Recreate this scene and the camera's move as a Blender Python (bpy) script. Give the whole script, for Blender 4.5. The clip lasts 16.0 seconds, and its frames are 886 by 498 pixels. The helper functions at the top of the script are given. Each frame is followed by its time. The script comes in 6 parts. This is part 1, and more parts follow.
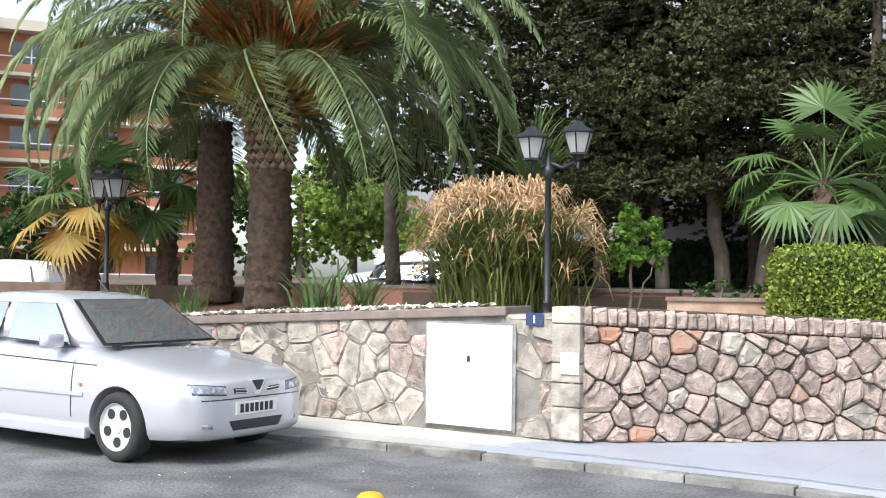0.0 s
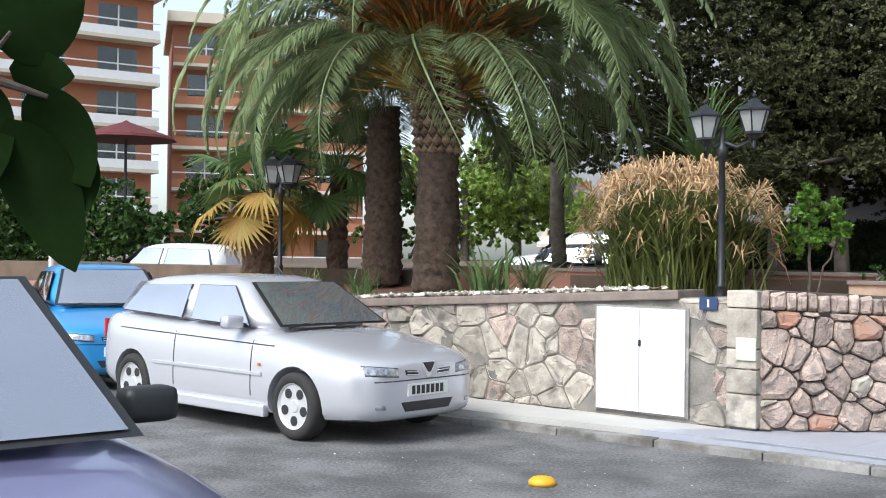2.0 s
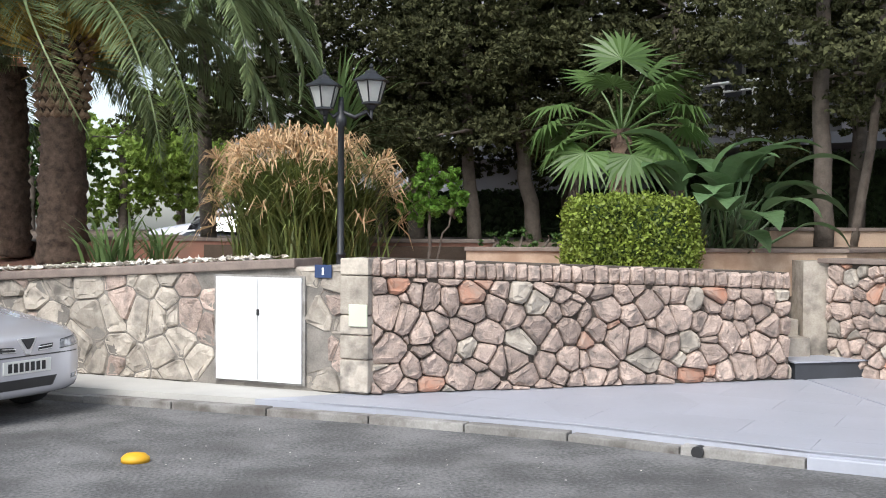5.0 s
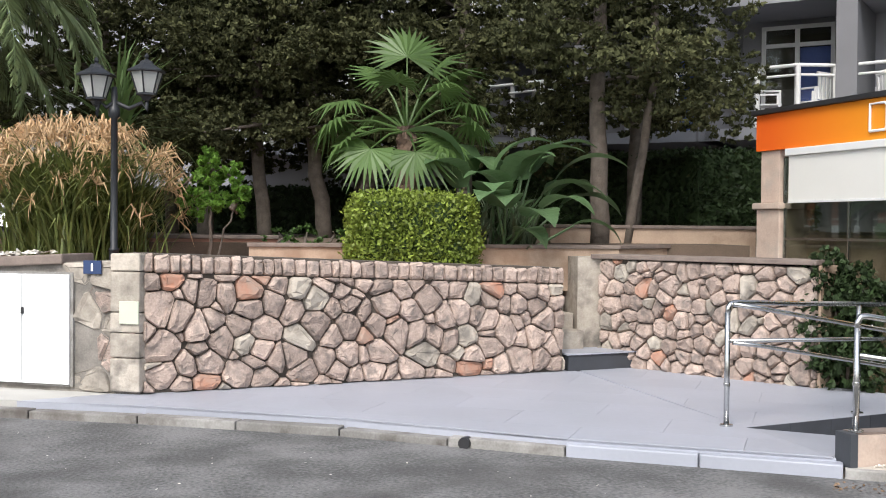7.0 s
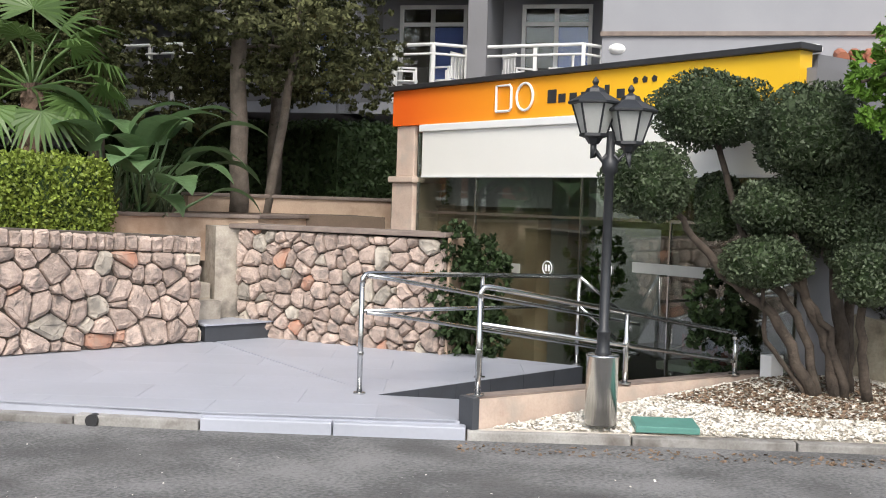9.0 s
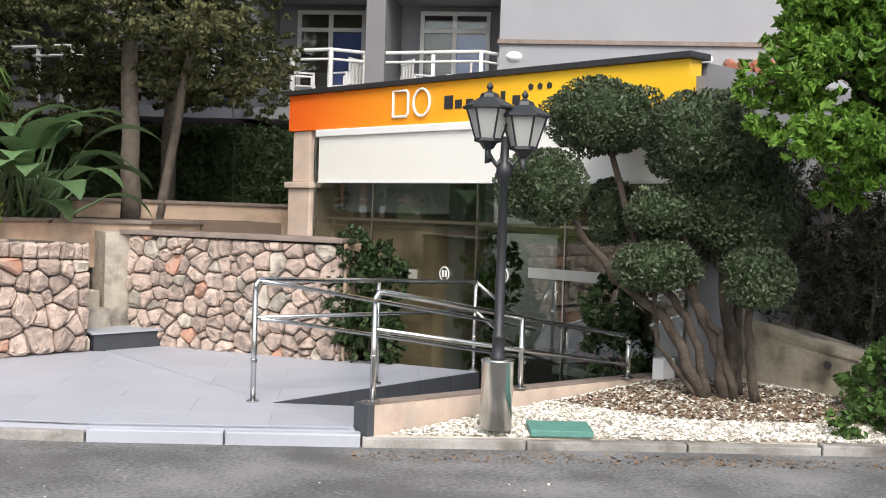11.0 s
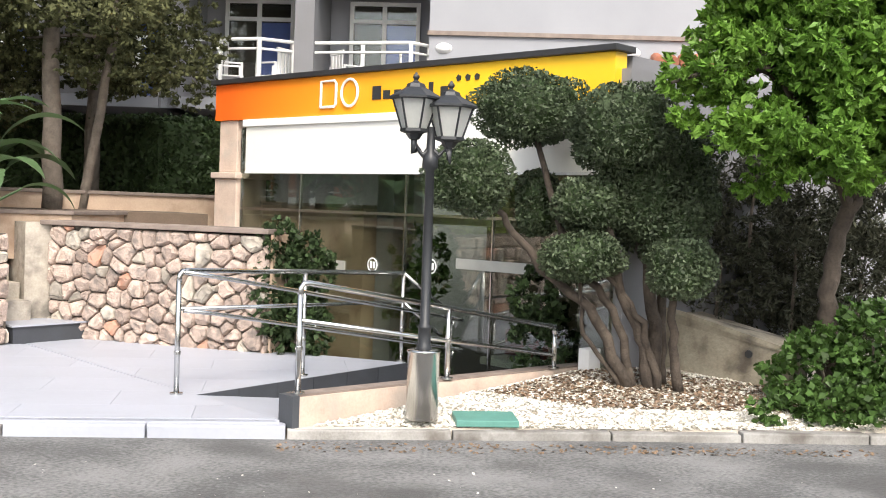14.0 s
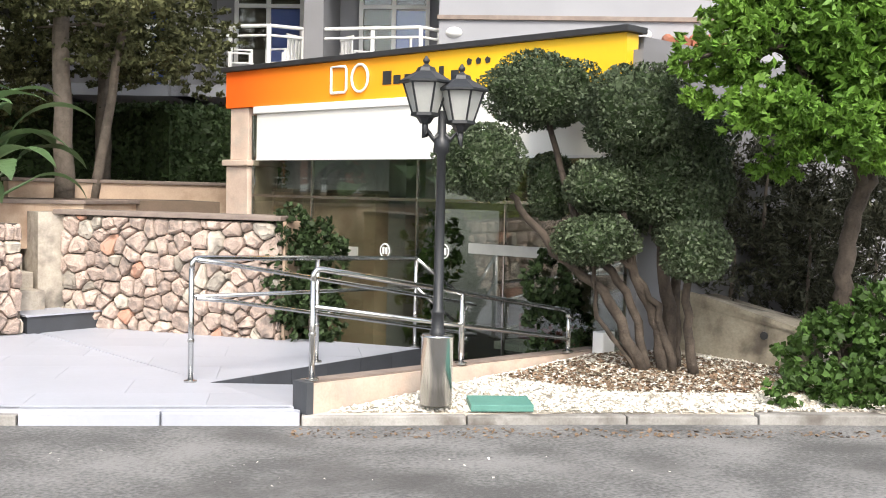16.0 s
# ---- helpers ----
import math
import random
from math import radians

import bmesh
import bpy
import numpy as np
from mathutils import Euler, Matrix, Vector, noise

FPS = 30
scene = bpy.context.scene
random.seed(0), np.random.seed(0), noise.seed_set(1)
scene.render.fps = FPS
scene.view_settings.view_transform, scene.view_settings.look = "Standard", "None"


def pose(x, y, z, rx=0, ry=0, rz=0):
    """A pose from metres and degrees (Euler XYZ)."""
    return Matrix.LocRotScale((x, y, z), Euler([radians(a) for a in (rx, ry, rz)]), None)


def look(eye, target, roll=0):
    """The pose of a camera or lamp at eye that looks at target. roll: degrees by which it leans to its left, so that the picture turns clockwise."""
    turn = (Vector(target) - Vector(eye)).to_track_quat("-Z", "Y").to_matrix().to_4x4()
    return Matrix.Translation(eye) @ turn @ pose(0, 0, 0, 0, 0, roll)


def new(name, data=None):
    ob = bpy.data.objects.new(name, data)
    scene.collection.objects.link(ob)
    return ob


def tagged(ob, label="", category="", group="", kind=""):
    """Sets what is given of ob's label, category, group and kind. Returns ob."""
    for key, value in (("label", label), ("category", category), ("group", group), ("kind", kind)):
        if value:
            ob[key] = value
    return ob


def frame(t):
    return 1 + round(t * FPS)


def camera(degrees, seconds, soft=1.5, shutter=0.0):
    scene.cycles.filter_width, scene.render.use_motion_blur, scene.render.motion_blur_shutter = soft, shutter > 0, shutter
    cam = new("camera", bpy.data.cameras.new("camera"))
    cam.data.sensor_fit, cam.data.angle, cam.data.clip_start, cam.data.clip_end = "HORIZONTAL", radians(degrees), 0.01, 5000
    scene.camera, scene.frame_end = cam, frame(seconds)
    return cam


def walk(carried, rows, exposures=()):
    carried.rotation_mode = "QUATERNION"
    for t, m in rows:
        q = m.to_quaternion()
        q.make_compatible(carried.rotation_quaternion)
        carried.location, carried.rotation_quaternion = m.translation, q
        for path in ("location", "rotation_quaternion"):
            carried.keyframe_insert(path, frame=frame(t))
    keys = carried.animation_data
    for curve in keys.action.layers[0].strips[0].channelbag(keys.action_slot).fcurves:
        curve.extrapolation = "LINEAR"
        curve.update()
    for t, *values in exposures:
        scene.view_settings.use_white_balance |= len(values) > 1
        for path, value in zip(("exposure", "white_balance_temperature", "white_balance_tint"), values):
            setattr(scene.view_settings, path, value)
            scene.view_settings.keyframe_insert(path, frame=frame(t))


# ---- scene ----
# camera and walk
cam = camera(43.0, 16.0, soft=1.0)
PATH = [
    (0, (0.000, 0.000, 1.598), (-0.0011, 1.9993, 1.6502), 0.79),
    (0.5, (-0.044, 0.004, 1.589), (-0.2197, 1.9965, 1.6157), 0.71),
    (1, (-0.085, -0.015, 1.592), (-0.3986, 1.9603, 1.5995), 0.34),
    (1.5, (-0.086, 0.004, 1.609), (-0.4364, 1.9732, 1.5866), 0.09),
    (2, (-0.067, 0.036, 1.603), (-0.3544, 2.0147, 1.6203), 0.73),
    (2.5, (-0.032, 0.060, 1.585), (-0.2598, 2.0465, 1.6006), 1.13),
    (3, (0.055, 0.090, 1.584), (-0.0084, 2.0883, 1.6328), 1.00),
    (3.5, (0.181, 0.091, 1.593), (0.3330, 2.0852, 1.6269), 1.49),
    (3.7, (0.198, 0.100, 1.596), (0.4024, 2.0892, 1.6155), 1.45),
    (5.8, (0.786, 0.119, 1.619), (1.0871, 2.0962, 1.5791), -0.32),
    (6, (0.799, 0.119, 1.616), (1.1429, 2.0889, 1.5791), -0.13),
    (6.5, (0.801, 0.089, 1.598), (1.2674, 2.0335, 1.5668), 0.22),
    (7, (0.861, 0.066, 1.595), (1.4547, 1.9753, 1.5592), 0.49),
    (7.5, (0.931, 0.102, 1.605), (1.7312, 1.9339, 1.5574), 0.88),
    (8, (0.941, 0.134, 1.600), (1.8881, 1.8947, 1.5436), 0.87),
    (8.5, (0.920, 0.125, 1.615), (1.9846, 1.8162, 1.5435), 1.98),
    (9, (0.903, 0.095, 1.616), (2.0615, 1.7227, 1.5357), 1.78),
    (9.2, (0.902, 0.085, 1.615), (2.0881, 1.6930, 1.5362), 1.82),
    (11.5, (0.990, 0.111, 1.595), (2.3065, 1.6159, 1.5339), 1.80),
    (12, (1.004, 0.101, 1.591), (2.3522, 1.5770, 1.5303), 1.76),
    (12.5, (1.007, 0.089, 1.586), (2.3948, 1.5287, 1.5301), 1.62),
    (13, (1.014, 0.084, 1.589), (2.3971, 1.5272, 1.5289), 1.64),
    (13.5, (1.010, 0.088, 1.590), (2.3898, 1.5347, 1.5284), 1.42),
    (14, (1.011, 0.092, 1.587), (2.3978, 1.5314, 1.5158), 1.99),
    (14.5, (1.023, 0.108, 1.582), (2.4064, 1.5495, 1.4935), 1.67),
    (15, (1.024, 0.109, 1.574), (2.4033, 1.5545, 1.4780), 1.94),
    (15.5, (1.027, 0.109, 1.576), (2.4058, 1.5548, 1.4732), 1.43),
    (16, (1.034, 0.115, 1.579), (2.4044, 1.5685, 1.4815), 1.28),
]
walk(cam, [(t, look(eye, target, roll)) for t, eye, target, roll in PATH], [(0.0, 1.35, 6250, 7), (1.5, 1.15, 6150, 6), (3.5, 1.0, 6250, 7), (7.0, 1.0, 6550, 9), (9.0, 1.05, 6700, 9), (12.0, 1.25, 6850, 9), (14.5, 1.6, 6950, 9), (16.0, 1.6, 6950, 9)])

# world, sun, exposure
world = bpy.data.worlds.new("world")
scene.world = world
world.use_nodes = True
wn = world.node_tree.nodes
sky = wn.new("ShaderNodeTexSky")
sky.sky_type, sky.sun_disc = "NISHITA", False
sky.sun_elevation, sky.sun_rotation = radians(48), radians(215)
sky.air_density, sky.dust_density, sky.ozone_density = 1.0, 2.2, 1.0
wn["Background"].inputs[1].default_value = 0.13
haze = wn.new("ShaderNodeHueSaturation")
haze.inputs["Saturation"].default_value = 0.55
world.node_tree.links.new(sky.outputs[0], haze.inputs["Color"])
world.node_tree.links.new(haze.outputs[0], wn["Background"].inputs[0])
sun = new("sun", bpy.data.lights.new("sun", "SUN"))
sun.data.energy, sun.data.angle, sun.data.color = 1.5, radians(25), (1.0, 0.965, 0.92)
sun.matrix_world = look((0, 0, 30), (0 - 30 * math.cos(radians(48)) * math.sin(radians(215)), 0 - 30 * math.cos(radians(48)) * math.cos(radians(215)), 30 - 30 * math.sin(radians(48))))

# ------------------------------------------------------------------ materials
RNG = np.random.default_rng(7)


def material(name, color, color2=None, rough=0.6, metal=0.0, scale=6.0, fine=60.0, bump=0.15, spread=0.5, per_piece=0.0, island=0.0, coat=0.0, weight=0.4, translucent=0.0, stain=None, stain_scale=1.5, spec=0.5):
    """A surface with two scales of variation, fine relief, and tone that varies from piece to piece."""
    m = bpy.data.materials.new(name)
    m.use_nodes = True
    t = m.node_tree
    n, l = t.nodes, t.links
    b = n["Principled BSDF"]
    b.inputs["Roughness"].default_value, b.inputs["Metallic"].default_value = rough, metal
    b.inputs["Coat Weight"].default_value = coat
    b.inputs["Specular IOR Level"].default_value = spec
    color2 = color2 or tuple(c * 0.75 for c in color)
    coords = n.new("ShaderNodeTexCoord")
    big, small = n.new("ShaderNodeTexNoise"), n.new("ShaderNodeTexNoise")
    for tex, s in ((big, scale), (small, fine)):
        tex.inputs["Scale"].default_value, tex.inputs["Detail"].default_value = s, 5
        l.new(coords.outputs["Object"], tex.inputs["Vector"])
    add = n.new("ShaderNodeMath")
    add.operation = "MULTIPLY_ADD"
    add.inputs[1].default_value = weight
    l.new(small.outputs[0], add.inputs[0])
    l.new(big.outputs[0], add.inputs[2])
    span = n.new("ShaderNodeMapRange")
    centre = 0.5 + weight / 2
    span.inputs[1].default_value, span.inputs[2].default_value = centre - spread / 2, centre + spread / 2
    l.new(add.outputs[0], span.inputs[0])
    mix = n.new("ShaderNodeMix")
    mix.data_type = "RGBA"
    mix.inputs["A"].default_value, mix.inputs["B"].default_value = (*color, 1), (*color2, 1)
    l.new(span.outputs[0], mix.inputs["Factor"])
    out = mix.outputs["Result"]
    if stain:
        st = n.new("ShaderNodeTexNoise")
        st.inputs["Scale"].default_value, st.inputs["Detail"].default_value = stain_scale, 6
        l.new(coords.outputs["Object"], st.inputs["Vector"])
        r = n.new("ShaderNodeMapRange")
        r.inputs[1].default_value, r.inputs[2].default_value, r.inputs[4].default_value = 0.5, 0.68, 0.85
        l.new(st.outputs[0], r.inputs[0])
        mx = n.new("ShaderNodeMix")
        mx.data_type = "RGBA"
        mx.inputs["B"].default_value = (*stain, 1)
        l.new(r.outputs[0], mx.inputs["Factor"])
        l.new(out, mx.inputs["A"])
        out = mx.outputs["Result"]
    for amount, kind in ((per_piece, "ShaderNodeObjectInfo"), (island, "ShaderNodeNewGeometry")):
        if amount:
            info, r, hs = n.new(kind), n.new("ShaderNodeMapRange"), n.new("ShaderNodeHueSaturation")
            r.inputs[3].default_value, r.inputs[4].default_value = 1 - amount, 1 + amount
            l.new(info.outputs["Random" if kind == "ShaderNodeObjectInfo" else "Random Per Island"], r.inputs[0])
            l.new(r.outputs[0], hs.inputs["Value"])
            l.new(out, hs.inputs["Color"])
            out = hs.outputs[0]
    l.new(out, b.inputs["Base Color"])
    if bump:
        bp = n.new("ShaderNodeBump")
        bp.inputs["Strength"].default_value, bp.inputs["Distance"].default_value = bump, 0.02
        l.new(add.outputs[0], bp.inputs["Height"])
        l.new(bp.outputs[0], b.inputs["Normal"])
    if translucent:
        tr, ms = n.new("ShaderNodeBsdfTranslucent"), n.new("ShaderNodeMixShader")
        l.new(out, tr.inputs[0])
        ms.inputs[0].default_value = translucent
        l.new(b.outputs[0], ms.inputs[1])
        l.new(tr.outputs[0], ms.inputs[2])
        l.new(ms.outputs[0], n["Material Output"].inputs[0])
    return m


def glass(name, tint, rough=0.02, clear=0.6):
    m = bpy.data.materials.new(name)
    m.use_nodes = True
    n, l = m.node_tree.nodes, m.node_tree.links
    n.remove(n["Principled BSDF"])
    gl, tr, mix, fr = n.new("ShaderNodeBsdfGlossy"), n.new("ShaderNodeBsdfTransparent"), n.new("ShaderNodeMixShader"), n.new("ShaderNodeLayerWeight")
    gl.inputs["Roughness"].default_value = rough
    gl.inputs[0].default_value = (0.9, 0.93, 0.95, 1)
    tr.inputs[0].default_value = (*tint, 1)
    fr.inputs["Blend"].default_value = 0.5
    steep, gain = n.new("ShaderNodeMath"), n.new("ShaderNodeMath")
    steep.operation, gain.operation = "POWER", "MULTIPLY_ADD"
    steep.inputs[1].default_value = 4.0
    gain.inputs[1].default_value, gain.inputs[2].default_value = 0.8, 0.04 + 0.12 * (1 - clear)
    l.new(fr.outputs["Facing"], steep.inputs[0])
    l.new(steep.outputs[0], gain.inputs[0])
    l.new(gain.outputs[0], mix.inputs[0])
    l.new(tr.outputs[0], mix.inputs[1])
    l.new(gl.outputs[0], mix.inputs[2])
    l.new(mix.outputs[0], n["Material Output"].inputs[0])
    return m


ASPHALT = material("asphalt", (0.085, 0.085, 0.085), (0.20, 0.198, 0.197), 0.85, scale=1.6, fine=34, bump=1.0, spread=0.32, stain=(0.07, 0.068, 0.067), stain_scale=1.1, weight=0.9)
KERB = material("kerb_concrete", (0.34, 0.33, 0.315), (0.16, 0.15, 0.138), 0.85, scale=2.5, bump=0.4, per_piece=0.14, stain=(0.10, 0.085, 0.075), stain_scale=4.5)
PAVING = material("pavement_concrete", (0.50, 0.49, 0.46), (0.40, 0.39, 0.37), 0.8, scale=1.5, bump=0.15, per_piece=0.05)
TILE = material("grey_porcelain", (0.39, 0.405, 0.465), (0.335, 0.35, 0.40), 0.42, scale=1.2, fine=30, bump=0.04, per_piece=0.05)
DARKTILE = material("dark_tile", (0.055, 0.06, 0.07), (0.04, 0.043, 0.05), 0.5, scale=4, bump=0.05, per_piece=0.12)
STONE = material("pink_limestone", (0.535, 0.42, 0.36), (0.285, 0.222, 0.19), 0.9, scale=9, fine=55, bump=0.9, spread=0.6, per_piece=0.24, stain=(0.19, 0.162, 0.145), stain_scale=11, weight=0.7)
STONE_RED = material("red_limestone", (0.42, 0.20, 0.13), (0.36, 0.27, 0.22), 0.9, scale=7, fine=45, bump=0.7, per_piece=0.15)
STONE_TAN = material("tan_limestone", (0.51, 0.46, 0.395), (0.30, 0.262, 0.22), 0.9, scale=7, fine=45, bump=0.6, per_piece=0.24, stain=(0.13, 0.118, 0.105), stain_scale=4.5)
MORTAR = material("mortar", (0.30, 0.275, 0.245), (0.14, 0.128, 0.115), 0.95, scale=5, bump=0.5)
GAP = material("joint_earth", (0.13, 0.108, 0.09), (0.07, 0.06, 0.05), 0.95, scale=8, bump=0.5)
SANDSTONE = material("pink_sandstone", (0.60, 0.48, 0.40), (0.45, 0.34, 0.28), 0.9, scale=5, fine=45, bump=0.4, per_piece=0.08, stain=(0.42, 0.36, 0.31), stain_scale=4)
OCHRE = material("ochre_render", (0.53, 0.40, 0.30), (0.37, 0.265, 0.195), 0.9, scale=3, bump=0.3, per_piece=0.06, stain=(0.30, 0.2, 0.14), stain_scale=3)
PINKWALL = material("pink_brick_render", (0.42, 0.20, 0.14), (0.33, 0.17, 0.125), 0.9, scale=3, bump=0.3, stain=(0.25, 0.16, 0.12))
COPING = material("stone_coping", (0.26, 0.21, 0.18), (0.16, 0.125, 0.11), 0.9, scale=6, bump=0.4, per_piece=0.1)
SOIL = material("soil", (0.17, 0.12, 0.09), (0.09, 0.07, 0.05), 0.95, scale=2.5, fine=70, bump=0.8)
REDSOIL = material("red_gravel", (0.40, 0.20, 0.14), (0.28, 0.15, 0.11), 0.95, scale=5, fine=120, bump=0.8)
GRAVELBED = material("pale_gravel_base", (0.60, 0.56, 0.50), (0.36, 0.31, 0.25), 0.95, scale=1.6, fine=90, bump=0.9, spread=0.35)
PEBBLE = material("white_pebble", (0.82, 0.80, 0.75), (0.66, 0.61, 0.54), 0.7, scale=9, bump=0.1, island=0.25)
DEADLEAF = material("dead_leaf", (0.24, 0.16, 0.105), (0.12, 0.08, 0.05), 0.8, island=0.4, bump=0)
STEEL = material("brushed_steel", (0.60, 0.60, 0.59), (0.5, 0.5, 0.49), 0.24, 1.0, scale=4, bump=0.02)
IRON = material("black_iron", (0.018, 0.02, 0.024), (0.03, 0.032, 0.036), 0.45, 0.2, scale=8, bump=0.08)
FROST = material("frosted_lamp_glass", (0.62, 0.62, 0.58), (0.52, 0.52, 0.49), 0.25, translucent=0.45, bump=0)
DOORWHITE = material("white_lacquer", (0.80, 0.81, 0.82), (0.74, 0.75, 0.77), 0.4, scale=2, bump=0.02)
BARK = material("grey_bark", (0.17, 0.14, 0.115), (0.085, 0.07, 0.058), 0.95, scale=9, fine=50, bump=1.0)
OLIVEBARK = material("olive_bark", (0.09, 0.07, 0.055), (0.03, 0.023, 0.018), 0.95, scale=9, fine=50, bump=1.0)
PALMBARK = material("palm_bark", (0.175, 0.118, 0.085), (0.05, 0.033, 0.025), 0.95, scale=12, fine=60, bump=1.0, per_piece=0.2)
PALMBOOT = material("palm_boot", (0.36, 0.25, 0.165), (0.10, 0.055, 0.036), 0.9, scale=10, bump=0.6, per_piece=0.25)
FROND = material("palm_frond", (0.29, 0.355, 0.175), (0.16, 0.21, 0.095), 0.5, scale=3, translucent=0.3, per_piece=0.2, island=0.25, bump=0, spec=0.25)
FRONDDRY = material("palm_orange_stalk", (0.55, 0.19, 0.05), (0.30, 0.11, 0.03), 0.7, translucent=0.2, island=0.3, bump=0)
FRONDYELLOW = material("palm_yellow_base", (0.50, 0.34, 0.06), (0.26, 0.18, 0.04), 0.6, translucent=0.2, island=0.3, bump=0)
FANLEAF = material("fan_leaf", (0.112, 0.19, 0.055), (0.07, 0.125, 0.036), 0.45, scale=2, translucent=0.3, per_piece=0.2, bump=0)
FANYELLOW = material("fan_leaf_yellow", (0.42, 0.34, 0.08), (0.40, 0.20, 0.04), 0.6, scale=2, translucent=0.3, per_piece=0.2, bump=0)
BANANA = material("broad_leaf", (0.13, 0.22, 0.10), (0.085, 0.15, 0.06), 0.4, translucent=0.25, per_piece=0.2, bump=0)
CYPRESS = material("cypress_leaf", (0.098, 0.102, 0.045), (0.044, 0.050, 0.022), 0.9, scale=1.0, translucent=0.15, island=0.5, bump=0, spec=0.25)
BROADLEAF = material("olive_leaf", (0.10, 0.13, 0.074), (0.042, 0.06, 0.032), 0.5, scale=1.5, translucent=0.2, island=0.5, bump=0, spec=0.25)
LIME = material("bright_leaf", (0.17, 0.31, 0.05), (0.09, 0.19, 0.03), 0.45, scale=1.5, translucent=0.35, island=0.4, bump=0, spec=0.25)
AGAPANTHUS = material("strap_leaf", (0.16, 0.24, 0.09), (0.10, 0.16, 0.055), 0.45, scale=2, translucent=0.25, island=0.3, bump=0, spec=0.3)
GREYSHRUB = material("grey_shrub_leaf", (0.085, 0.09, 0.06), (0.045, 0.047, 0.033), 0.7, scale=2, translucent=0.15, island=0.5, bump=0, spec=0.2)
# Brighter copy of the bright leaf, with sunlight put into its colour.
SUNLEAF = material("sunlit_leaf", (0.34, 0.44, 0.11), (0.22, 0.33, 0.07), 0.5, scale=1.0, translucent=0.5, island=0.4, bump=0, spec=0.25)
HEDGE = material("hedge_leaf", (0.26, 0.33, 0.06), (0.16, 0.215, 0.04), 0.45, scale=2.5, translucent=0.25, island=0.5, bump=0, spec=0.25)
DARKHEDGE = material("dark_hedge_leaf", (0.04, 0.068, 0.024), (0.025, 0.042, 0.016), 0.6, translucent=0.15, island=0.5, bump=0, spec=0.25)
IVY = material("ivy_leaf", (0.07, 0.135, 0.032), (0.038, 0.074, 0.018), 0.45, translucent=0.2, island=0.45, bump=0, spec=0.25)
REED = material("dry_reed", (0.64, 0.47, 0.29), (0.54, 0.34, 0.18), 0.7, translucent=0.3, island=0.35, bump=0)
REEDGREEN = material("green_reed", (0.20, 0.23, 0.065), (0.09, 0.125, 0.035), 0.6, translucent=0.3, island=0.35, bump=0)
GREYWALL = material("grey_render", (0.30, 0.305, 0.33), (0.27, 0.275, 0.3), 0.9, scale=1.5, bump=0.08)
DARKGREY = material("dark_grey_render", (0.20, 0.20, 0.215), (0.18, 0.18, 0.19), 0.9, scale=1.5, bump=0.08)
WHITEFRAME = material("white_frame", (0.78, 0.78, 0.77), (0.72, 0.72, 0.71), 0.45, scale=4, bump=0.02)
AWNING = material("white_awning", (0.88, 0.87, 0.83), (0.84, 0.83, 0.79), 0.7, scale=1, bump=0.03, translucent=0.2)
CURTAIN = material("blue_curtain", (0.24, 0.32, 0.75), (0.17, 0.23, 0.6), 0.8, scale=6, bump=0.1)
# Brown darkened so that indoor shade is put into the colour.
ROOMSHADE = material("brown_room_shade", (0.10, 0.085, 0.06), (0.06, 0.05, 0.037), 0.8, scale=2)
WINDOW = glass("window_glass", (0.85, 0.87, 0.87), clear=0.95)
SHOPGLASS = glass("entrance_glass", (0.66, 0.70, 0.64), clear=0.35)
LAMPGLASS = material("lamp_glass", (0.74, 0.75, 0.73), (0.62, 0.63, 0.61), 0.2, scale=5, bump=0, translucent=0.55)
BLACK = material("black_plastic", (0.02, 0.02, 0.022), (0.03, 0.03, 0.032), 0.5, bump=0.05)
RUBBER = material("tyre_rubber", (0.022, 0.022, 0.023), (0.035, 0.034, 0.033), 0.85, scale=10, bump=0.2)
SILVER = material("silver_car_paint", (0.59, 0.59, 0.63), (0.56, 0.56, 0.60), 0.26, 0.35, scale=0.8, fine=3.0, bump=0, coat=0.6)
BLUE = material("blue_car_paint", (0.03, 0.27, 0.62), (0.028, 0.25, 0.57), 0.32, 0.1, scale=0.8, fine=3.0, bump=0, coat=0.6)
PURPLE = material("violet_car_paint", (0.24, 0.235, 0.40), (0.21, 0.205, 0.36), 0.3, 0.5, scale=0.8, fine=3.0, bump=0, coat=0.7)
WHITEPAINT = material("white_car_paint", (0.75, 0.75, 0.74), (0.7, 0.7, 0.69), 0.35, 0.0, scale=0.8, fine=3.0, bump=0, coat=0.5)
DARKPAINT = material("dark_car_paint", (0.03, 0.032, 0.035), (0.025, 0.026, 0.03), 0.3, 0.0, scale=0.8, fine=3.0, bump=0, coat=0.6)
CHROME = material("alloy", (0.76, 0.76, 0.77), (0.70, 0.70, 0.71), 0.3, 0.45, bump=0)
LENS = material("headlamp_lens", (0.62, 0.64, 0.68), (0.16, 0.17, 0.19), 0.08, 0.5, scale=22, bump=0.1, coat=0.8)
PLATE = material("plate_white", (0.78, 0.78, 0.74), (0.74, 0.74, 0.7), 0.5, bump=0)
SIGNBLUE = material("enamel_blue", (0.025, 0.05, 0.13), (0.03, 0.055, 0.14), 0.35, bump=0)
WHITEENAMEL = material("enamel_white", (0.8, 0.8, 0.8), (0.76, 0.76, 0.76), 0.4, bump=0)
ORANGEWALL = material("orange_facade", (0.44, 0.185, 0.10), (0.38, 0.16, 0.09), 0.9, scale=0.6, bump=0.1)
CREAM = material("cream_render", (0.62, 0.56, 0.46), (0.55, 0.49, 0.40), 0.9, scale=0.6, bump=0.1)
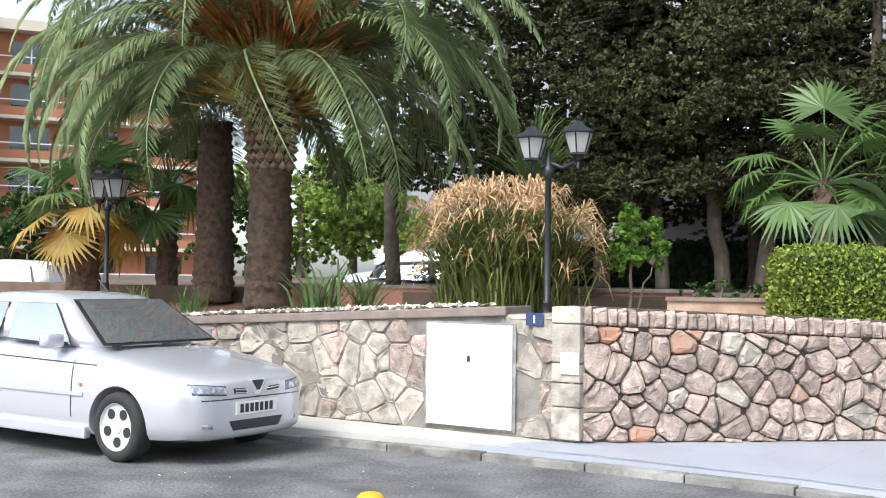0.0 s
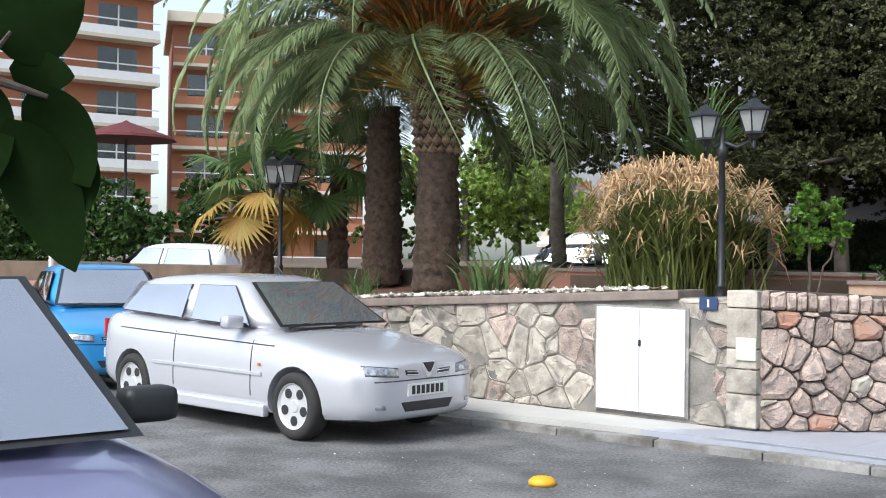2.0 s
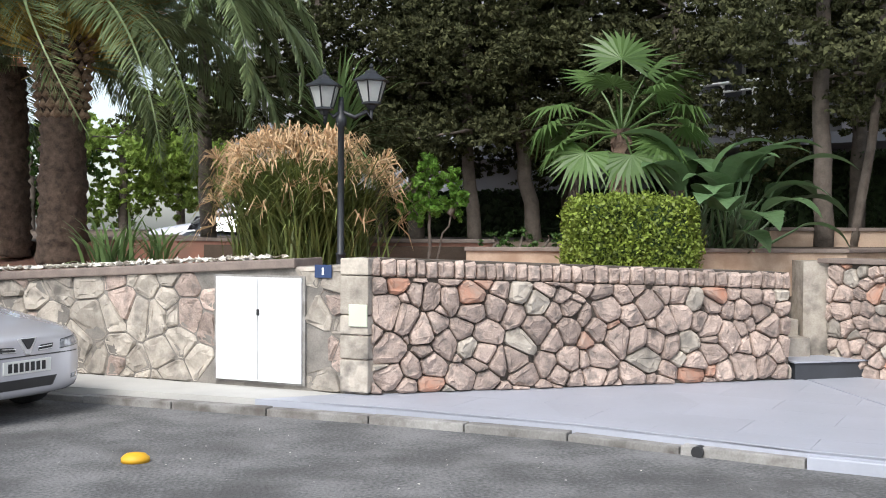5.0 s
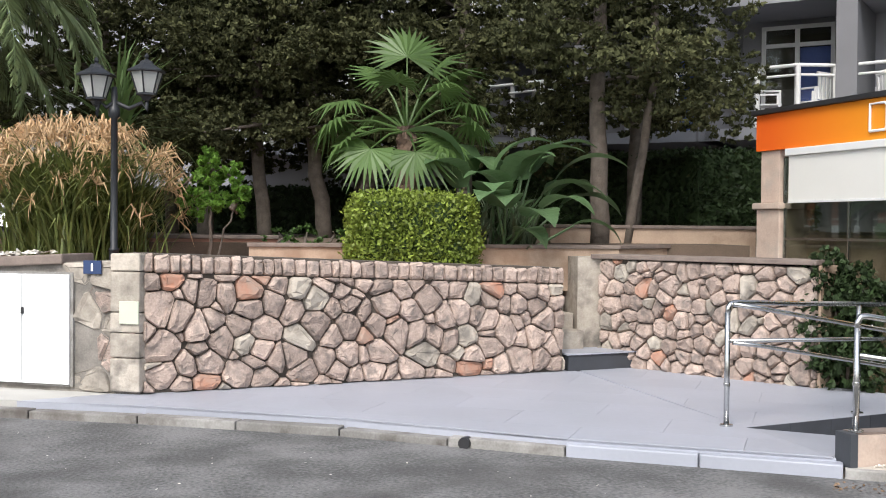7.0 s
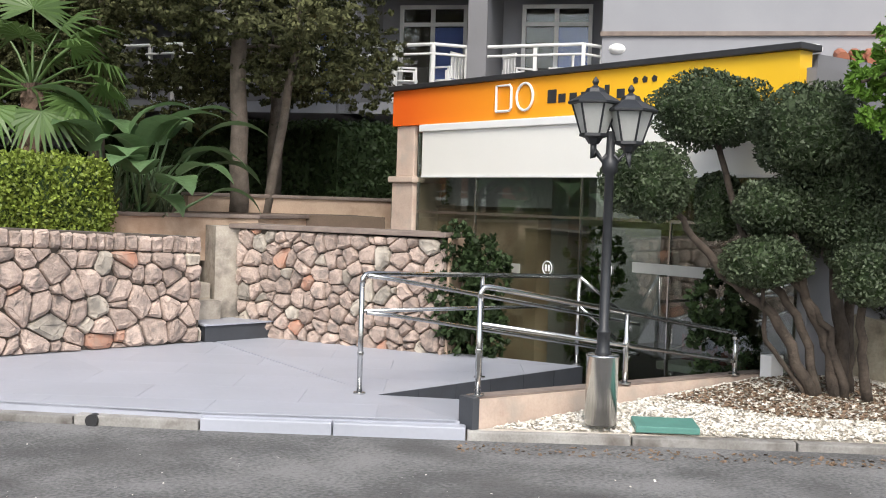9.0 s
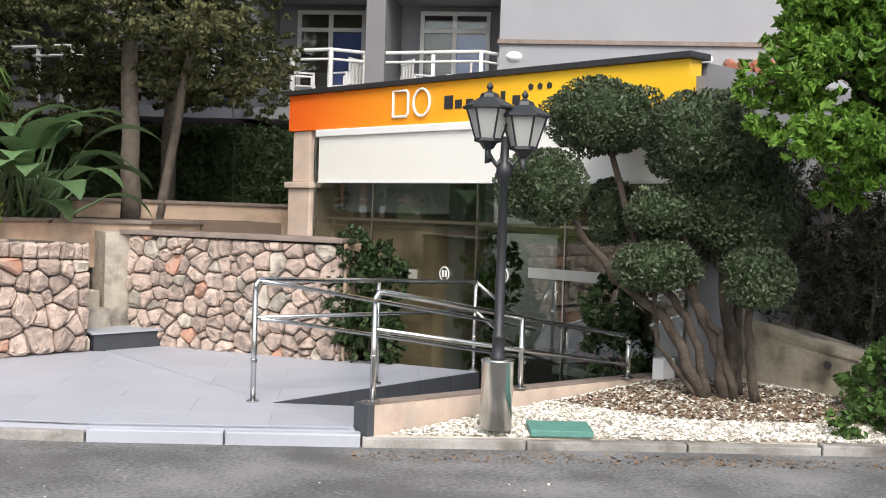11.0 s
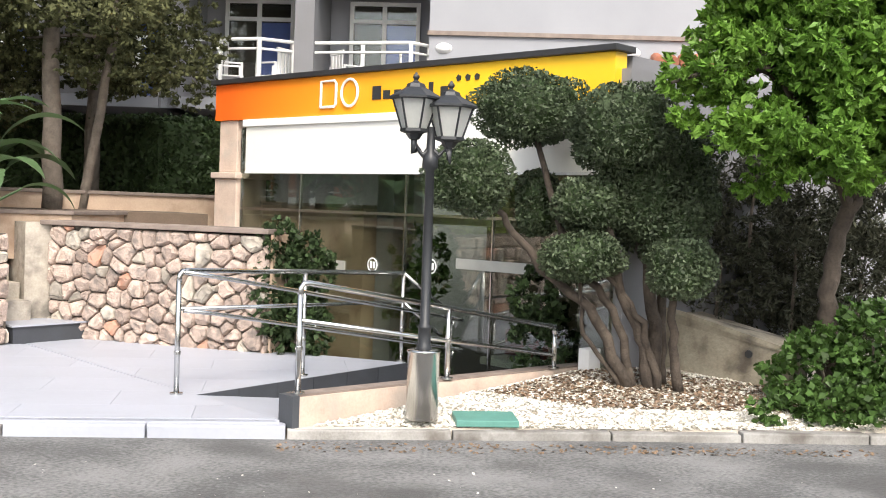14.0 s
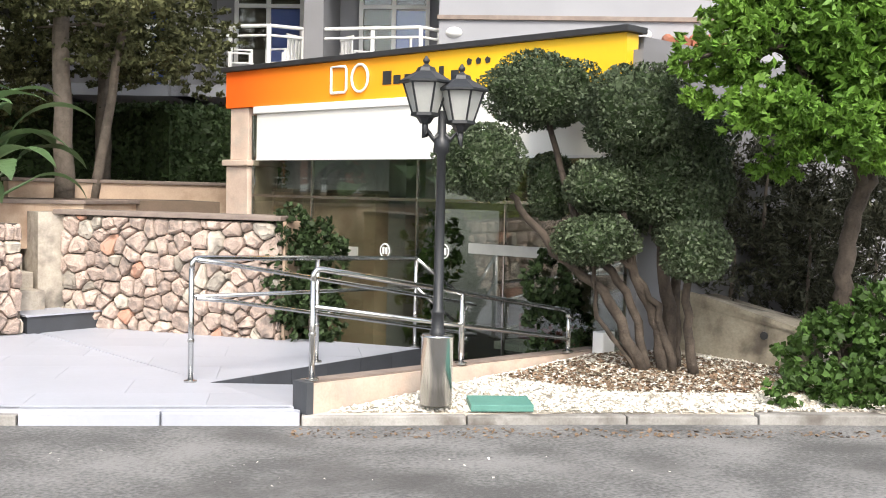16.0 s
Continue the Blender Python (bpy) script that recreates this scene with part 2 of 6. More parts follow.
ROOFTILE = material("terracotta", (0.38, 0.14, 0.08), (0.28, 0.11, 0.07), 0.85, scale=6, bump=0.3, per_piece=0.15)
GREENLID = material("green_plastic", (0.10, 0.26, 0.22), (0.075, 0.2, 0.17), 0.55, scale=6, bump=0.1)
YELLOW = material("yellow_plastic", (0.75, 0.42, 0.02), (0.68, 0.36, 0.02), 0.5, bump=0.05)
# Backlit shade is put into this near-black leaf colour.
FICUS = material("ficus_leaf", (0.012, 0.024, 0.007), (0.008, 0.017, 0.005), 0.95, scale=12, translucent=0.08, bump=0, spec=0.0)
OLDWALL = material("old_limewash", (0.40, 0.36, 0.28), (0.18, 0.15, 0.115), 0.95, scale=3.5, fine=40, bump=0.6, stain=(0.085, 0.072, 0.058), stain_scale=3.4)


def sign_material():
    m = bpy.data.materials.new("orange_yellow_sign")
    m.use_nodes = True
    n, l = m.node_tree.nodes, m.node_tree.links
    co, sep, ramp = n.new("ShaderNodeTexCoord"), n.new("ShaderNodeSeparateXYZ"), n.new("ShaderNodeValToRGB")
    l.new(co.outputs["Generated"], sep.inputs[0])
    l.new(sep.outputs["Y"], ramp.inputs[0])
    ramp.color_ramp.elements[0].color, ramp.color_ramp.elements[1].color = (0.84, 0.50, 0.02, 1), (0.80, 0.13, 0.015, 1)
    ramp.color_ramp.elements[0].position, ramp.color_ramp.elements[1].position = 0.25, 0.95
    l.new(ramp.outputs[0], n["Principled BSDF"].inputs["Base Color"])
    n["Principled BSDF"].inputs["Roughness"].default_value = 0.45
    return m


SIGN = sign_material()

# ------------------------------------------------------------------ helpers of this scene
def thing(name, loc, label, category, group="", kind=""):
    return_ob = new(name)
    return_ob.empty_display_size = 0.1
    return_ob.location = loc
    return tagged(return_ob, label, category, group, kind)


def offset(ob):
    v = Vector((0, 0, 0))
    while ob is not None:
        v += ob.location
        ob = ob.parent
    return v


def part(name, bm, mat, parent=None, label="", smooth=False, kind="", category=""):
    """Links a bmesh, laid out in world places, as one mesh under its parent."""
    me = bpy.data.meshes.new(name)
    bm.to_mesh(me)
    bm.free()
    return part_mesh(name, me, mat, parent, label, smooth, kind, category)


def part_mesh(name, me, mat, parent=None, label="", smooth=False, kind="", category=""):
    if parent is not None:
        me.transform(Matrix.Translation(-offset(parent)))
    if smooth:
        me.polygons.foreach_set("use_smooth", [True] * len(me.polygons))
    me.materials.append(mat)
    ob = new(name, me)
    ob.parent = parent
    return tagged(ob, label, category, "", kind)


def piece(name, me, mat, parent, at):
    """A piece on shared mesh data at a place under its parent."""
    ob = new(name, me)
    if not me.materials:
        me.materials.append(mat)
    ob.parent = parent
    ob.matrix_basis = Matrix.Translation(-offset(parent)) @ at
    return ob


def box(bm, lo, hi, m=None, bevel=0.0):
    r = bmesh.ops.create_cube(bm, size=1.0)
    vs = r["verts"]
    s, c = [b - a for a, b in zip(lo, hi)], [(a + b) / 2 for a, b in zip(lo, hi)]
    for v in vs:
        v.co = Vector((v.co.x * s[0] + c[0], v.co.y * s[1] + c[1], v.co.z * s[2] + c[2]))
    if bevel:
        es = list({e for v in vs for e in v.link_edges})
        bmesh.ops.bevel(bm, geom=es, offset=bevel, segments=2, affect="EDGES", profile=0.6)
        vs = [v for v in bm.verts if v.is_valid and (v in vs or True)] if m is not None and len(bm.verts) < 60 else vs
    if m is not None:
        bmesh.ops.transform(bm, matrix=m, verts=[v for v in bm.verts])
    return bm


def boxed(lo, hi, m=None, bevel=0.0):
    return box(bmesh.new(), lo, hi, m, bevel)


def prism(poly, z0, z1):
    """An upright prism over a plan outline; z1 may be one height or one for each corner."""
    bm = bmesh.new()
    tops = z1 if isinstance(z1, (list, tuple)) else [z1] * len(poly)
    lows = z0 if isinstance(z0, (list, tuple)) else [z0] * len(poly)
    a = [bm.verts.new((x, y, z)) for (x, y), z in zip(poly, lows)]
    b = [bm.verts.new((x, y, z)) for (x, y), z in zip(poly, tops)]
    bm.faces.new(a[::-1])
    bm.faces.new(b)
    for i in range(len(poly)):
        j = (i + 1) % len(poly)
        bm.faces.new((a[i], a[j], b[j], b[i]))
    bmesh.ops.recalc_face_normals(bm, faces=bm.faces)
    return bm


def tube(bm, pts, radii, n=10, caps=True):
    pts = [Vector(p) for p in pts]
    rings = []
    side = None
    for i, p in enumerate(pts):
        d = (pts[min(i + 1, len(pts) - 1)] - pts[max(i - 1, 0)]).normalized()
        if side is None:
            side = d.orthogonal().normalized()
        side = (side - d * side.dot(d)).normalized()
        up = d.cross(side)
        r = radii[i] if isinstance(radii, (list, tuple)) else radii
        rings.append([bm.verts.new(p + r * (math.cos(2 * math.pi * k / n) * side + math.sin(2 * math.pi * k / n) * up)) for k in range(n)])
    for a, b in zip(rings, rings[1:]):
        for k in range(n):
            bm.faces.new((a[k], a[(k + 1) % n], b[(k + 1) % n], b[k]))
    if caps:
        bm.faces.new(rings[0][::-1])
        bm.faces.new(rings[-1])
    return bm


def lathe(bm, profile, at=(0, 0, 0), n=16):
    """A turned form from (radius, z) pairs."""
    rings = [[bm.verts.new((at[0] + r * math.cos(2 * math.pi * k / n), at[1] + r * math.sin(2 * math.pi * k / n), at[2] + z)) for k in range(n)] for r, z in profile]
    for a, b in zip(rings, rings[1:]):
        for k in range(n):
            bm.faces.new((a[k], a[(k + 1) % n], b[(k + 1) % n], b[k]))
    bm.faces.new(rings[0][::-1])
    bm.faces.new(rings[-1])
    return bm


def quads(name, corners):
    """A mesh of loose quads from an array of shape (n, 4, 3)."""
    n = len(corners)
    me = bpy.data.meshes.new(name)
    me.vertices.add(4 * n)
    me.vertices.foreach_set("co", np.ascontiguousarray(corners, dtype=np.float32).ravel())
    me.loops.add(4 * n)
    me.loops.foreach_set("vertex_index", np.arange(4 * n, dtype=np.int32))
    me.polygons.add(n)
    me.polygons.foreach_set("loop_start", np.arange(0, 4 * n, 4, dtype=np.int32))
    me.update(calc_edges=True)
    return me


def unit(v):
    return v / np.maximum(np.linalg.norm(v, axis=-1, keepdims=True), 1e-9)


def leaf_quads(centers, size, aspect=0.5, droop=0.0, out=None, jitter=0.5):
    """Pointed leaves at the centers, each turned its own way."""
    n = len(centers)
    d = RNG.normal(size=(n, 3))
    if out is not None:
        d = d * 0.8 + out
    d[:, 2] -= droop
    d = unit(d)
    s = unit(np.cross(d, RNG.normal(size=(n, 3))))
    k = (size * (1 - jitter / 2 + jitter * RNG.random((n, 1))))
    up = np.cross(d, s) * k * 0.12
    return np.stack([centers - d * k * 0.5, centers + s * k * aspect * 0.5 - up, centers + d * k * 0.5, centers - s * k * aspect * 0.5 - up], 1)


def cloud(blobs, per_m3, shell=0.6):
    """Points in ellipsoids (center, radii), denser towards their skins, in twig-like tufts."""
    pts, outs = [], []
    for c, r in blobs:
        c, r = np.array(c, float), np.array(r, float)
        n = max(20, int(per_m3 * 4.19 * r[0] * r[1] * r[2]))
        tufts = max(4, n // 14)
        d = unit(RNG.normal(size=(tufts, 3)))
        rad = (1 - (1 - RNG.random((tufts, 1)) ** 0.5) * shell) * (0.86 + 0.22 * RNG.random((tufts, 1)))
        t = d * rad
        pick = RNG.integers(0, tufts, n)
        p = t[pick] + RNG.normal(size=(n, 3)) * 0.05 * (0.5 / max(r.mean(), 0.25)) ** 0.5
        pts.append(c + p * r)
        outs.append(unit(p))
    return np.concatenate(pts), np.concatenate(outs)


def crown(name, blobs, per_m3, size, mat, parent, aspect=0.5, shell=0.6, droop=0.0, label=""):
    p, o = cloud(blobs, per_m3, shell)
    return part_mesh(name, quads(name, leaf_quads(p, size, aspect, droop, o * 0.7)), mat, parent, label)


def wobble(pts, amount):
    return [Vector(p) + Vector(RNG.normal(size=3) * amount) for p in pts]


def clip(poly, a, b, c):
    """The part of a plan outline where a x + b y <= c."""
    out = []
    for i, p in enumerate(poly):
        q = poly[(i + 1) % len(poly)]
        dp, dq = a * p[0] + b * p[1] - c, a * q[0] + b * q[1] - c
        if dp <= 0:
            out.append(p)
        if (dp < 0) != (dq < 0) and dp != dq:
            s = dp / (dp - dq)
            out.append((p[0] + s * (q[0] - p[0]), p[1] + s * (q[1] - p[1])))
    return out


def cells(length, low, top, size, rng, squash=1.0):
    """Irregular stone outlines that fill a wall face of the given length, below the line top(u)."""
    nu = max(1, round(length / size))
    nz = max(1, round((top(length / 2) - low) / (size * squash)))
    seeds = []
    for i in range(-1, nu + 1):
        for j in range(-1, nz + 1):
            if rng.random() < 0.2:
                continue
            at = ((i + 0.5 + (0.5 if j % 2 else 0) + rng.uniform(-0.4, 0.4)) * length / nu, low + (j + 0.5 + rng.uniform(-0.42, 0.42)) * (top(length / 2) - low) / nz)
            seeds.append((*at, rng.uniform(0.0, 0.32) * size * size))
            if rng.random() < 0.16:
                seeds.append((at[0] + rng.choice((-1, 1)) * size * 0.5, at[1] + rng.uniform(-0.4, 0.4) * size, -0.12 * size * size))
    found = []
    for k, s in enumerate(seeds):
        poly = [(0, low), (length, low), (length, top(length)), (0, top(0))]
        for m, o in enumerate(seeds):
            if m != k and abs(o[0] - s[0]) + abs(o[1] - s[1]) < 4 * size:
                a, b = o[0] - s[0], o[1] - s[1]
                poly = clip(poly, a, b, a * (o[0] + s[0]) / 2 + b * (o[1] + s[1]) / 2 + (s[2] - o[2]) / 2)
                if len(poly) < 3:
                    break
        if len(poly) >= 3:
            area = abs(sum(poly[i][0] * poly[(i + 1) % len(poly)][1] - poly[(i + 1) % len(poly)][0] * poly[i][1] for i in range(len(poly)))) / 2
            if area > 0.004:
                found.append(poly)
    return found


def stone_mesh(poly, gap, depth, rng, rounding=0.22):
    """One rough stone over an outline (u, z): sides, a rounded shoulder and an uneven face."""
    soft = []
    for i, p in enumerate(poly):
        q = poly[(i + 1) % len(poly)]
        if math.dist(p, q) < 0.03:
            continue
        soft += [(p[0] + rounding * (q[0] - p[0]), p[1] + rounding * (q[1] - p[1])), (q[0] + rounding * (p[0] - q[0]), q[1] + rounding * (p[1] - q[1]))]
    if len(soft) < 4:
        soft = list(poly)
    cu, cz = sum(p[0] for p in soft) / len(soft), sum(p[1] for p in soft) / len(soft)
    bm = bmesh.new()
    rings = []
    reach = max(0.05, sum(math.dist(p, (cu, cz)) for p in soft) / len(soft))
    tilt_u, tilt_z = rng.uniform(-0.12, 0.12), rng.uniform(-0.12, 0.12)
    for inset, y in ((gap, -0.03), (gap, depth * 0.35), (gap + 0.012, depth * 0.9), (gap + reach * 0.4, depth * 1.12)):
        k = max(0.15, 1 - inset / reach)
        ring = []
        for u, z in soft:
            pu, pz = cu + (u - cu) * k, cz + (z - cz) * k
            j = rng.uniform(-0.012, 0.012) if y > depth * 0.5 else 0
            ring.append(bm.verts.new((pu, -(y + j + (tilt_u * (u - cu) + tilt_z * (z - cz) if y > depth * 0.5 else 0)), pz)))
        rings.append(ring)
    n = len(soft)
    for a, b in zip(rings, rings[1:]):
        for i in range(n):
            bm.faces.new((a[i], a[(i + 1) % n], b[(i + 1) % n], b[i]))
    bm.faces.new(rings[-1])
    bmesh.ops.recalc_face_normals(bm, faces=bm.faces)
    me = bpy.data.meshes.new("stone")
    bm.to_mesh(me)
    bm.free()
    return me


def wall_matrix(a, b):
    """Local x runs from a to b in plan, -y is the face that looks out to the right-hand side of that way."""
    d = Vector((b[0] - a[0], b[1] - a[1], 0)).normalized()
    return Matrix.Translation((a[0], a[1], 0)) @ Matrix(((d.x, -d.y, 0, 0), (d.y, d.x, 0, 0), (0, 0, 1, 0), (0, 0, 0, 1)))


def stone_wall(name, a, b, z0, za, zb, thick, size, core, mats, label, gap=0.012, depth=0.05, cap=0.0, seed=1, skip=None, squash=0.85, rounding=0.22):
    """A wall with a core and separate rough stones on its outer face."""
    rng = random.Random(seed)
    length, m = math.dist(a, b), wall_matrix(a, b)
    wall = thing(name, (a[0], a[1], z0), label, "wall", kind="structure")
    core_bm = bmesh.new()
    vs = [core_bm.verts.new(m @ Vector(p)) for p in ((0, 0, z0 - 0.3), (length, 0, z0 - 0.3), (length, thick, z0 - 0.3), (0, thick, z0 - 0.3), (0, 0, za), (length, 0, zb), (length, thick, zb), (0, thick, za))]
    for f in ((3, 2, 1, 0), (4, 5, 6, 7), (0, 1, 5, 4), (1, 2, 6, 5), (2, 3, 7, 6), (3, 0, 4, 7)):
        core_bm.faces.new([vs[i] for i in f])
    part("core", core_bm, core, wall, "recessed earth and mortar joints")
    top = lambda u: za + (zb - za) * u / length - cap
    for poly in cells(length, z0 - 0.02, top, size, rng, squash):
        cu, cz = sum(p[0] for p in poly) / len(poly), sum(p[1] for p in poly) / len(poly)
        if skip and skip(cu, cz):
            continue
        me = stone_mesh(poly, gap, depth * rng.uniform(0.7, 1.3), rng, rounding)
        piece("stone", me, rng.choices(mats[0], mats[1])[0], wall, m)
    if cap:
        u = 0.0
        while u < length - 0.03:
            w = min(rng.uniform(0.065, 0.16), length - u)
            t0 = top(u + w / 2)
            me = stone_mesh([(u, t0), (u + w, t0), (u + w, t0 + cap * rng.uniform(0.86, 1.06)), (u, t0 + cap * rng.uniform(0.86, 1.06))], 0.004, depth * rng.uniform(0.6, 1.0), rng, 0.12)
            piece("cap_stone", me, mats[0][0], wall, m)
            u += w
    return wall


# ------------------------------------------------------------------ ground, kerb, pavement, terrace
part("ground", prism([(-300, -300), (300, -300), (300, 8), (300, 300), (-300, 300)], -1.6, -1.55), SOIL, None, "dark soil under and beyond the site", kind="structure", category="ground")
KLINE = [(-30.0, 26.0), (-14.0, 17.55), (-6.0, 13.3), (-1.35, 10.85), (1.2, 9.43), (2.66, 8.49), (4.03, 7.33), (5.50, 6.21), (7.33, 4.88), (8.82, 3.71), (12.05, 1.17), (30.0, -13.2)]
road = part("road", prism([(-250, -250), (250, -250), (250, -34)] + [(x + 0.02, y + 0.03) for x, y in KLINE[::-1]] + [(-250, 42)], -0.4, 0.0), ASPHALT, None, "worn grey asphalt road with dark patches", kind="structure", category="road")


def along(line, step):
    """Even cuts along a plan line: (start, end) pairs."""
    out = []
    for a, b in zip(line, line[1:]):
        n = max(1, round(math.dist(a, b) / step))
        for i in range(n):
            out.append(((a[0] + (b[0] - a[0]) * i / n, a[1] + (b[1] - a[1]) * i / n), (a[0] + (b[0] - a[0]) * (i + 1) / n, a[1] + (b[1] - a[1]) * (i + 1) / n)))
    return out


kerb = thing("kerb", (0, 10.1, 0), "worn pale concrete kerb stones along the road", "kerb", kind="structure")
krng = random.Random(3)
for a, b in along(KLINE[1:-1], 0.95):
    tiled = 3.9 < (a[0] + b[0]) / 2 < 5.5
    length, m = math.dist(a, b), wall_matrix(a, b)
    bm = boxed((0.006, 0, -0.2), (length - 0.006, 0.14, (0.09 if tiled else 0.068 + krng.uniform(-0.014, 0.006))), None, 0.012)
    bmesh.ops.transform(bm, matrix=m, verts=bm.verts)
    part("kerb_stone", bm, TILE if tiled else KERB, kerb, "grey tile-clad kerb" if tiled else "")
# Solid black plug stands in for the shaded drain opening.
drain = bmesh.new()
hm = wall_matrix((2.66, 8.49), (4.03, 7.33)) @ pose(1.04, 0, 0.035)
tube(drain, [hm @ Vector((0, -0.03, 0)), hm @ Vector((0, 0.05, 0))], 0.045, 14)
drain_ob = part("drain_outlet", drain, BLACK, kerb, "round black plug as the shade in the drain outlet")

LW0, LW1 = (-14.0, 20.05), (1.25, 10.22)
RW1 = (5.55, 10.92)
pavement = part("pavement", prism([(-14, 17.7), (-6.0, 13.45), (-1.3, 10.98), (0.3, 10.15), (1.3, 10.45), (-14, 20.2)], -0.2, 0.118), PAVING, None, "pale concrete pavement between kerb and garden wall", kind="structure", category="pavement")

terrace = thing("terrace", (3.5, 9.0, 0), "smooth grey porcelain-tiled terrace in front of the hotel", "terrace", kind="structure")
STRIPS = [[(0.25, 10.12), (1.28, 9.6), (1.3, 10.42)], [(1.28, 9.6), (2.74, 8.6), (2.74, 10.6), (1.3, 10.42)], [(2.74, 8.6), (4.08, 7.37), (4.08, 10.8), (2.74, 10.6)],
          [(4.08, 7.37), (5.52, 6.32), (5.56, 7.45), (5.75, 11.05), (4.08, 10.8)], [(5.56, 7.45), (8.15, 7.95), (7.45, 9.45), (6.5, 11.1), (5.75, 11.05)]]
for strip in STRIPS:
    part("slab", prism(strip, -0.2, 0.112), TILE, terrace)
tm = wall_matrix((4.0, 7.27), (5.5, 6.2))
tmi = tm.inverted()


def local2(p):
    v = tmi @ Vector((p[0], p[1], 0))
    return (v.x, v.y)


for region in STRIPS:
    lp = [local2(p) for p in region]
    for i in range(-6, 7):
        for j in range(-4, 9):
            w, h = 1.2, 0.6
            cell = [(i * w + 0.0015 + (j % 2) * 0.6, j * h + 0.0015), ((i + 1) * w - 0.0015 + (j % 2) * 0.6, j * h + 0.0015), ((i + 1) * w - 0.0015 + (j % 2) * 0.6, (j + 1) * h - 0.0015), (i * w + 0.0015 + (j % 2) * 0.6, (j + 1) * h - 0.0015)]
            for k in range(len(lp)):
                p, q = lp[k], lp[(k + 1) % len(lp)]
                a, b = q[1] - p[1], -(q[0] - p[0])
                cell = clip(cell, a, b, a * p[0] + b * p[1])
                if len(cell) < 3:
                    break
            if len(cell) >= 3:
                bm = prism(cell, 0.1, 0.12)
                bmesh.ops.transform(bm, matrix=tm, verts=bm.verts)
                part("floor_tile", bm, TILE, terrace)

# ramp down to the entrance, its dark-tiled flank and the low parapet
E0, E1 = (5.56, 7.45), (8.15, 7.95)
P0, P1 = (5.58, 6.22), (9.0, 6.3)
ramp = thing("ramp", (6.5, 7.0, 0), "grey tiled ramp that falls towards the glass entrance", "ramp", kind="structure")
part("ramp_floor", prism([(5.5, 6.38), (9.3, 6.4), (9.3, 8.2), (5.56, 7.45)], -0.9, [0.118, -0.42, -0.42, 0.118]), TILE, ramp)
fm = wall_matrix(E0, E1)
flen = math.dist(E0, E1)
for i in range(6):
    bm = boxed((i * flen / 6 + 0.003, -0.012, -0.55), ((i + 1) * flen / 6 - 0.003, 0.03, 0.118), fm)
    part("flank_tile", bm, DARKTILE, ramp, "dark grey tiled flank")
part("parapet", prism([P0, P1, (P1[0], P1[1] + 0.15), (P0[0], P0[1] + 0.16)], -0.5, [0.27, 0.24, 0.24, 0.27]), SANDSTONE, ramp, "pale ochre rendered low parapet")
part("parapet_cap", prism([(P0[0] + 0.045, P0[1] + 0.03), (P1[0], P1[1] + 0.03), (P1[0], P1[1] + 0.165), (P0[0] + 0.045, P0[1] + 0.172)], [0.271, 0.241, 0.241, 0.271], [0.285, 0.255, 0.255, 0.285]), COPING, ramp, "grey stone capping")
part("parapet_end", boxed((P0[0] - 0.03, P0[1] - 0.005, 0.06), (P0[0] + 0.03, P0[1] + 0.155, 0.285), None, 0.004), DARKTILE, ramp, "dark tiled end block")

# gravel bed on the right
GB = [(5.58, 6.2), (7.38, 4.98), (8.88, 3.81), (12.1, 1.27), (14.5, 4.2), (11.0, 7.5), (9.0, 6.28)]
bed_height = lambda x, y: 0.066 + 0.09 * max(0.0, (x - 5.62) * 0.593 + (y - 6.2) * 0.805)
gravel_bed = part("gravel_bed", prism(GB, -0.3, [bed_height(*p) for p in GB]), GRAVELBED, None, "bed of pale gravel strewn with dry leaves", kind="structure", category="ground")

# ------------------------------------------------------------------ garden walls
MIX = ([STONE, STONE_RED, STONE_TAN], [0.85, 0.055, 0.095])
MIXT = ([STONE_TAN, STONE], [0.8, 0.2])
rw = stone_wall("wall_right", (1.27, 10.3), RW1, 0.14, 1.36, 1.2, 0.42, 0.205, GAP, MIX, "dry-stone wall of rough pinkish limestone with upright cap stones", cap=0.17, seed=11, depth=0.064, gap=0.005, rounding=0.14)
lw = stone_wall("wall_left", (-7.0, 15.55), (1.25, 10.25), 0.14, 0.78, 1.31, 0.42, 0.26, MORTAR, MIXT, "mortared wall of flat tan and grey stones", gap=0.011, depth=0.018, seed=5, skip=lambda u, z: 8.07 < u < 9.2, rounding=0.1)
lm, ll = wall_matrix((-7.0, 15.55), (1.25, 10.25)), math.dist((-7.0, 15.55), (1.25, 10.25))
cop = boxed((0, -0.05, 0.0), (ll - 0.75, 0.46, 0.09), None, 0.015)
for v in cop.verts:
    v.co.z += 0.775 + 0.053 * v.co.x
bmesh.ops.transform(cop, matrix=lm, verts=cop.verts)
part("coping", cop, COPING, lw, "weathered concrete coping")
z = 0.14
for h in (0.3, 0.22, 0.18, 0.36, 0.16):
    bmq = boxed((ll - 0.26, -0.055, z + 0.005), (ll + 0.03, 0.3, z + h - 0.005), None, 0.015)
    bmesh.ops.transform(bmq, matrix=lm, verts=bmq.verts)
    part("corner_stone", bmq, STONE_TAN, lw, "squared tan corner stone")
    z += h
far_left = part("wall_far_left", prism([(-14, 20.05), (-7.0, 15.55), (-6.8, 15.9), (-13.8, 20.4)], -0.2, 0.8), MORTAR, None, "garden wall running on behind the cars", kind="structure", category="wall")

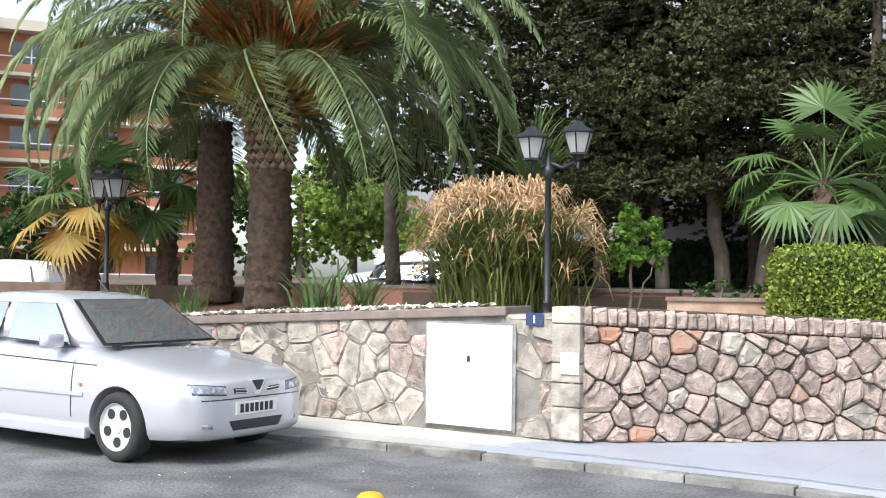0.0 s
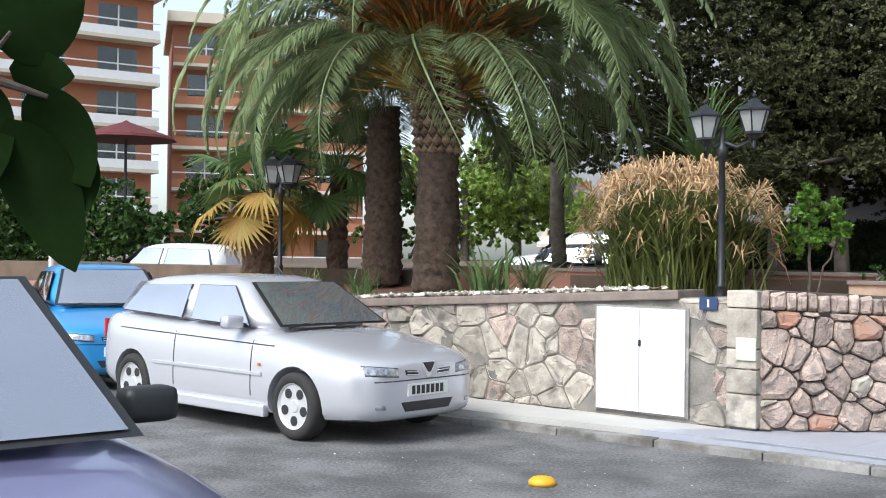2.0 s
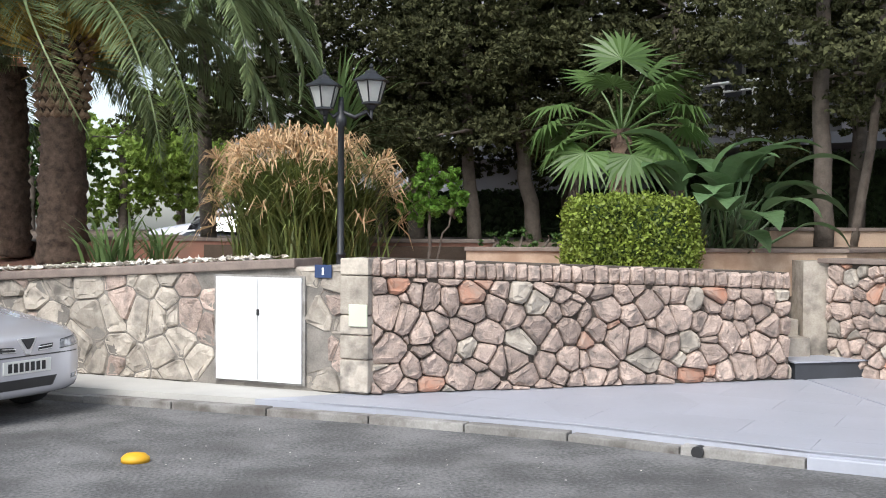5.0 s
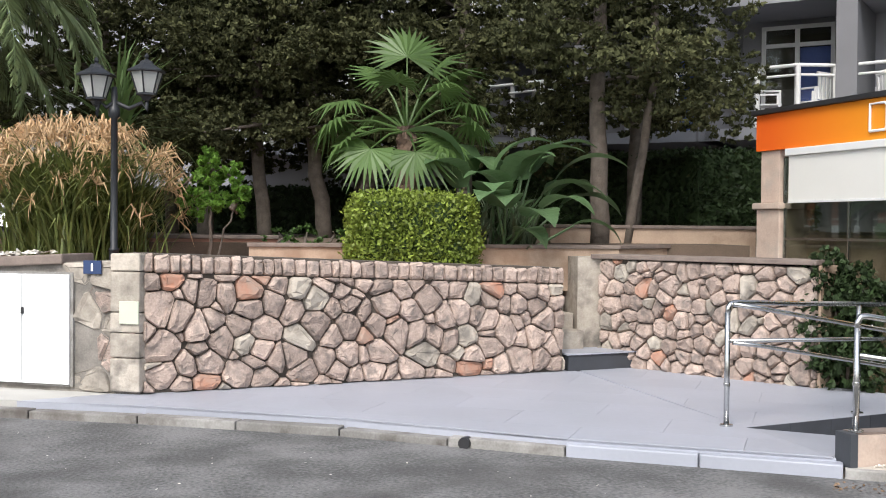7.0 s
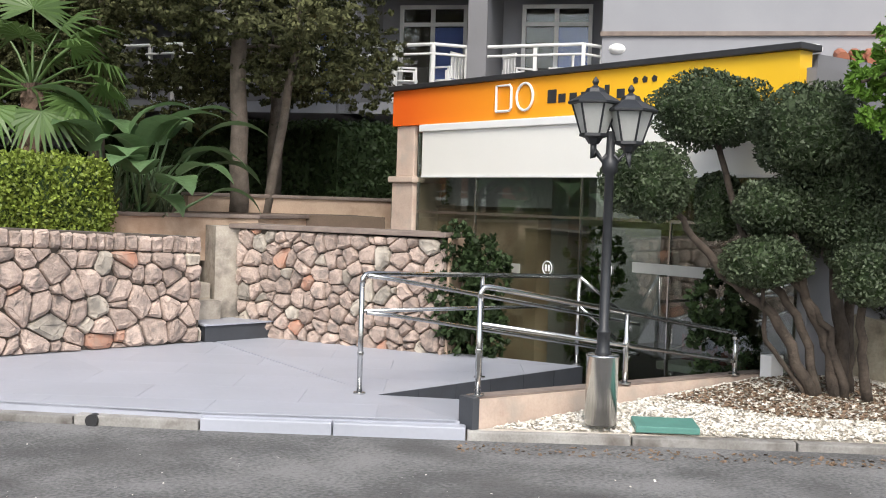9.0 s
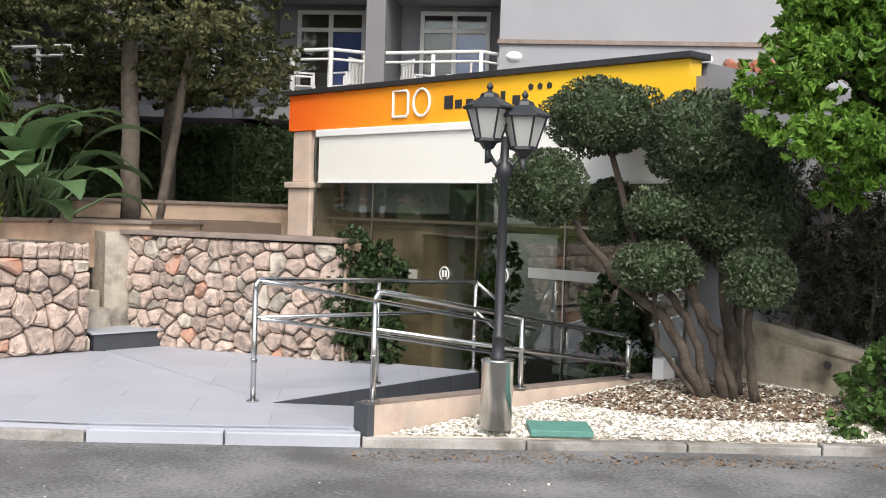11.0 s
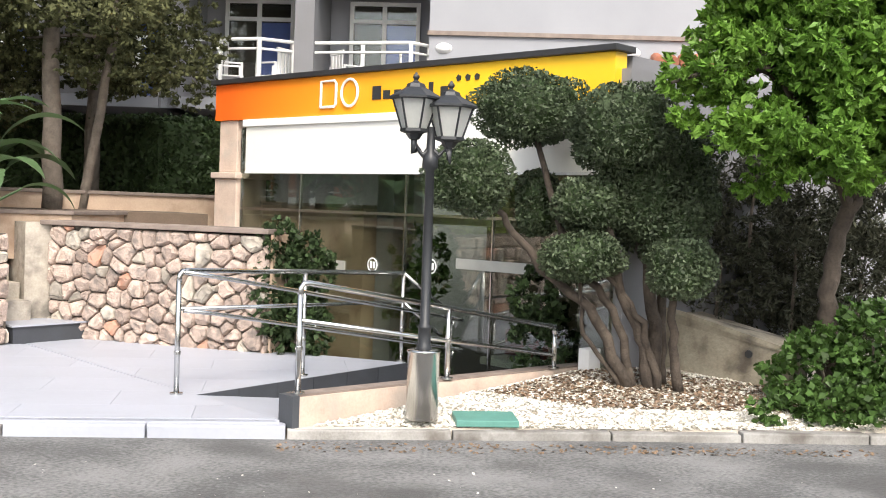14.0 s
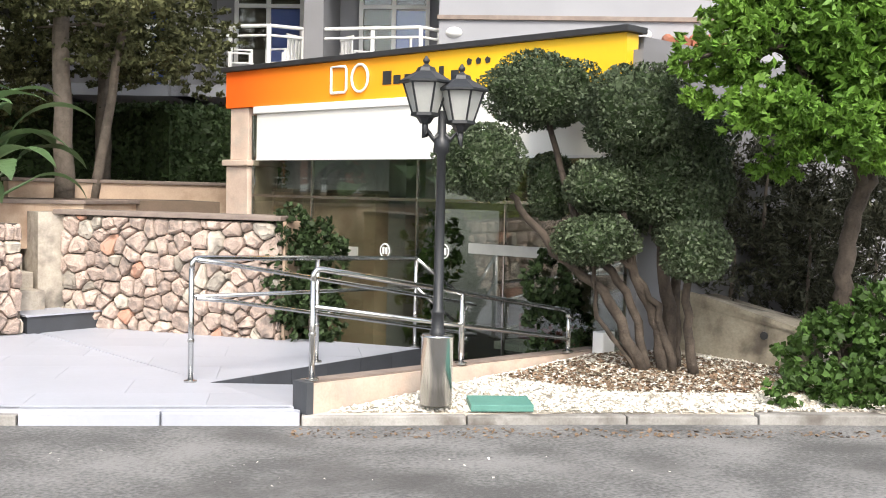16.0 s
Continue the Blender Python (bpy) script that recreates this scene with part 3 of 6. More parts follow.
# second wall, right of the steps
sw = stone_wall("wall_steps", (6.22, 11.4), (7.42, 9.16), 0.1, 1.28, 1.26, 0.4, 0.155, GAP, MIX, "rough pink limestone retaining wall beside the steps", seed=21, depth=0.06, gap=0.005, rounding=0.14)
sm, sl = wall_matrix((6.22, 11.4), (7.42, 9.16)), math.dist((6.22, 11.4), (7.42, 9.16))
part("coping", boxed((-0.1, -0.07, 1.28), (sl, 0.42, 1.33), sm, 0.01), COPING, sw, "thin dark stone coping")
# Ochre back and end are added to colour the porch glass reflection.
part("wall_back", boxed((0.0, 0.403, 0.0), (sl + 0.03, 0.43, 1.277), sm), OCHRE, sw, "ochre back added for the reflection in the glass")
part("wall_end", boxed((sl + 0.003, -0.02, 0.0), (sl + 0.03, 0.402, 1.277), sm), OCHRE, sw, "ochre end added for the reflection in the glass")
part("step_plinth", prism([(5.6, 10.86), (6.46, 11.0), (6.56, 11.4), (5.6, 11.4)], 0.1, 0.285), DARKTILE, sw, "dark tiled step")
part("step_plinth_top", prism([(5.58, 10.84), (6.48, 10.98), (6.58, 11.42), (5.58, 11.42)], 0.286, 0.303), TILE, sw, "grey tiled tread")
steps = thing("garden_steps", (5.9, 11.6, 0.3), "ochre stone steps up into the garden beside the wall", "steps", kind="structure")
for i in range(4):
    part("step", boxed((5.58, 11.3 + 0.28 * i, 0.1), (5.97, 12.6, 0.5 + 0.17 * i), None, 0.012), STONE_TAN, steps)
part("step_cheek", prism([(5.98, 11.5), (6.23, 11.42), (6.45, 13.0), (6.14, 13.0)], 0.1, 1.3), STONE_TAN, steps, "stained stone cheek wall")

# garden beds behind the walls: red gravel strip, tiers with low walls
part("garden_bed", prism([(-14, 20.3), (-7.0, 15.9), (1.3, 10.6), (5.5, 11.25), (5.55, 13.2), (-3, 17), (-14, 26)], -0.5, [0.7, 0.8, 1.25, 1.1, 1.2, 1.2, 1.3]), REDSOIL, None, "reddish gravel garden bed behind the wall", kind="structure", category="ground")
part("garden_tier", prism([(-30, 32), (-3, 17.0), (0.5, 13.2), (6.2, 12.6), (8.6, 12.2), (8.6, 30), (10, 60), (-50, 60)], -0.5, [1.45, 1.42, 1.42, 1.42, 1.42, 1.6, 1.6, 1.5]), SOIL, None, "shaded earth floor under the trees", kind="structure", category="ground")


def low_wall(name, line, z0, z1, mat, label, thick=0.2):
    w = thing(name, (*line[0], z0), label, "wall", kind="structure")
    for a, b in zip(line, line[1:]):
        m, l = wall_matrix(a, b), math.dist(a, b)
        part("wall_run", boxed((0, 0, z0 - 0.3), (l, thick, z1), m), mat, w)
        part("coping", boxed((-0.02, -0.03, z1), (l + 0.02, thick + 0.03, z1 + 0.045), m, 0.008), COPING, w, "dark stone coping")
    return w


low_wall("low_wall_pink", [(-2.6, 15.9), (0.4, 13.6), (2.9, 13.1)], 1.2, 1.46, PINKWALL, "low pinkish rendered planter wall")
low_wall("low_wall_ochre", [(2.5, 12.55), (6.6, 11.75), (7.6, 12.4)], 1.2, 1.38, OCHRE, "low ochre stone planter wall")
low_wall("low_wall_upper", [(6.4, 13.3), (9.2, 13.0)], 1.2, 1.62, OCHRE, "upper ochre planter wall below the hedge")

# ------------------------------------------------------------------ hotel porch, sign and glass front
HA, HB = (8.565, 11.955), (8.80, 6.08)
hm2 = wall_matrix(HA, HB)
hl = math.dist(HA, HB)


def hbox(u0, y0, z0, u1, y1, z1, bevel=0.0):
    bm = boxed((u0, y0, z0), (u1, y1, z1), None, bevel)
    bmesh.ops.transform(bm, matrix=hm2, verts=bm.verts)
    return bm


porch = thing("hotel_porch", (8.6, 9.0, -0.4), "glazed hotel porch with an orange to yellow fascia", "building")
part("fascia", hbox(0, -0.05, 2.56, hl, 0.12, 2.99), SIGN, porch, "fascia panel fading from orange to yellow")
part("fascia_top", hbox(-0.05, -0.1, 2.992, hl + 0.04, 0.2, 3.05, 0.008), BLACK, porch, "dark metal top edge")
part("roof", hbox(0.0, 0.205, 2.85, hl, 3.8, 2.98), DARKGREY, porch, "flat dark roof")
# Unseen glass strip, added to let daylight into the dark lobby.
for k in range(4):
    part("roof_pane", hbox(hl * k / 4 + 0.02, 3.805, 2.90, hl * (k + 1) / 4 - 0.02, 5.0, 2.92), WINDOW, porch, "glass pane of an added roof opening").visible_shadow = False
    part("roof_bar", hbox(hl * k / 4 - 0.018, 3.805, 2.86, hl * k / 4 + 0.018, 5.0, 2.95), WHITEFRAME, porch, "white bar of the added roof opening")
part("blind_box", hbox(0.62, -0.1, 2.47, hl, 0.06, 2.555, 0.01), WHITEFRAME, porch, "white roller-blind box")
part("blind", hbox(0.66, -0.07, 1.95, hl - 0.1, -0.062, 2.468), AWNING, porch, "white canvas roller blind let down")
part("blind_bar", hbox(0.66, -0.08, 1.925, hl - 0.1, -0.05, 1.949, 0.004), WHITEFRAME, porch, "white bottom bar")
pillar = part("pillar", hbox(0.02, -0.05, 0.2, 0.46, 0.4, 1.86, 0.012), SANDSTONE, porch, "pinkish sandstone pillar")
part("pillar_shaft", hbox(0.06, -0.02, 1.94, 0.42, 0.36, 2.557, 0.01), SANDSTONE, porch, "upper pillar shaft")
part("pillar_cap", hbox(-0.02, -0.09, 1.862, 0.5, 0.44, 1.938, 0.015), SANDSTONE, porch, "moulded pillar cap")
for u0, u1 in ((0.5, 1.6), (1.62, 3.3), (3.32, 4.5), (4.52, hl)):
    part("glass_pane", hbox(u0, 0.0, -0.4, u1, 0.012, 2.47), SHOPGLASS, porch, "large dark glass pane").visible_shadow = False
for u in (0.49, 1.61, 3.31, 4.51):
    part("glass_joint", hbox(u - 0.008, -0.008, -0.4, u + 0.008, 0.03, 2.46), STEEL, porch, "slim steel glazing joint")
part("transom", hbox(0.5, -0.012, 1.5, hl, 0.022, 1.53), STEEL, porch, "slim transom")
for u0, u1, zm in ((1.75, 2.42, 0.94), (4.06, 5.2, 1.06)):
    part("frosted_band", hbox(u0, -0.016, zm - 0.05, u1, -0.004, zm + 0.05), FROST, porch, "frosted safety band")
for u, zm in ((2.86, 0.975), (3.72, 1.01)):
    bm = bmesh.new()
    tube(bm, [hm2 @ Vector((u + 0.07 * math.cos(a), -0.014, zm + 0.07 * math.sin(a))) for a in np.linspace(0, 2 * math.pi, 25)], 0.007, 6)
    for dx in (-0.022, 0.024):
        tube(bm, [hm2 @ Vector((u + dx, -0.014, zm - 0.035)), hm2 @ Vector((u + dx, -0.014, zm + 0.035))], 0.012, 6)
    part("round_sticker", bm, WHITEENAMEL, porch, "round white emblem on the glass")
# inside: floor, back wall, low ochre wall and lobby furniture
# Floor and back wall carry the lobby's dimness in their dark brown.
part("lobby_floor", hbox(0.0, 0.03, -0.5, hl, 5.0, -0.4), ROOMSHADE, porch, "brown lobby floor, darkened in colour as indoor shade")
part("lobby_back", hbox(0.0, 5.0, -0.5, hl, 5.1, 2.85), ROOMSHADE, porch, "brown lobby wall, darkened in colour as indoor shade")
# The darker grey puts the shade of the trees into this wall.
part("lobby_end", hbox(hl, 0.05, -0.5, hl + 0.1, 5.1, 2.85), DARKGREY, porch, "end wall in a darker grey for tree shade")
part("lobby_column", hbox(2.35, 0.5, -0.4, 2.62, 0.8, 2.85), GREYWALL, porch, "grey lobby column")
# Pale panel stands in for the pale patch in the upper glass.
part("lobby_panel", hbox(2.9, 1.2, 1.62, 4.4, 1.25, 2.6), CREAM, porch, "pale panel behind the upper glass")
part("lobby_planter", hbox(0.2, 0.35, -0.4, 2.3, 0.6, 1.56), OCHRE, porch, "ochre planter wall behind the glass")
part("planter_coping", hbox(0.2, 0.31, 1.561, 2.3, 0.64, 1.6), COPING, porch, "dark coping")
part("lobby_beam", hbox(1.3, 0.7, 1.42, 5.6, 0.82, 1.52), CREAM, porch, "pale cross beam inside the lobby")
# Added wall stands in for the stone wall mirrored in the glass.
part("inner_wall", hbox(3.7, 2.6, -0.4, 5.75, 2.7, 0.9), STONE_TAN, porch, "rough stone wall put in for a reflection in the glass")
# Bench added behind the glass in place of its reflection.
bench = thing("reflection_bench", (10.2, 8.0, -0.4), "low bench with a red back and pale seat, put in for a reflection", "bench")
part("bench_back", hbox(3.6, 1.3, 0.0, 5.2, 1.4, 0.3, 0.01), material("dark_red_fabric", (0.2, 0.03, 0.025), rough=0.8), bench, "dark red back")
part("bench_seat", hbox(3.6, 0.9, -0.05, 5.2, 1.3, 0.03, 0.01), WHITEFRAME, bench, "pale seat")
for u in (3.7, 5.1):
    part("bench_leg", hbox(u - 0.03, 1.0, -0.4, u + 0.03, 1.06, -0.05), STEEL, bench)


# emblem and name as plain shapes: two white outlines and a row of dark bars
def ring_strokes(points, r, name, mat):
    bm = bmesh.new()
    tube(bm, [hm2 @ Vector((u, -0.065, z)) for u, z in points], r, 8)
    return part(name, bm, mat, porch)


tagged(ring_strokes([(2.0, 2.65), (2.0, 2.93), (2.22, 2.93), (2.25, 2.9), (2.25, 2.68), (2.22, 2.65), (2.0, 2.65)], 0.015, "emblem_frame", WHITEENAMEL), "white outlined emblem")
tagged(ring_strokes([(2.47 + 0.13 * math.cos(a), 2.79 + 0.145 * math.sin(a)) for a in np.linspace(0, 2 * math.pi, 22)], 0.015, "emblem_ring", WHITEENAMEL), "white emblem ring")
for k, w in enumerate((0.13, 0.1, 0.1, 0.1, 0.08, 0.06, 0.1)):
    part("name_bar", hbox(2.82 + 0.165 * k, -0.058, 2.7, 2.82 + 0.165 * k + w, -0.0505, 2.79 + (0.05 if k in (0, 5) else 0)), BLACK, porch, "dark bar of the name")
for i in range(3):
    bm = bmesh.new()
    tube(bm, [hm2 @ Vector((4.05 + 0.12 * i, -0.05, 2.86)), hm2 @ Vector((4.05 + 0.12 * i, -0.06, 2.86))], 0.035, 5)
    part("star", bm, BLACK, porch, "small dark star")
# ------------------------------------------------------------------ hotel block behind
HC, HD = (7.2, 21.4), (19.5, 8.0)
bmx = wall_matrix(HC, HD)


def bbox(u0, y0, z0, u1, y1, z1, bevel=0.0):
    bm = boxed((u0, y0, z0), (u1, y1, z1), None, bevel)
    bmesh.ops.transform(bm, matrix=bmx, verts=bm.verts)
    return bm


hotel = thing("hotel_block", (13, 15, 0), "grey rendered hotel block with recessed balconies", "building")
part("wall", bbox(-14, 1.6, -1, 10.0, 1.9, 16), GREYWALL, hotel, "grey rendered wall behind the balconies")
part("wall", bbox(10.01, -0.25, -1, 24, 1.9, 16), GREYWALL, hotel, "plain grey rendered wall")
part("wall_band", bbox(9.98, -0.3, 4.46, 24, -0.252, 4.53), COPING, hotel, "thin dark ledge")
part("roof", bbox(-14, 1.6, 16.02, 24, 9, 16.2), DARKGREY, hotel)


def balcony_bay(u, z, corner):
    """One bay: slab, side wall, window with frame and panes, curtain, railing."""
    part("balcony_slab", bbox(u - 0.3, -0.1, z - 0.2, u + 1.95, 1.59, z), GREYWALL, hotel, "grey balcony slab")
    part("dividing_wall", bbox(u + 1.96, -0.1, z - 0.2, u + 2.29, 1.598, z + 2.04), DARKGREY, hotel, "grey dividing wall")
    w = part("window", bbox(u + 0.4, 1.5, z + 0.02, u + 1.62, 1.56, z + 1.9), WINDOW, hotel, "balcony window with blue curtain")
    w.visible_shadow = False
    # Thin dark panel in place of the shaded room depth.
    part("reveal", bbox(u + 0.4, 1.57, z + 0.02, u + 1.62, 1.599, z + 1.9), ROOMSHADE, w, "dark panel painted as the shaded room")
    part("curtain", bbox(u + 1.0, 1.562, z + 0.05, u + 1.58, 1.569, z + 1.55), CURTAIN, w, "blue curtain")
    for a, b in ((0.36, 0.43), (0.95, 1.03), (1.57, 1.64)):
        part("frame_post", bbox(u + a, 1.46, z + 0.0, u + b, 1.499, z + 1.93), WHITEFRAME, w, "white frame")
    for a, b in ((1.56, 1.63), (1.88, 1.95), (0.0, 0.06)):
        part("frame_rail", bbox(u + 0.36, 1.45, z + a, u + 1.64, 1.497, z + b), WHITEFRAME, w, "white frame")
    pts = [(u - 0.25, 0.1), (u + corner, -0.3), (u + 1.93, 0.05)]
    r = None
    for (a, ya), (b, yb) in zip(pts, pts[1:]):
        for zz, rad in ((0.98, 0.03), (0.82, 0.022)):
            bm = bmesh.new()
            tube(bm, [bmx @ Vector((a, ya, z + zz)), bmx @ Vector((b, yb, z + zz))], rad, 8)
            ob = part("railing" if r is None else "rail_bar", bm, WHITEFRAME, hotel if r is None else r, "white tubular balcony railing" if r is None else "")
            r = r or ob
    for a, ya in pts + [(u + corner / 2, -0.1)]:
        part("rail_post", bbox(a - 0.03, ya - 0.03, z, a + 0.03, ya + 0.03, z + 0.97), WHITEFRAME, r)


for z in (3.34, 5.6, 7.85):
    for k in range(7 if z < 4 else 4):
        balcony_bay(8.06 - 2.3 * k, z, 1.66 if k % 2 == 0 else 1.42)


def garden_chair(at, turn):
    ch = thing("plastic_chair", (0, 0, 0), "white plastic garden chair on a balcony", "chair", "balcony chairs")
    part("seat", boxed((-0.22, -0.22, 0.4), (0.22, 0.22, 0.43), None, 0.01), WHITEENAMEL, ch)
    for i in range(4):
        part("back_slat", boxed((-0.2 + 0.11 * i, 0.2, 0.44), (-0.13 + 0.11 * i, 0.23, 0.82), None, 0.008), WHITEENAMEL, ch)
    part("back_rail", boxed((-0.23, 0.195, 0.82), (0.23, 0.235, 0.9), None, 0.012), WHITEENAMEL, ch)
    for s in (-1, 1):
        part("armrest", boxed((s * 0.24 - 0.025, -0.2, 0.62), (s * 0.24 + 0.025, 0.22, 0.65), None, 0.008), WHITEENAMEL, ch)
        for y in (-0.2, 0.18):
            part("leg", boxed((s * 0.24 - 0.02, y, 0), (s * 0.24 + 0.02, y + 0.04, 0.62)), WHITEENAMEL, ch)
    ch.matrix_basis = Matrix.Translation(at) @ Matrix.Rotation(radians(turn), 4, "Z")
    return ch


for u, y, t in ((6.5, 0.45, 60), (7.3, 0.3, 200), (8.56, 0.45, 80), (9.26, 0.4, 230)):
    garden_chair(bmx @ Vector((u, y, 3.34)), t)
for u in (10.26, 13.36):
    bl = thing("bulkhead_light", bmx @ Vector((u, -0.3, 4.25)), "white oval bulkhead light on the grey wall", "light", "wall lights")
    bm = bmesh.new()
    bmesh.ops.create_uvsphere(bm, u_segments=16, v_segments=10, radius=1.0, matrix=bmx @ Matrix.Translation((u, -0.26, 4.25)) @ Matrix.Diagonal((0.12, 0.06, 0.075, 1)))
    part("cover", bm, WHITEENAMEL, bl, "", True)
    bm = bmesh.new()
    bmesh.ops.create_uvsphere(bm, u_segments=16, v_segments=10, radius=1.0, matrix=bmx @ Matrix.Translation((u, -0.25, 4.25)) @ Matrix.Diagonal((0.14, 0.04, 0.09, 1)))
    part("base", bm, WHITEFRAME, bl, "", True)
tiles = thing("tiled_eave", bmx @ Vector((14.2, -0.4, 4.05)), "short eave of terracotta roof tiles on the side wall", "roof")
for i in range(6):
    bm = bmesh.new()
    tube(bm, [bmx @ Vector((13.75 + 0.22 * i, -0.7, 4.05)), bmx @ Vector((13.75 + 0.22 * i, -0.25, 4.17))], 0.1, 10)
    part("roof_tile", bm, ROOFTILE, tiles)
part("eave_board", bbox(13.6, -0.66, 3.9, 15.2, -0.31, 3.94), WHITEFRAME, tiles, "white eave board")

# ------------------------------------------------------------------ steel rails
def rail_tube(name, pts, r, parent, label=""):
    bm = bmesh.new()
    tube(bm, pts, r, 10)
    return part(name, bm, STEEL, parent, label, True)


def post(parent, x, y, z0, z1):
    p = rail_tube("post", [(x, y, z0), (x, y, z1)], 0.021, parent)
    bm = bmesh.new()
    lathe(bm, [(0.05, 0), (0.05, 0.012), (0.024, 0.016)], (x, y, z0 + 0.001), 16)
    part("base_flange", bm, STEEL, p)
    bm = bmesh.new()
    lathe(bm, [(0.024, 0), (0.026, 0.004), (0.026, 0.024), (0.024, 0.028)], (x, y, z0 + 0.3), 12)
    part("collar", bm, STEEL, p)
    return p


hr1 = thing("handrail_terrace", (5.445, 7.54, 0.12), "polished stainless steel handrail on the terrace edge", "handrail", "handrails")
for x, y, zb, zt in ((5.445, 7.54, 0.12, 0.98), (6.81, 7.79, 0.12, 1.0), (8.16, 8.04, 0.12, 0.96), (8.43, 7.655, -0.3, 0.535)):
    post(hr1, x, y, zb, zt)
rail_tube("top_rail", [(5.445, 7.54, 0.96), (5.45, 7.541, 1.02), (5.475, 7.545, 1.048), (5.525, 7.555, 1.056), (8.16, 8.04, 0.965)], 0.021, hr1)
rail_tube("middle_rail", [(5.47, 7.545, 0.765), (8.16, 8.04, 0.69)], 0.016, hr1)
rail_tube("sloping_rail", [(5.47, 7.50, 1.045), (5.72, 7.51, 1.01), (8.48, 7.62, 0.555), (8.56, 7.623, 0.54)], 0.018, hr1)
rail_tube("sloping_rail", [(5.47, 7.50, 0.755), (5.72, 7.51, 0.725), (8.48, 7.62, 0.27), (8.56, 7.623, 0.255)], 0.016, hr1)
rail_tube("end_rail", [(8.16, 8.04, 0.965), (8.57, 7.94, 0.656)], 0.018, hr1)
rail_tube("end_rail", [(8.16, 8.04, 0.69), (8.57, 7.94, 0.36)], 0.016, hr1)
for x, y, z in ((6.81, 7.79, 0.855), (6.81, 7.79, 0.565), (8.43, 7.655, 0.53), (8.43, 7.655, 0.245)):
    rail_tube("bracket", [(x, y, z - 0.03), (x + 0.01, y - 0.13 if x < 7 else y - 0.03, z - 0.03), (x + 0.01, y - 0.16 if x < 7 else y - 0.035, z)], 0.008, hr1)

hr2 = thing("handrail_parapet", (5.645, 6.29, 0.28), "polished stainless steel handrail on the low parapet", "handrail", "handrails")
for x, zb, zt in ((5.645, 0.286, 0.97), (7.07, 0.272, 0.82), (8.34, 0.26, 0.615)):
    post(hr2, x, 6.29, zb, zt)
rail_tube("top_rail", [(5.645, 6.29, 0.95), (5.648, 6.29, 1.01), (5.67, 6.29, 1.042), (5.72, 6.29, 1.045), (8.34, 6.29, 0.615)], 0.021, hr2)
rail_tube("lower_rail", [(5.645, 6.29, 0.79), (8.34, 6.29, 0.375)], 0.018, hr2)

# ------------------------------------------------------------------ street lamps
def lantern(parent, c, s=1.0):
    """A tapered six-sided lantern hung at c (the middle of its glass)."""
    x, y, z = c
    def ring(bm, prof):
        bmv = [[bm.verts.new((x + s * r * math.cos(math.pi / 3 * k + 0.2), y + s * r * math.sin(math.pi / 3 * k + 0.2), z + s * h)) for k in range(6)] for r, h in prof]
        for a, b in zip(bmv, bmv[1:]):
            for k in range(6):
                bm.faces.new((a[k], a[(k + 1) % 6], b[(k + 1) % 6], b[k]))
        bm.faces.new(bmv[0][::-1])
        bm.faces.new(bmv[-1])
        return bm
    la = part("lantern_glass", ring(bmesh.new(), [(0.13, -0.17), (0.225, 0.13)]), LAMPGLASS, parent, "clear lantern glass")
    part("lantern_roof", ring(bmesh.new(), [(0.26, 0.122), (0.275, 0.13), (0.275, 0.15), (0.2, 0.19), (0.12, 0.235), (0.105, 0.245), (0.085, 0.285), (0.04, 0.3), (0.02, 0.32), (0.034, 0.345), (0.034, 0.36), (0.008, 0.4)]), IRON, la, "black iron lantern roof")
    part("lantern_base", ring(bmesh.new(), [(0.05, -0.28), (0.09, -0.22), (0.15, -0.2), (0.145, -0.17)]), IRON, la, "black iron base")
    for k in range(6):
        a = math.pi / 3 * k + 0.2
        bm = bmesh.new()
        tube(bm, [(x + s * 0.133 * math.cos(a), y + s * 0.133 * math.sin(a), z - 0.17 * s), (x + s * 0.23 * math.cos(a), y + s * 0.23 * math.sin(a), z + 0.13 * s)], 0.012 * s, 6)
        part("lantern_bar", bm, IRON, la)
    bm = bmesh.new()
    lathe(bm, [(0.02, -0.1), (0.05, -0.05), (0.055, 0.02), (0.03, 0.07)], (x, y, z - 0.03), 10)
    part("bulb", bm, WHITEENAMEL, la, "white bulb")
    return la


def street_lamp(base, height, heads, s, label, steel_base=0.0):
    x, y, z = base
    lamp = thing("street_lamp", base, label, "street lamp", "street lamps")
    z0 = z
    if steel_base:
        bm = bmesh.new()
        lathe(bm, [(0.112, 0), (0.112, steel_base - 0.01), (0.118, steel_base - 0.005), (0.118, steel_base + 0.005), (0.1, steel_base + 0.012)], (x, y, z), 32)
        part("steel_sleeve", bm, STEEL, lamp, "brushed steel cylinder", True)
        z0 += steel_base
    top = z + height
    bm = bmesh.new()
    lathe(bm, [(0.056, 0), (0.056, 0.03), (0.046, 0.045), (0.044, 0.15), (0.05, 0.16), (0.05, 0.175), (0.036, 0.19), (0.034, 0.7), (0.031, top - z0 - 0.3), (0.055, top - z0 - 0.28), (0.055, top - z0 - 0.2), (0.033, top - z0 - 0.18), (0.026, top - z0)], (x, y, z0), 14)
    part("pole", bm, IRON, lamp, "", True)
    for dx, dy, dz in heads:
        cx, cy, cz = x + dx, y + dy, top + dz
        lantern(lamp, (cx, cy, cz), s)
        bm = bmesh.new()
        tube(bm, [(x, y, top - 0.14), (x + dx * 0.45, y + dy * 0.45, top - 0.2), (x + dx * 0.85, y + dy * 0.85, top - 0.14), (cx, cy, cz - 0.42 * s), (cx, cy, cz - 0.25 * s)], 0.022, 8)
        part("arm", bm, IRON, lamp, "", True)
    return lamp


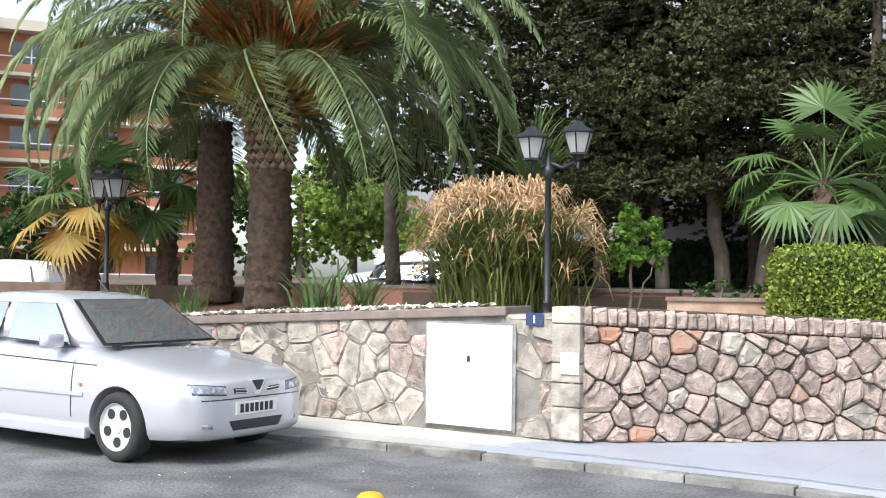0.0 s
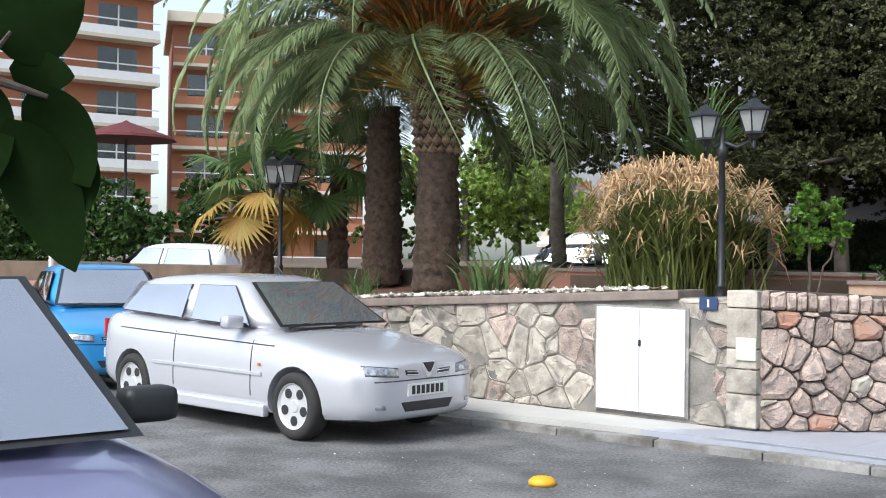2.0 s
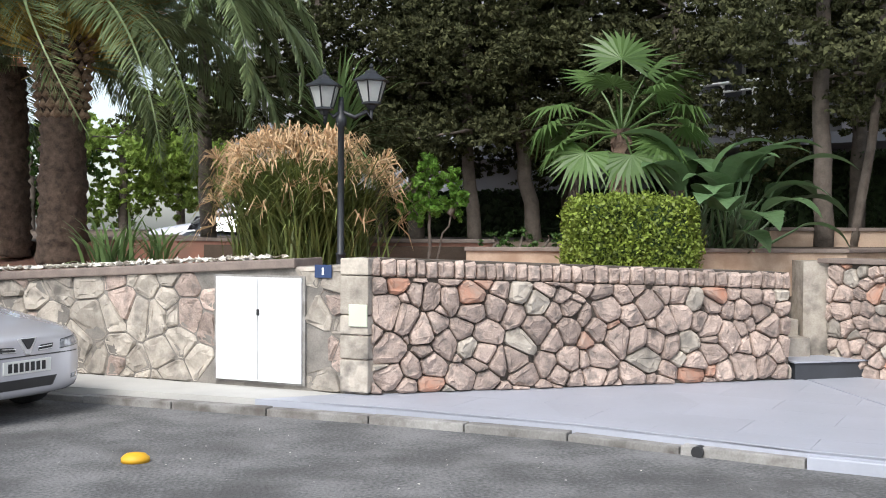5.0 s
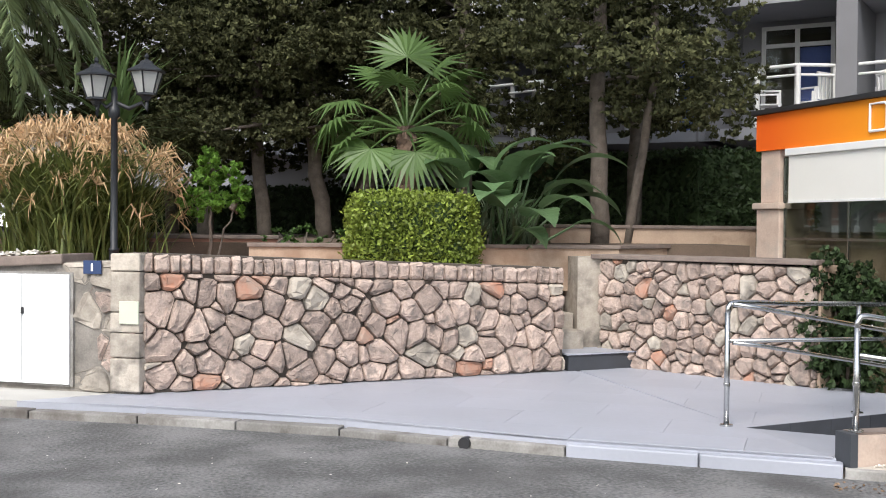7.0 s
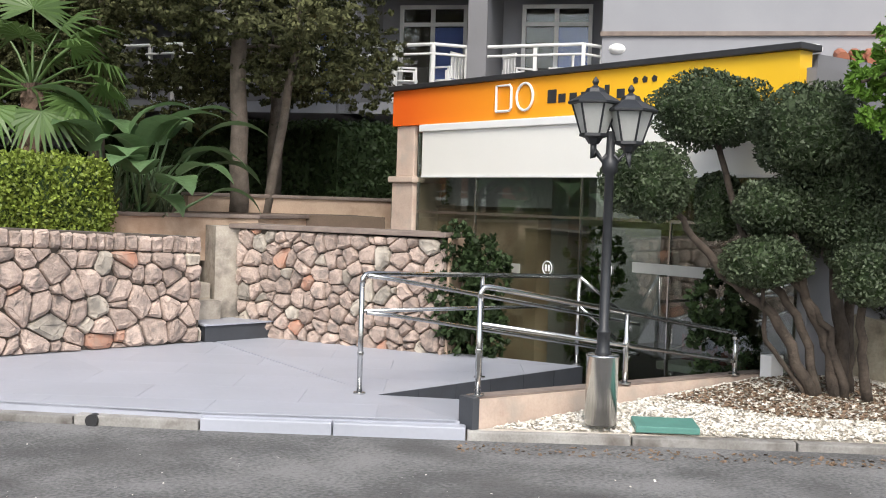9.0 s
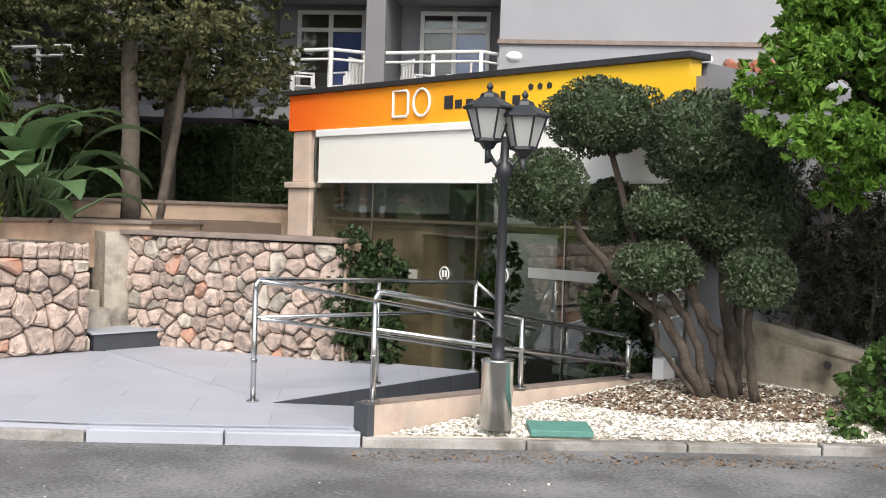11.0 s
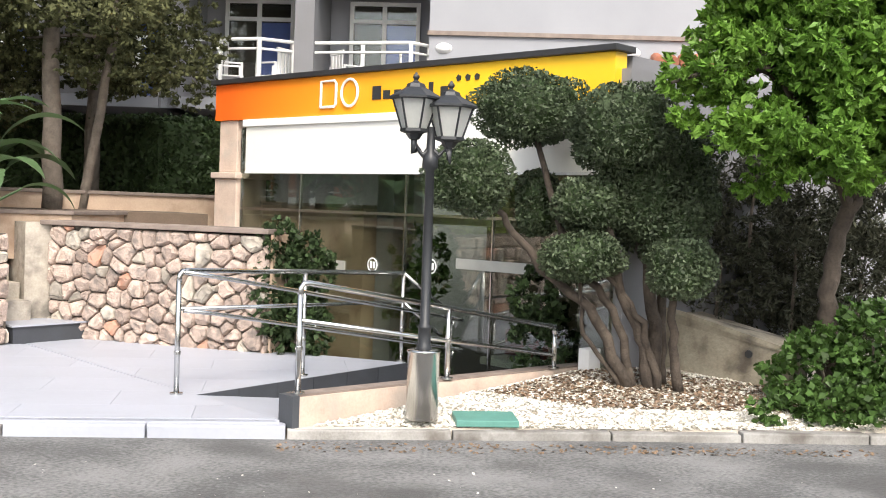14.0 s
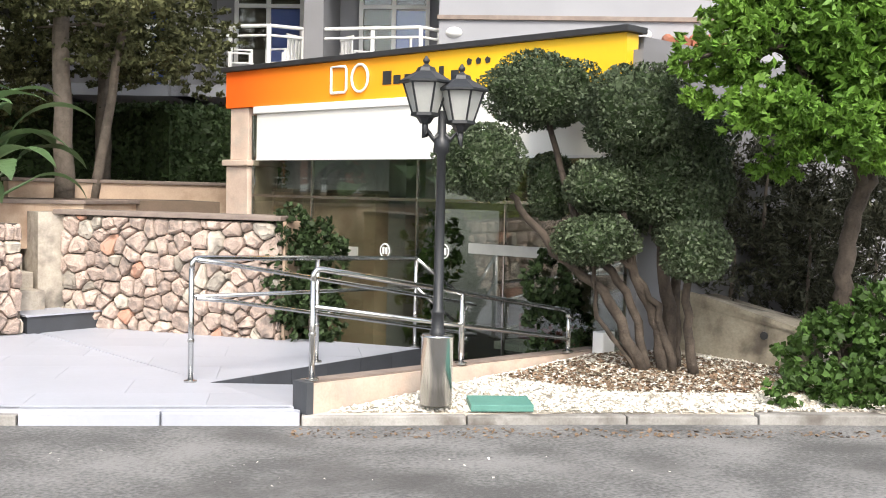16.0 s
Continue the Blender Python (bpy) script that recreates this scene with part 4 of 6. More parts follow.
street_lamp((6.345, 5.785, 0.12), 2.03, ((-0.09, 0.075, 0.10), (0.09, -0.09, 0.05)), 0.68, "black iron street lamp with two lanterns on a steel sleeve", 0.475)
street_lamp((1.05, 11.36, 1.2), 1.73, ((-0.165, 0.0, 0.01), (0.30, -0.01, 0.07)), 0.68, "black iron street lamp with two lanterns behind the stone wall")
street_lamp((-4.88, 16.28, 1.3), 1.5, ((-0.14, 0.05, 0.05), (0.14, -0.05, 0.05)), 0.85, "black iron street lamp among the palms")

# ------------------------------------------------------------------ meter cabinet and plate on the wall
cab = thing("meter_cabinet", lm @ Vector((8.58, 0, 0.2)), "white double-door meter cabinet set into the stone wall", "cabinet")


def lbox(u0, y0, z0, u1, y1, z1, bevel=0.0):
    bm = boxed((u0, y0, z0), (u1, y1, z1), None, bevel)
    bmesh.ops.transform(bm, matrix=lm, verts=bm.verts)
    return bm


CU0, CU1 = 8.17, 9.13
part("frame", lbox(CU0 - 0.03, -0.03, 0.16, CU1 + 0.03, 0.04, 1.18), KERB, cab, "grey frame")
mid = (CU0 + CU1) / 2
for a, b in ((CU0, mid - 0.0015), (mid + 0.0015, CU1)):
    d = part("door", lbox(a, -0.05, 0.18, b, -0.031, 1.16, 0.004), DOORWHITE, cab, "white lacquered door")
    for k in range(2):
        cx = a + (b - a) * (0.28 + 0.46 * k)
        part("vent", lbox(cx - 0.045, -0.054, 0.32, cx + 0.045, -0.051, 0.43), WHITEENAMEL, d, "pressed vent panel")
part("lock", lbox(mid - 0.008, -0.062, 0.8, mid + 0.02, -0.051, 0.86, 0.003), BLACK, cab, "small dark lock")
part("handle_bar", lbox(mid - 0.012, -0.058, 0.2, mid - 0.003, -0.051, 1.15), DOORWHITE, cab, "thin closing strip")
plate = thing("house_number_plate", lm @ Vector((9.36, -0.03, 1.24)), "small blue enamel plate with a white bar", "plate")
part("plate_body", lbox(9.27, -0.045, 1.17, 9.45, -0.032, 1.29, 0.004), SIGNBLUE, plate)
part("plate_bar", lbox(9.35, -0.049, 1.195, 9.37, -0.046, 1.265), WHITEENAMEL, plate, "white bar")
box_small = thing("meter_box", lm @ Vector((ll - 0.1, -0.06, 0.85)), "small pale green service box on the wall corner", "box")
part("box_body", lbox(ll - 0.16, -0.075, 0.74, ll + 0.03, -0.056, 0.94, 0.006), material("pale_green", (0.62, 0.66, 0.52), (0.56, 0.6, 0.48), 0.5), box_small)

# ------------------------------------------------------------------ palms
def frond_mesh(length, droop, lift, n=48, leaf=0.5, width=0.024, seed=0):
    """One feather frond along +x: a bending stalk with two rows of narrow leaflets."""
    rng = np.random.default_rng(seed)
    s = np.linspace(0, 1, n)
    ang = radians(lift) - s ** 1.4 * radians(droop)
    x = np.concatenate([[0], np.cumsum(np.cos(ang[:-1]))]) * length / n
    z = np.concatenate([[0], np.cumsum(np.sin(ang[:-1]))]) * length / n
    out = []
    for i in range(n - 1):
        w = 0.018 * (1 - s[i]) + 0.005
        a, b = np.array([x[i], 0, z[i]]), np.array([x[i + 1], 0, z[i + 1]])
        out.append([a + [0, w, 0], a - [0, w, 0], b - [0, w, 0], b + [0, w, 0]])
        if s[i] < 0.1:
            continue
        tang = np.array([math.cos(ang[i]), 0, math.sin(ang[i])])
        for _ in range(4):
            for side in (-1, 1):
                l = leaf * math.sin(math.pi * min(1, 0.22 + s[i] * 0.8)) * rng.uniform(0.8, 1.15) + 0.05
                d = tang * rng.uniform(0.55, 0.85) + np.array([0, side * 0.8, 0]) + np.array([0, 0, rng.uniform(-0.35, 0.2)])
                d /= np.linalg.norm(d)
                o = a + (b - a) * rng.random()
                wv = np.cross(d, [0, 0, 1.0])
                wv = wv / np.linalg.norm(wv) * width * 0.5
                mid_p = o + d * l * 0.55 + np.array([0, 0, -0.02])
                tip = o + d * l + np.array([0, 0, -0.14 * l - 0.02])
                out.append([o - wv * 0.4, mid_p - wv, tip, mid_p + wv])
    return quads("frond", np.array(out))


def feather_palm(base, height, r, fronds, length, label, boots=True, skirt=True, name="palm_tree"):
    x, y, z = base
    palm = thing(name, base, label, "palm tree", "palm trees")
    bm = bmesh.new()
    n = 46
    prof = []
    for i in range(n):
        t = i / (n - 1)
        rr = r * (1.06 - 0.26 * t) + 0.026 * (i % 2) + RNG.uniform(-0.01, 0.01)
        prof.append((rr, height * t))
    lathe(bm, prof, base, 22)
    for v in bm.verts:
        v.co += Vector(RNG.normal(size=3) * 0.014)
    part("trunk", bm, PALMBARK, palm, "ringed brown trunk", True)
    if boots:
        bmb = bmesh.new()
        pts = [(-0.09, 0, -0.02), (0, -0.01, -0.085), (0.09, 0, -0.02), (0, -0.02, 0.1), (0, 0.075, 0.0)]
        vs = [bmb.verts.new(p) for p in pts]
        for f in ((0, 1, 4), (1, 2, 4), (2, 3, 4), (3, 0, 4), (0, 3, 2, 1)):
            bmb.faces.new([vs[i] for i in f])
        bmesh.ops.recalc_face_normals(bmb, faces=bmb.faces)
        boot = bpy.data.meshes.new("leaf_stub")
        bmb.to_mesh(boot)
        bmb.free()
        boot.materials.append(PALMBOOT)
        for row in range(9):
            k = 15
            for i in range(k):
                a = 2 * math.pi * (i + 0.5 * (row % 2)) / k
                rr = r * (1.0 + 0.035 * row)
                zz = z + height * 0.66 + row * height * 0.042
                piece("leaf_stub", boot, PALMBOOT, palm, Matrix.Translation((x + rr * math.cos(a), y + rr * math.sin(a), zz)) @ Matrix.Rotation(a - math.pi / 2, 4, "Z") @ Matrix.Rotation(radians(-10), 4, "X") @ Matrix.Scale(0.72 + 0.22 * RNG.random(), 4))
    shapes = [frond_mesh(length, d, l, seed=i) for i, (d, l) in enumerate(((100, 78), (122, 68), (132, 58), (138, 50), (140, 42), (136, 33), (126, 20)))]
    for me in shapes:
        me.materials.append(FROND)
    top = z + height
    for i in range(fronds):
        k = min(6, int((i / fronds) ** 0.9 * 7))
        a = i * 2.39996 + RNG.uniform(-0.15, 0.15)
        if 2 <= k <= 5 and math.cos(a + 1.45) > 0.93 and i % 4:
            continue
        piece("frond", shapes[k], FROND, palm, Matrix.Translation((x + 0.16 * math.cos(a), y + 0.16 * math.sin(a), top + 0.5 - 0.06 * k)) @ Matrix.Rotation(a, 4, "Z") @ Matrix.Rotation(RNG.uniform(-0.12, 0.12), 4, "Y") @ Matrix.Rotation(RNG.uniform(-0.5, 0.5), 4, "X") @ Matrix.Scale(RNG.uniform(0.85, 1.1), 4))
    if skirt:
        for mat, zc, spread, nn, up, nm, lb in ((FRONDDRY, 0.75, 0.6, 3200, 0.5, "fruiting_head", "orange fruit stalks"), (FRONDYELLOW, 0.22, 0.42, 2600, 0.1, "stalk_base", "yellow stalk bases")):
            p = RNG.normal(size=(nn, 3)) * [spread * 0.75, spread * 0.75, 0.2] + [x, y, top + zc]
            d = unit(p - np.array([x, y, top + zc - 0.5]))
            s = unit(np.cross(d, RNG.normal(size=(nn, 3)))) * 0.015
            l = 0.3 * (0.5 + RNG.random((nn, 1)))
            part_mesh(nm, quads(nm, np.stack([p - s, p + s, p + d * l + s * 0.4, p + d * l - s * 0.4], 1)), mat, palm, lb, kind="stuff")
    return palm


feather_palm((-2.3, 14.82, 1.15), 2.85, 0.285, 92, 4.25, "tall date palm with a scaly trunk and arching fronds")
feather_palm((-3.45, 16.9, 1.2), 2.7, 0.28, 44, 3.0, "second date palm half hidden behind the first", False, False)


def fan_leaf_mesh(r, segs=26, spread=250, fold=0.12, droop=0.25, seed=0):
    """A fan leaf in the x-y plane around the stalk end at the origin, its tips drooping."""
    rng = np.random.default_rng(seed)
    out = []
    for i in range(segs):
        a0 = radians(-spread / 2 + spread * i / segs)
        a1 = radians(-spread / 2 + spread * (i + 1) / segs)
        am = (a0 + a1) / 2
        l = r * (0.75 + 0.25 * math.cos(am * 0.5)) * rng.uniform(0.9, 1.05)
        z = fold * r * (0.5 if i % 2 else -0.5) * 0.25
        m0 = np.array([math.cos(a0) * l * 0.55, math.sin(a0) * l * 0.55, z - droop * 0.1 * l])
        m1 = np.array([math.cos(a1) * l * 0.55, math.sin(a1) * l * 0.55, -z - droop * 0.1 * l])
        tip = np.array([math.cos(am) * l, math.sin(am) * l, -droop * l * rng.uniform(0.5, 1.5)])
        out.append([np.zeros(3), m0, tip, m1])
    return quads("fan_leaf", np.array(out))


def fan_palm(base, height, r, leaf_r, stalk, specs, label, mats=(FANLEAF,), trunk_mat=PALMBARK):
    """specs: rows of azimuth, stalk elevation, scale and material number for each leaf."""
    x, y, z = base
    palm = thing("fan_palm", base, label, "palm tree", "palm trees")
    bm = bmesh.new()
    lathe(bm, [(r * (1.15 - 0.3 * i / 19) + 0.012 * (i % 2), height * i / 19) for i in range(20)], base, 16)
    for v in bm.verts:
        v.co += Vector(RNG.normal(size=3) * 0.014)
    part("trunk", bm, trunk_mat, palm, "fibrous brown trunk")
    shapes = {}
    for i, (az, el, sc, mi) in enumerate(specs):
        key = (mi, i % 3)
        if key not in shapes:
            shapes[key] = fan_leaf_mesh(leaf_r, seed=i % 3, droop=0.22 + 0.12 * (i % 3))
            shapes[key].materials.append(mats[mi])
        a, e = radians(az), radians(el)
        d = Vector((math.cos(a) * math.cos(e), math.sin(a) * math.cos(e), math.sin(e)))
        tip = Vector((x, y, z + height)) + d * stalk * sc
        bm = bmesh.new()
        tube(bm, [(x, y, z + height - 0.05), Vector((x, y, z + height)) + d * stalk * sc * 0.5 + Vector((0, 0, 0.04)), tip], [0.022, 0.014, 0.01], 6)
        st = part("leaf_stalk", bm, mats[mi], palm)
        ob = new("fan_leaf", shapes[key])
        ob.parent = st
        ob.matrix_basis = Matrix.Translation(tip - offset(st)) @ Matrix.Rotation(a, 4, "Z") @ Matrix.Rotation(-e * 0.95 + 0.28 if el > 30 else -e * 0.75 + 0.45, 4, "Y") @ Matrix.Rotation(RNG.uniform(-0.4, 0.4), 4, "X") @ Matrix.Scale(sc, 4)
    return palm


specs = [(75, 82, 1.1, 0), (20, 62, 1.0, 0), (-10, 48, 0.95, 0), (130, 58, 0.9, 0), (160, 24, 1.0, 0), (172, 4, 1.0, 0), (196, -12, 1.0, 0), (222, -22, 1.05, 0), (262, -24, 1.08, 0), (292, -16, 0.95, 0), (330, 2, 0.95, 0), (-20, 22, 0.95, 0),
         (60, 30, 0.9, 0), (100, 15, 0.9, 0), (140, -10, 0.9, 0), (45, -5, 0.9, 0), (240, 50, 0.8, 0), (310, 40, 0.8, 0)]
fan_palm((4.5, 13.3, 1.35), 1.48, 0.13, 0.53, 0.80, specs, "green fan palm behind the clipped hedge")
specs = [(i * 137.5, 70 - 130 * (i / 18), 0.9 + 0.3 * RNG.random(), 1 if i > 9 else 0) for i in range(18)]
fan_palm((-5.5, 17.14, 0.9), 1.7, 0.24, 0.62, 0.62, specs, "stout fan palm with yellowing lower leaves", (FANLEAF, FANYELLOW))
specs = [(i * 137.5, 75 - 120 * (i / 16), 0.9 + 0.3 * RNG.random(), 0) for i in range(16)]
fan_palm((-4.42, 18.0, 1.1), 1.9, 0.15, 0.6, 0.7, specs, "fan palm in the shade of the date palms")


# ------------------------------------------------------------------ broad-leaved clumps and reeds
def blade_clump(name, base, n, h, spread, width, mat, label, category, lean=0.5, curl=0.5, green=None):
    """Blades that rise from one root and bend outwards."""
    x, y, z = base
    c = thing(name, base, label, category)
    for nm, m, cnt, hh in ((("blade_mass", mat, n, 1.0),) if green is None else (("dry_reed", mat, n // 3, 1.0), ("green_reed", green, n, 0.78))):
        out = []
        az = RNG.random(cnt) * 2 * math.pi
        root = np.stack([x + RNG.normal(size=cnt) * spread * 0.42, y + RNG.normal(size=cnt) * spread * 0.42, np.full(cnt, z)], 1)
        hgt = h * hh * RNG.uniform(0.65, 1.12, cnt)
        lean_a = np.abs(RNG.normal(size=cnt)) * lean
        segs = 5
        prev = root
        pdir = az + np.pi / 2
        wv = np.stack([np.cos(pdir), np.sin(pdir), np.zeros(cnt)], 1) * width * 0.5
        for s in range(segs):
            th = lean_a + ((s + 1) / segs) ** 2.4 * curl * (1.2 + RNG.random(cnt))
            step = np.stack([np.cos(az) * np.sin(th), np.sin(az) * np.sin(th), np.cos(th)], 1) * (hgt / segs * 1.15)[:, None]
            nxt = prev + step
            k0, k1 = 1 - 0.12 * s, 1 - 0.12 * (s + 1) if s < segs - 1 else 0.05
            out.append(np.stack([prev - wv * k0, prev + wv * k0, nxt + wv * k1, nxt - wv * k1], 1))
            prev = nxt
        if cnt > 300:
            part_mesh(nm, quads(nm, np.concatenate(out)), m, c, kind="stuff")
        else:
            for q in range(cnt):
                part_mesh("blade", quads("blade", np.stack([seg[q] for seg in out])), m, c)
    return c


reeds = blade_clump("reed_clump", (0.7, 12.75, 1.12), 2900, 1.42, 0.6, 0.024, REEDGREEN, "large clump of green reeds with drying tan tops", "reeds", 0.24, 0.8)


def dry_tops(parent, centre, reach, low, high, tufts, per):
    """Ragged tufts of narrow dry leaves that hang from the tops of reeds."""
    a, f = RNG.random(tufts) * 2 * math.pi, RNG.random(tufts) ** 0.5
    top_z = high - (high - low) * f ** 2.2 * RNG.uniform(0.25, 1.15, tufts)
    root = np.stack([centre[0] + reach * f * np.cos(a), centre[1] + reach * 0.8 * f * np.sin(a), top_z], 1)
    root = np.repeat(root, per, 0)
    n = len(root)
    away = np.repeat(np.stack([np.cos(a), np.sin(a), np.full(tufts, 0.5)], 1), per, 0)
    d = unit(away * 0.6 + RNG.normal(size=(n, 3)) * 0.75 + [0, 0, 0.15])
    length = RNG.uniform(0.12, 0.34, (n, 1))
    side = unit(np.cross(d, RNG.normal(size=(n, 3)))) * RNG.uniform(0.005, 0.013, (n, 1))
    p1 = root + d * length * 0.55
    p2 = p1 + unit(d * 0.6 + [0, 0, -0.9]) * length * 0.6
    part_mesh("dry_top", quads("dry_top", np.concatenate([np.stack([root - side * 0.6, root + side * 0.6, p1 + side, p1 - side], 1), np.stack([p1 - side, p1 + side, p2 + side * 0.15, p2 - side * 0.15], 1)])), REED, parent, "dry pinkish tan leaf tops", kind="stuff")


dry_tops(reeds, (0.7, 12.7), 1.1, 1.7, 2.66, 160, 12)
bm = bmesh.new()
yucca = blade_clump("yucca", (1.15, 14.6, 2.75), 120, 1.05, 0.1, 0.05, AGAPANTHUS, "dark spiky yucca behind the street lamp", "plant", 0.9, 0.4)
tube(bm, [(1.15, 14.6, 1.25), (1.17, 14.6, 2.6)], [0.07, 0.05], 8)
part("stem", bm, BARK, yucca)
for i, (x, y) in enumerate(((-1.55, 13.1), (-1.3, 13.0), (-0.9, 13.1))):
    blade_clump("agapanthus", (x, y, 1.12), 26, 0.62, 0.16, 0.05, AGAPANTHUS, "strappy green plant in the gravel bed", "plant", 0.4, 0.5)
blade_clump("grass_tuft", (-3.1, 14.0, 1.0), 60, 0.5, 0.2, 0.02, FANLEAF, "small green tuft by the palm trunk", "plant")
blade_clump("grass_tuft", (-3.9, 14.4, 1.0), 60, 0.45, 0.2, 0.02, REEDGREEN, "small grassy tuft by the palm trunk", "plant")


def paddle(name, base, leaves, label):
    """A clump of long-stalked broad leaves."""
    x, y, z = base
    c = thing(name, base, label, "plant")
    for az, el, l, w in leaves:
        w *= 1.35
        a, e = radians(az), radians(el)
        d = np.array([math.cos(a) * math.cos(e), math.sin(a) * math.cos(e), math.sin(e)])
        flat = np.array([math.cos(a), math.sin(a), 0])
        side = np.array([-math.sin(a), math.cos(a), 0])
        o = np.array([x, y, z]) + RNG.normal(size=3) * [0.12, 0.12, 0]
        q = []
        pts = [o + d * l * 0.5 * s for s in (0, 0.5, 1)]
        bend = e
        p = pts[-1]
        n = 11
        prof = [math.sin(math.pi * (0.06 + 0.94 * (k / n)) ** 0.75) for k in range(n + 1)]
        for k in range(n):
            bend -= radians(9)
            dd = flat * math.cos(bend) + np.array([0, 0, math.sin(bend)])
            nx = p + dd * l * 0.5 / n
            lift = np.array([0, 0, 0.3])
            for s in (-1, 1):
                j0, j1 = RNG.uniform(0.88, 1.02), RNG.uniform(0.88, 1.02)
                q.append([p, p + s * (side * w * prof[k] * j0) + lift * w * prof[k] * 0.5, nx + s * (side * w * prof[k + 1] * j1) + lift * w * prof[k + 1] * 0.5, nx])
            p = nx
        leaf = part_mesh("broad_leaf", quads("broad_leaf", np.array(q)), BANANA, c)
        bm = bmesh.new()
        tube(bm, [tuple(v) for v in pts], [0.022, 0.018, 0.012], 6)
        part("leaf_stalk", bm, BANANA, leaf)
    return c


paddle("bird_of_paradise", (5.5, 12.35, 1.3), [(-18, 62, 2.0, 0.2), (-30, 50, 1.8, 0.2), (-8, 44, 1.7, 0.19), (-50, 46, 1.5, 0.18), (-20, 30, 1.4, 0.17), (-80, 42, 1.3, 0.17), (-110, 55, 1.3, 0.16), (20, 55, 1.7, 0.18), (40, 68, 1.9, 0.18), (60, 45, 1.5, 0.18), (200, 68, 1.5, 0.17), (230, 58, 1.3, 0.16), (120, 70, 1.8, 0.18), (-40, 72, 1.9, 0.18), (-65, 30, 1.1, 0.15), (-5, 74, 2.0, 0.17)], "broad-leaved strelitzia clump with ragged arching leaves")
paddle("bird_of_paradise", (5.15, 12.6, 1.3), [(165, 82, 2.0, 0.27), (-10, 80, 1.9, 0.2), (215, 74, 1.6, 0.2), (-60, 76, 1.7, 0.2), (100, 78, 1.9, 0.2), (250, 62, 1.4, 0.18)], "tall broad-leaved plant beside the fan palm")
blade_clump("grey_agave", (5.55, 12.3, 1.25), 90, 0.75, 0.25, 0.035, BROADLEAF, "grey-green spiky plant beside the hedge", "plant", 0.5, 0.3)
blade_clump("grey_agave", (5.0, 12.25, 1.25), 70, 0.7, 0.2, 0.035, BROADLEAF, "grey-green spiky plant beside the hedge", "plant", 0.5, 0.3)


# ------------------------------------------------------------------ trees and hedges
def tree(name, trunks, blobs, per_m3, size, leaf, bark, label, aspect=0.5, shell=0.6, limbs=8):
    """trunks: lists of (place, radius); blobs: leaf masses, each held by a limb from a trunk."""
    base = trunks[0][0][0]
    t = thing(name, base, label, "tree", "trees")
    tops = []
    for tr in trunks:
        bm = bmesh.new()
        pts, rad = [], []
        for (p, r), (q, r2) in zip(tr, tr[1:]):
            for k in range(5):
                f = k / 5
                pts.append(Vector(p).lerp(Vector(q), f))
                rad.append(r + (r2 - r) * f)
        pts.append(Vector(tr[-1][0]))
        rad.append(tr[-1][1])
        pts = [pts[0]] + wobble(pts[1:], 0.012)
        tube(bm, pts, rad, 12)
        part("trunk", bm, bark, t, "", True)
        tops += pts[len(pts) // 2:]
    for c, r in blobs[:limbs]:
        s = min(tops, key=lambda p: (p - Vector(c)).length)
        bm = bmesh.new()
        tube(bm, wobble([s, s.lerp(Vector(c), 0.5) + Vector((0, 0, 0.05)), Vector(c)], 0.02), [0.035, 0.025, 0.012], 7)
        part("limb", bm, bark, t, "", True)
    crown("crown", blobs, per_m3, size, leaf, t, aspect, shell)
    return t


def conifer_blobs(x, y, z0, z1, r, n, seed):
    rng = np.random.default_rng(seed)
    out = []
    for i in range(n):
        f = rng.random()
        a = rng.random() * 2 * math.pi
        rr = r * (0.25 + 0.75 * rng.random()) * (1 - 0.35 * f)
        s = rng.uniform(0.3, 0.6)
        out.append(((x + rr * math.cos(a), y + rr * math.sin(a), z0 + (z1 - z0) * f), (s * 1.25, s * 1.25, s * 0.6)))
    return out


for i, (x, y, tx, ty, r0, zlow, r, n) in enumerate((
    (7.03, 13.19, 7.0, 13.2, 0.1, 3.0, 1.9, 110), (7.41, 13.23, 7.75, 13.1, 0.052, 3.3, 1.3, 40), (2.54, 17.9, 2.5, 18.0, 0.11, 2.9, 2.6, 130),
    (3.3, 16.9, 3.2, 17.0, 0.09, 2.6, 2.2, 120), (4.2, 16.76, 4.0, 16.8, 0.1, 2.8, 2.2, 120), (4.7, 16.69, 4.9, 16.6, 0.1, 2.8, 2.3, 120), (1.0, 19.0, 1.0, 19.0, 0.12, 3.0, 2.4, 110), (-0.9, 20.5, -1.0, 20.5, 0.12, 3.4, 2.2, 80), (6.0, 15.6, 6.0, 15.6, 0.1, 2.6, 2.0, 120), (8.6, 15.3, 8.6, 15.3, 0.1, 3.1, 1.8, 90), (5.2, 18.8, 5.2, 18.8, 0.1, 2.4, 2.4, 110), (2.2, 21.0, 2.2, 21.0, 0.1, 2.5, 2.6, 110))):
    tree("cypress_tree", [[((x, y, 1.3), r0 * 1.25), ((tx, ty, zlow + 0.3), r0), ((tx, ty, 7.5), r0 * 0.4)]], conifer_blobs(tx, ty, zlow, 8.6, r, n, 30 + i), 1250, 0.082, CYPRESS, BARK, "dark evergreen tree with a grey trunk in the garden", 0.5, 0.75, 14)


